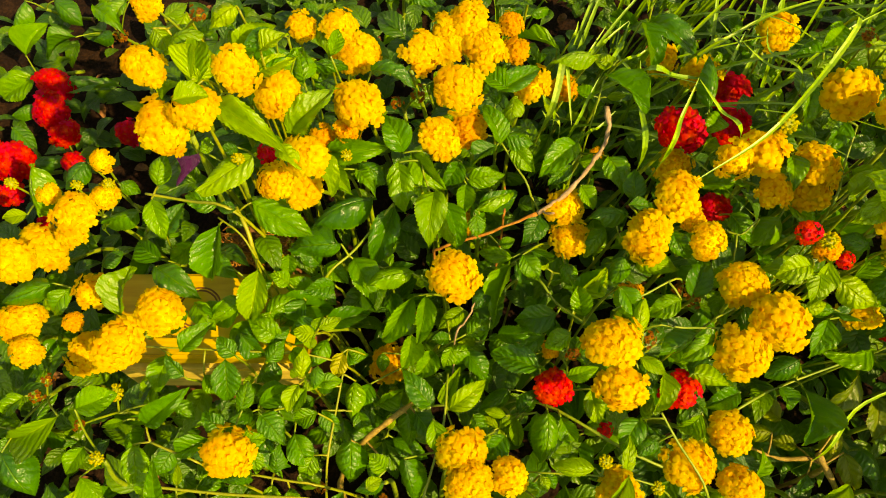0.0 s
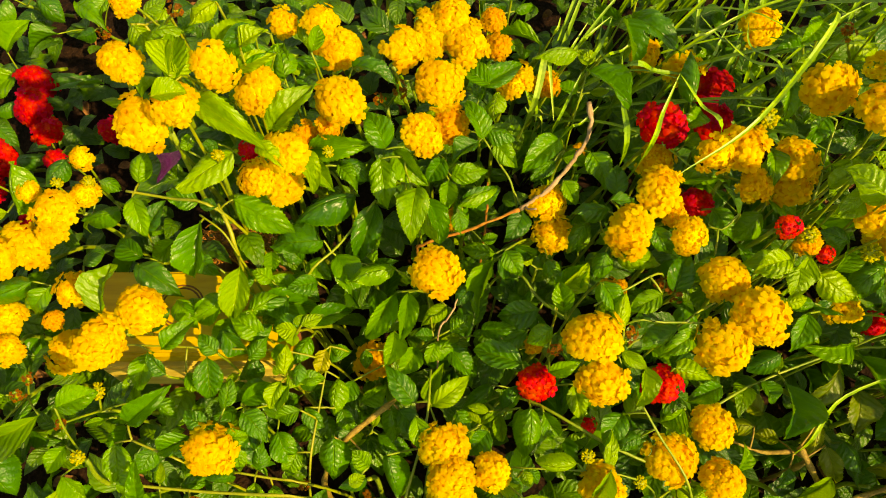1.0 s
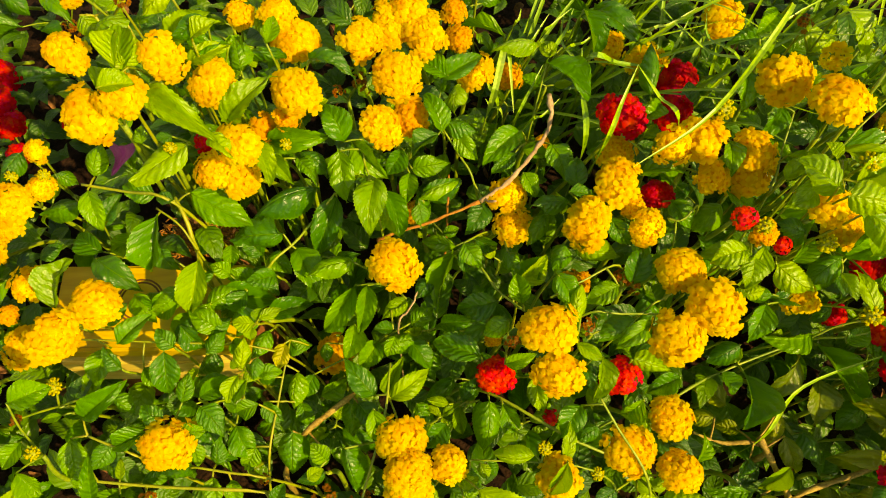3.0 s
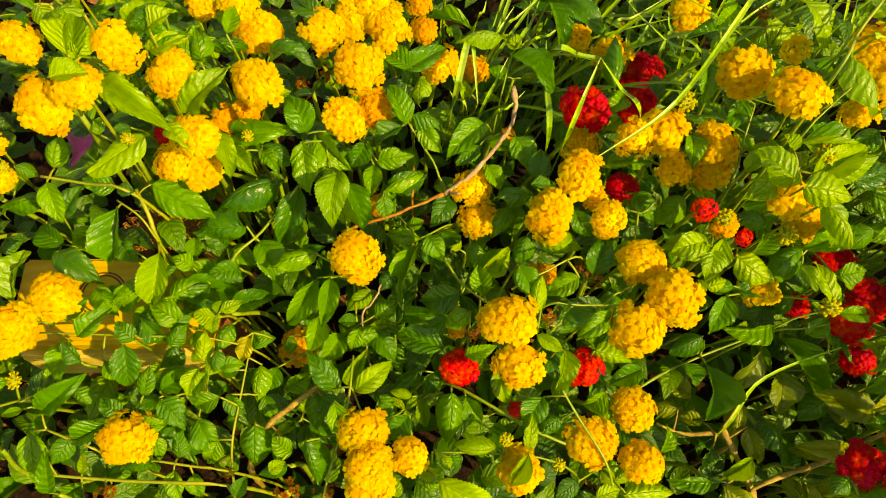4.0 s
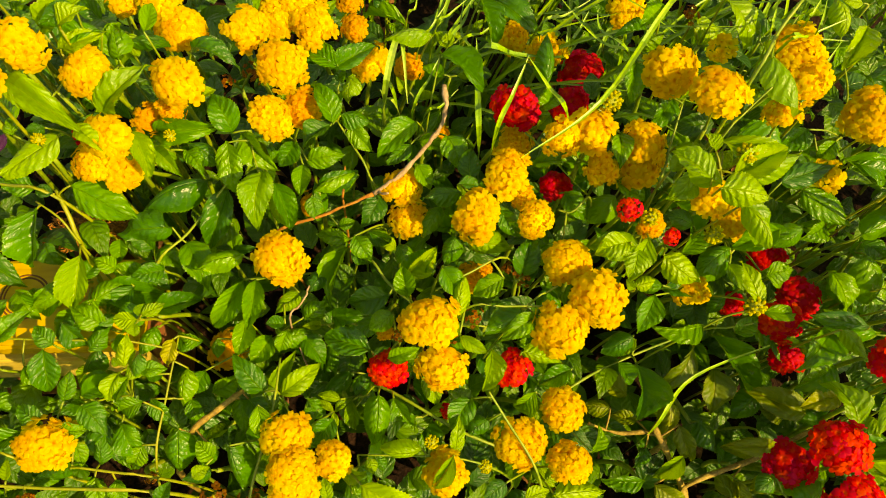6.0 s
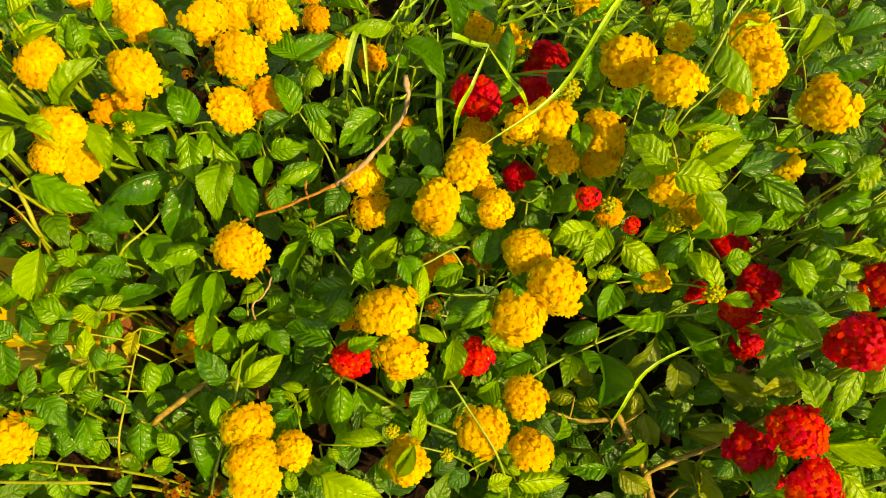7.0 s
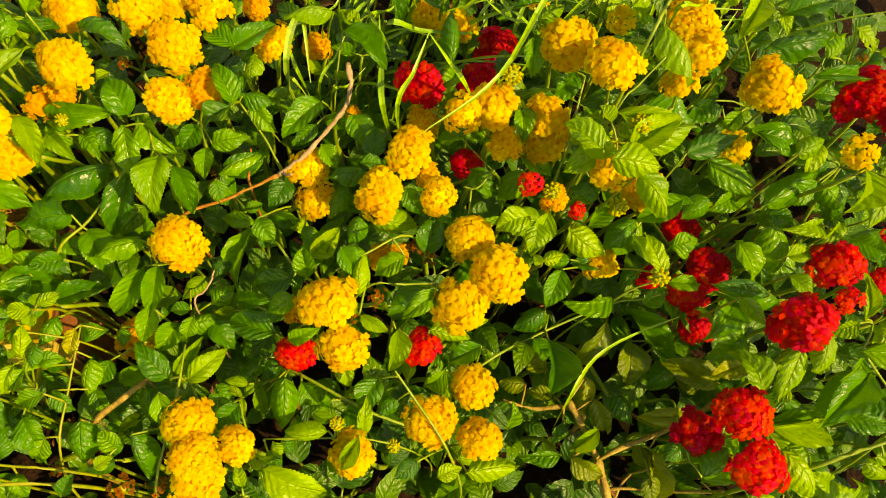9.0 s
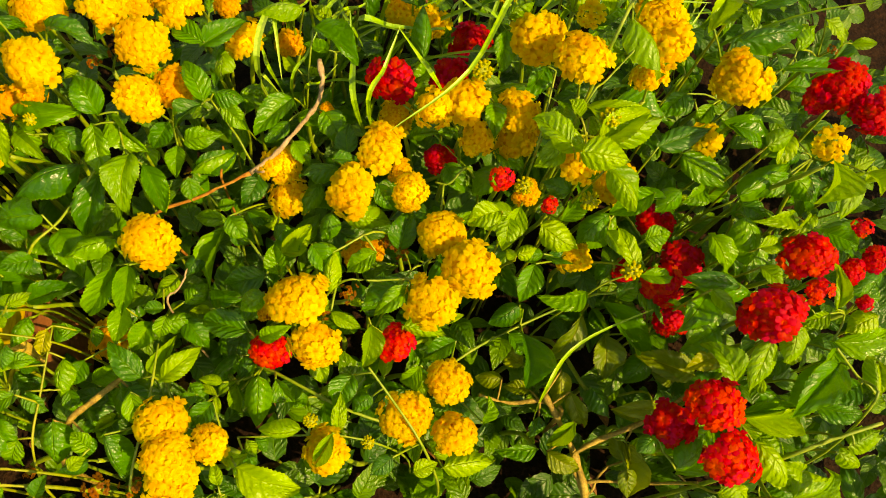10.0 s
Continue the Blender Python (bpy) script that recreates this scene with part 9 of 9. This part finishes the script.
twig("short grey-brown dead stalk with a budded tip", TWIG_GREY, 0.0007, 0.0006, ((0.0076,0.1443,-0.0340), (0.0076,0.1443,0.0749), (0.0144,0.1544,0.0843), (0.0204,0.1653,0.0895)))


# ---- purple petal ----
def petal(label, at, size, turn):
    verts, faces, n = [], [], 8
    for i in range(n + 1):
        u = i / n
        w = 0.5 * (1 - u) ** 0.7 + 0.02
        for j in range(-2, 3):
            v = j / 2
            verts.append((v * w * (0.75 + 0.2 * math.sin(7 * u)) + 0.10 * math.sin(4 * u), -u, 1.5 * abs(v - 0.15) * w + 0.16 * math.sin(5 * u + v) - 0.25 * u * u + 0.07 * math.sin(9 * v + 3 * u)))
    for i in range(n):
        for j in range(4):
            q = i * 5 + j
            faces.append((q, q + 1, q + 6, q + 5))
    ob = new("fallen_petal", mesh("fallen_petal", verts, faces, PURPLE))
    ob.matrix_basis = Matrix.Translation(at) @ turn @ Matrix.Scale(size, 4)
    tagged(ob, label, "petal")


petal("folded deep purple petal caught among lantana leaves", (-0.1520, 0.2330, 0.1480), 0.0165, pose(0, 0, 0, 20, 28, 8))


# ---- litter on the soil ----
def litter(n):
    tv, tu, tf = low_leaf_shape()
    verts, faces, count = [], [], 0
    for _ in range(n):
        x, y = FILL.uniform(-0.36, 0.46), FILL.uniform(-0.02, 0.55)
        size = FILL.uniform(0.006, 0.022)
        m = Matrix.Translation((x, y, GROUND + FILL.uniform(0.006, 0.02))) @ Matrix.Rotation(FILL.uniform(0, 6.28), 4, "Z")
        m = m @ Matrix.Rotation(FILL.uniform(-0.4, 0.4), 4, "X") @ Matrix.Diagonal((size, size * FILL.uniform(0.15, 0.6), size * 1.5, 1))
        a = np.array(m)
        verts.append(tv @ a[:3, :3].T + a[:3, 3])
        faces.append(tf + count)
        count += len(tv)
    me = mesh("leaf_litter", np.concatenate(verts).tolist(), np.concatenate(faces).tolist(), DRY)
    tagged(new("leaf_litter", me), "scattered dry brown leaf litter on dark soil", "litter", kind="stuff")


litter(320)
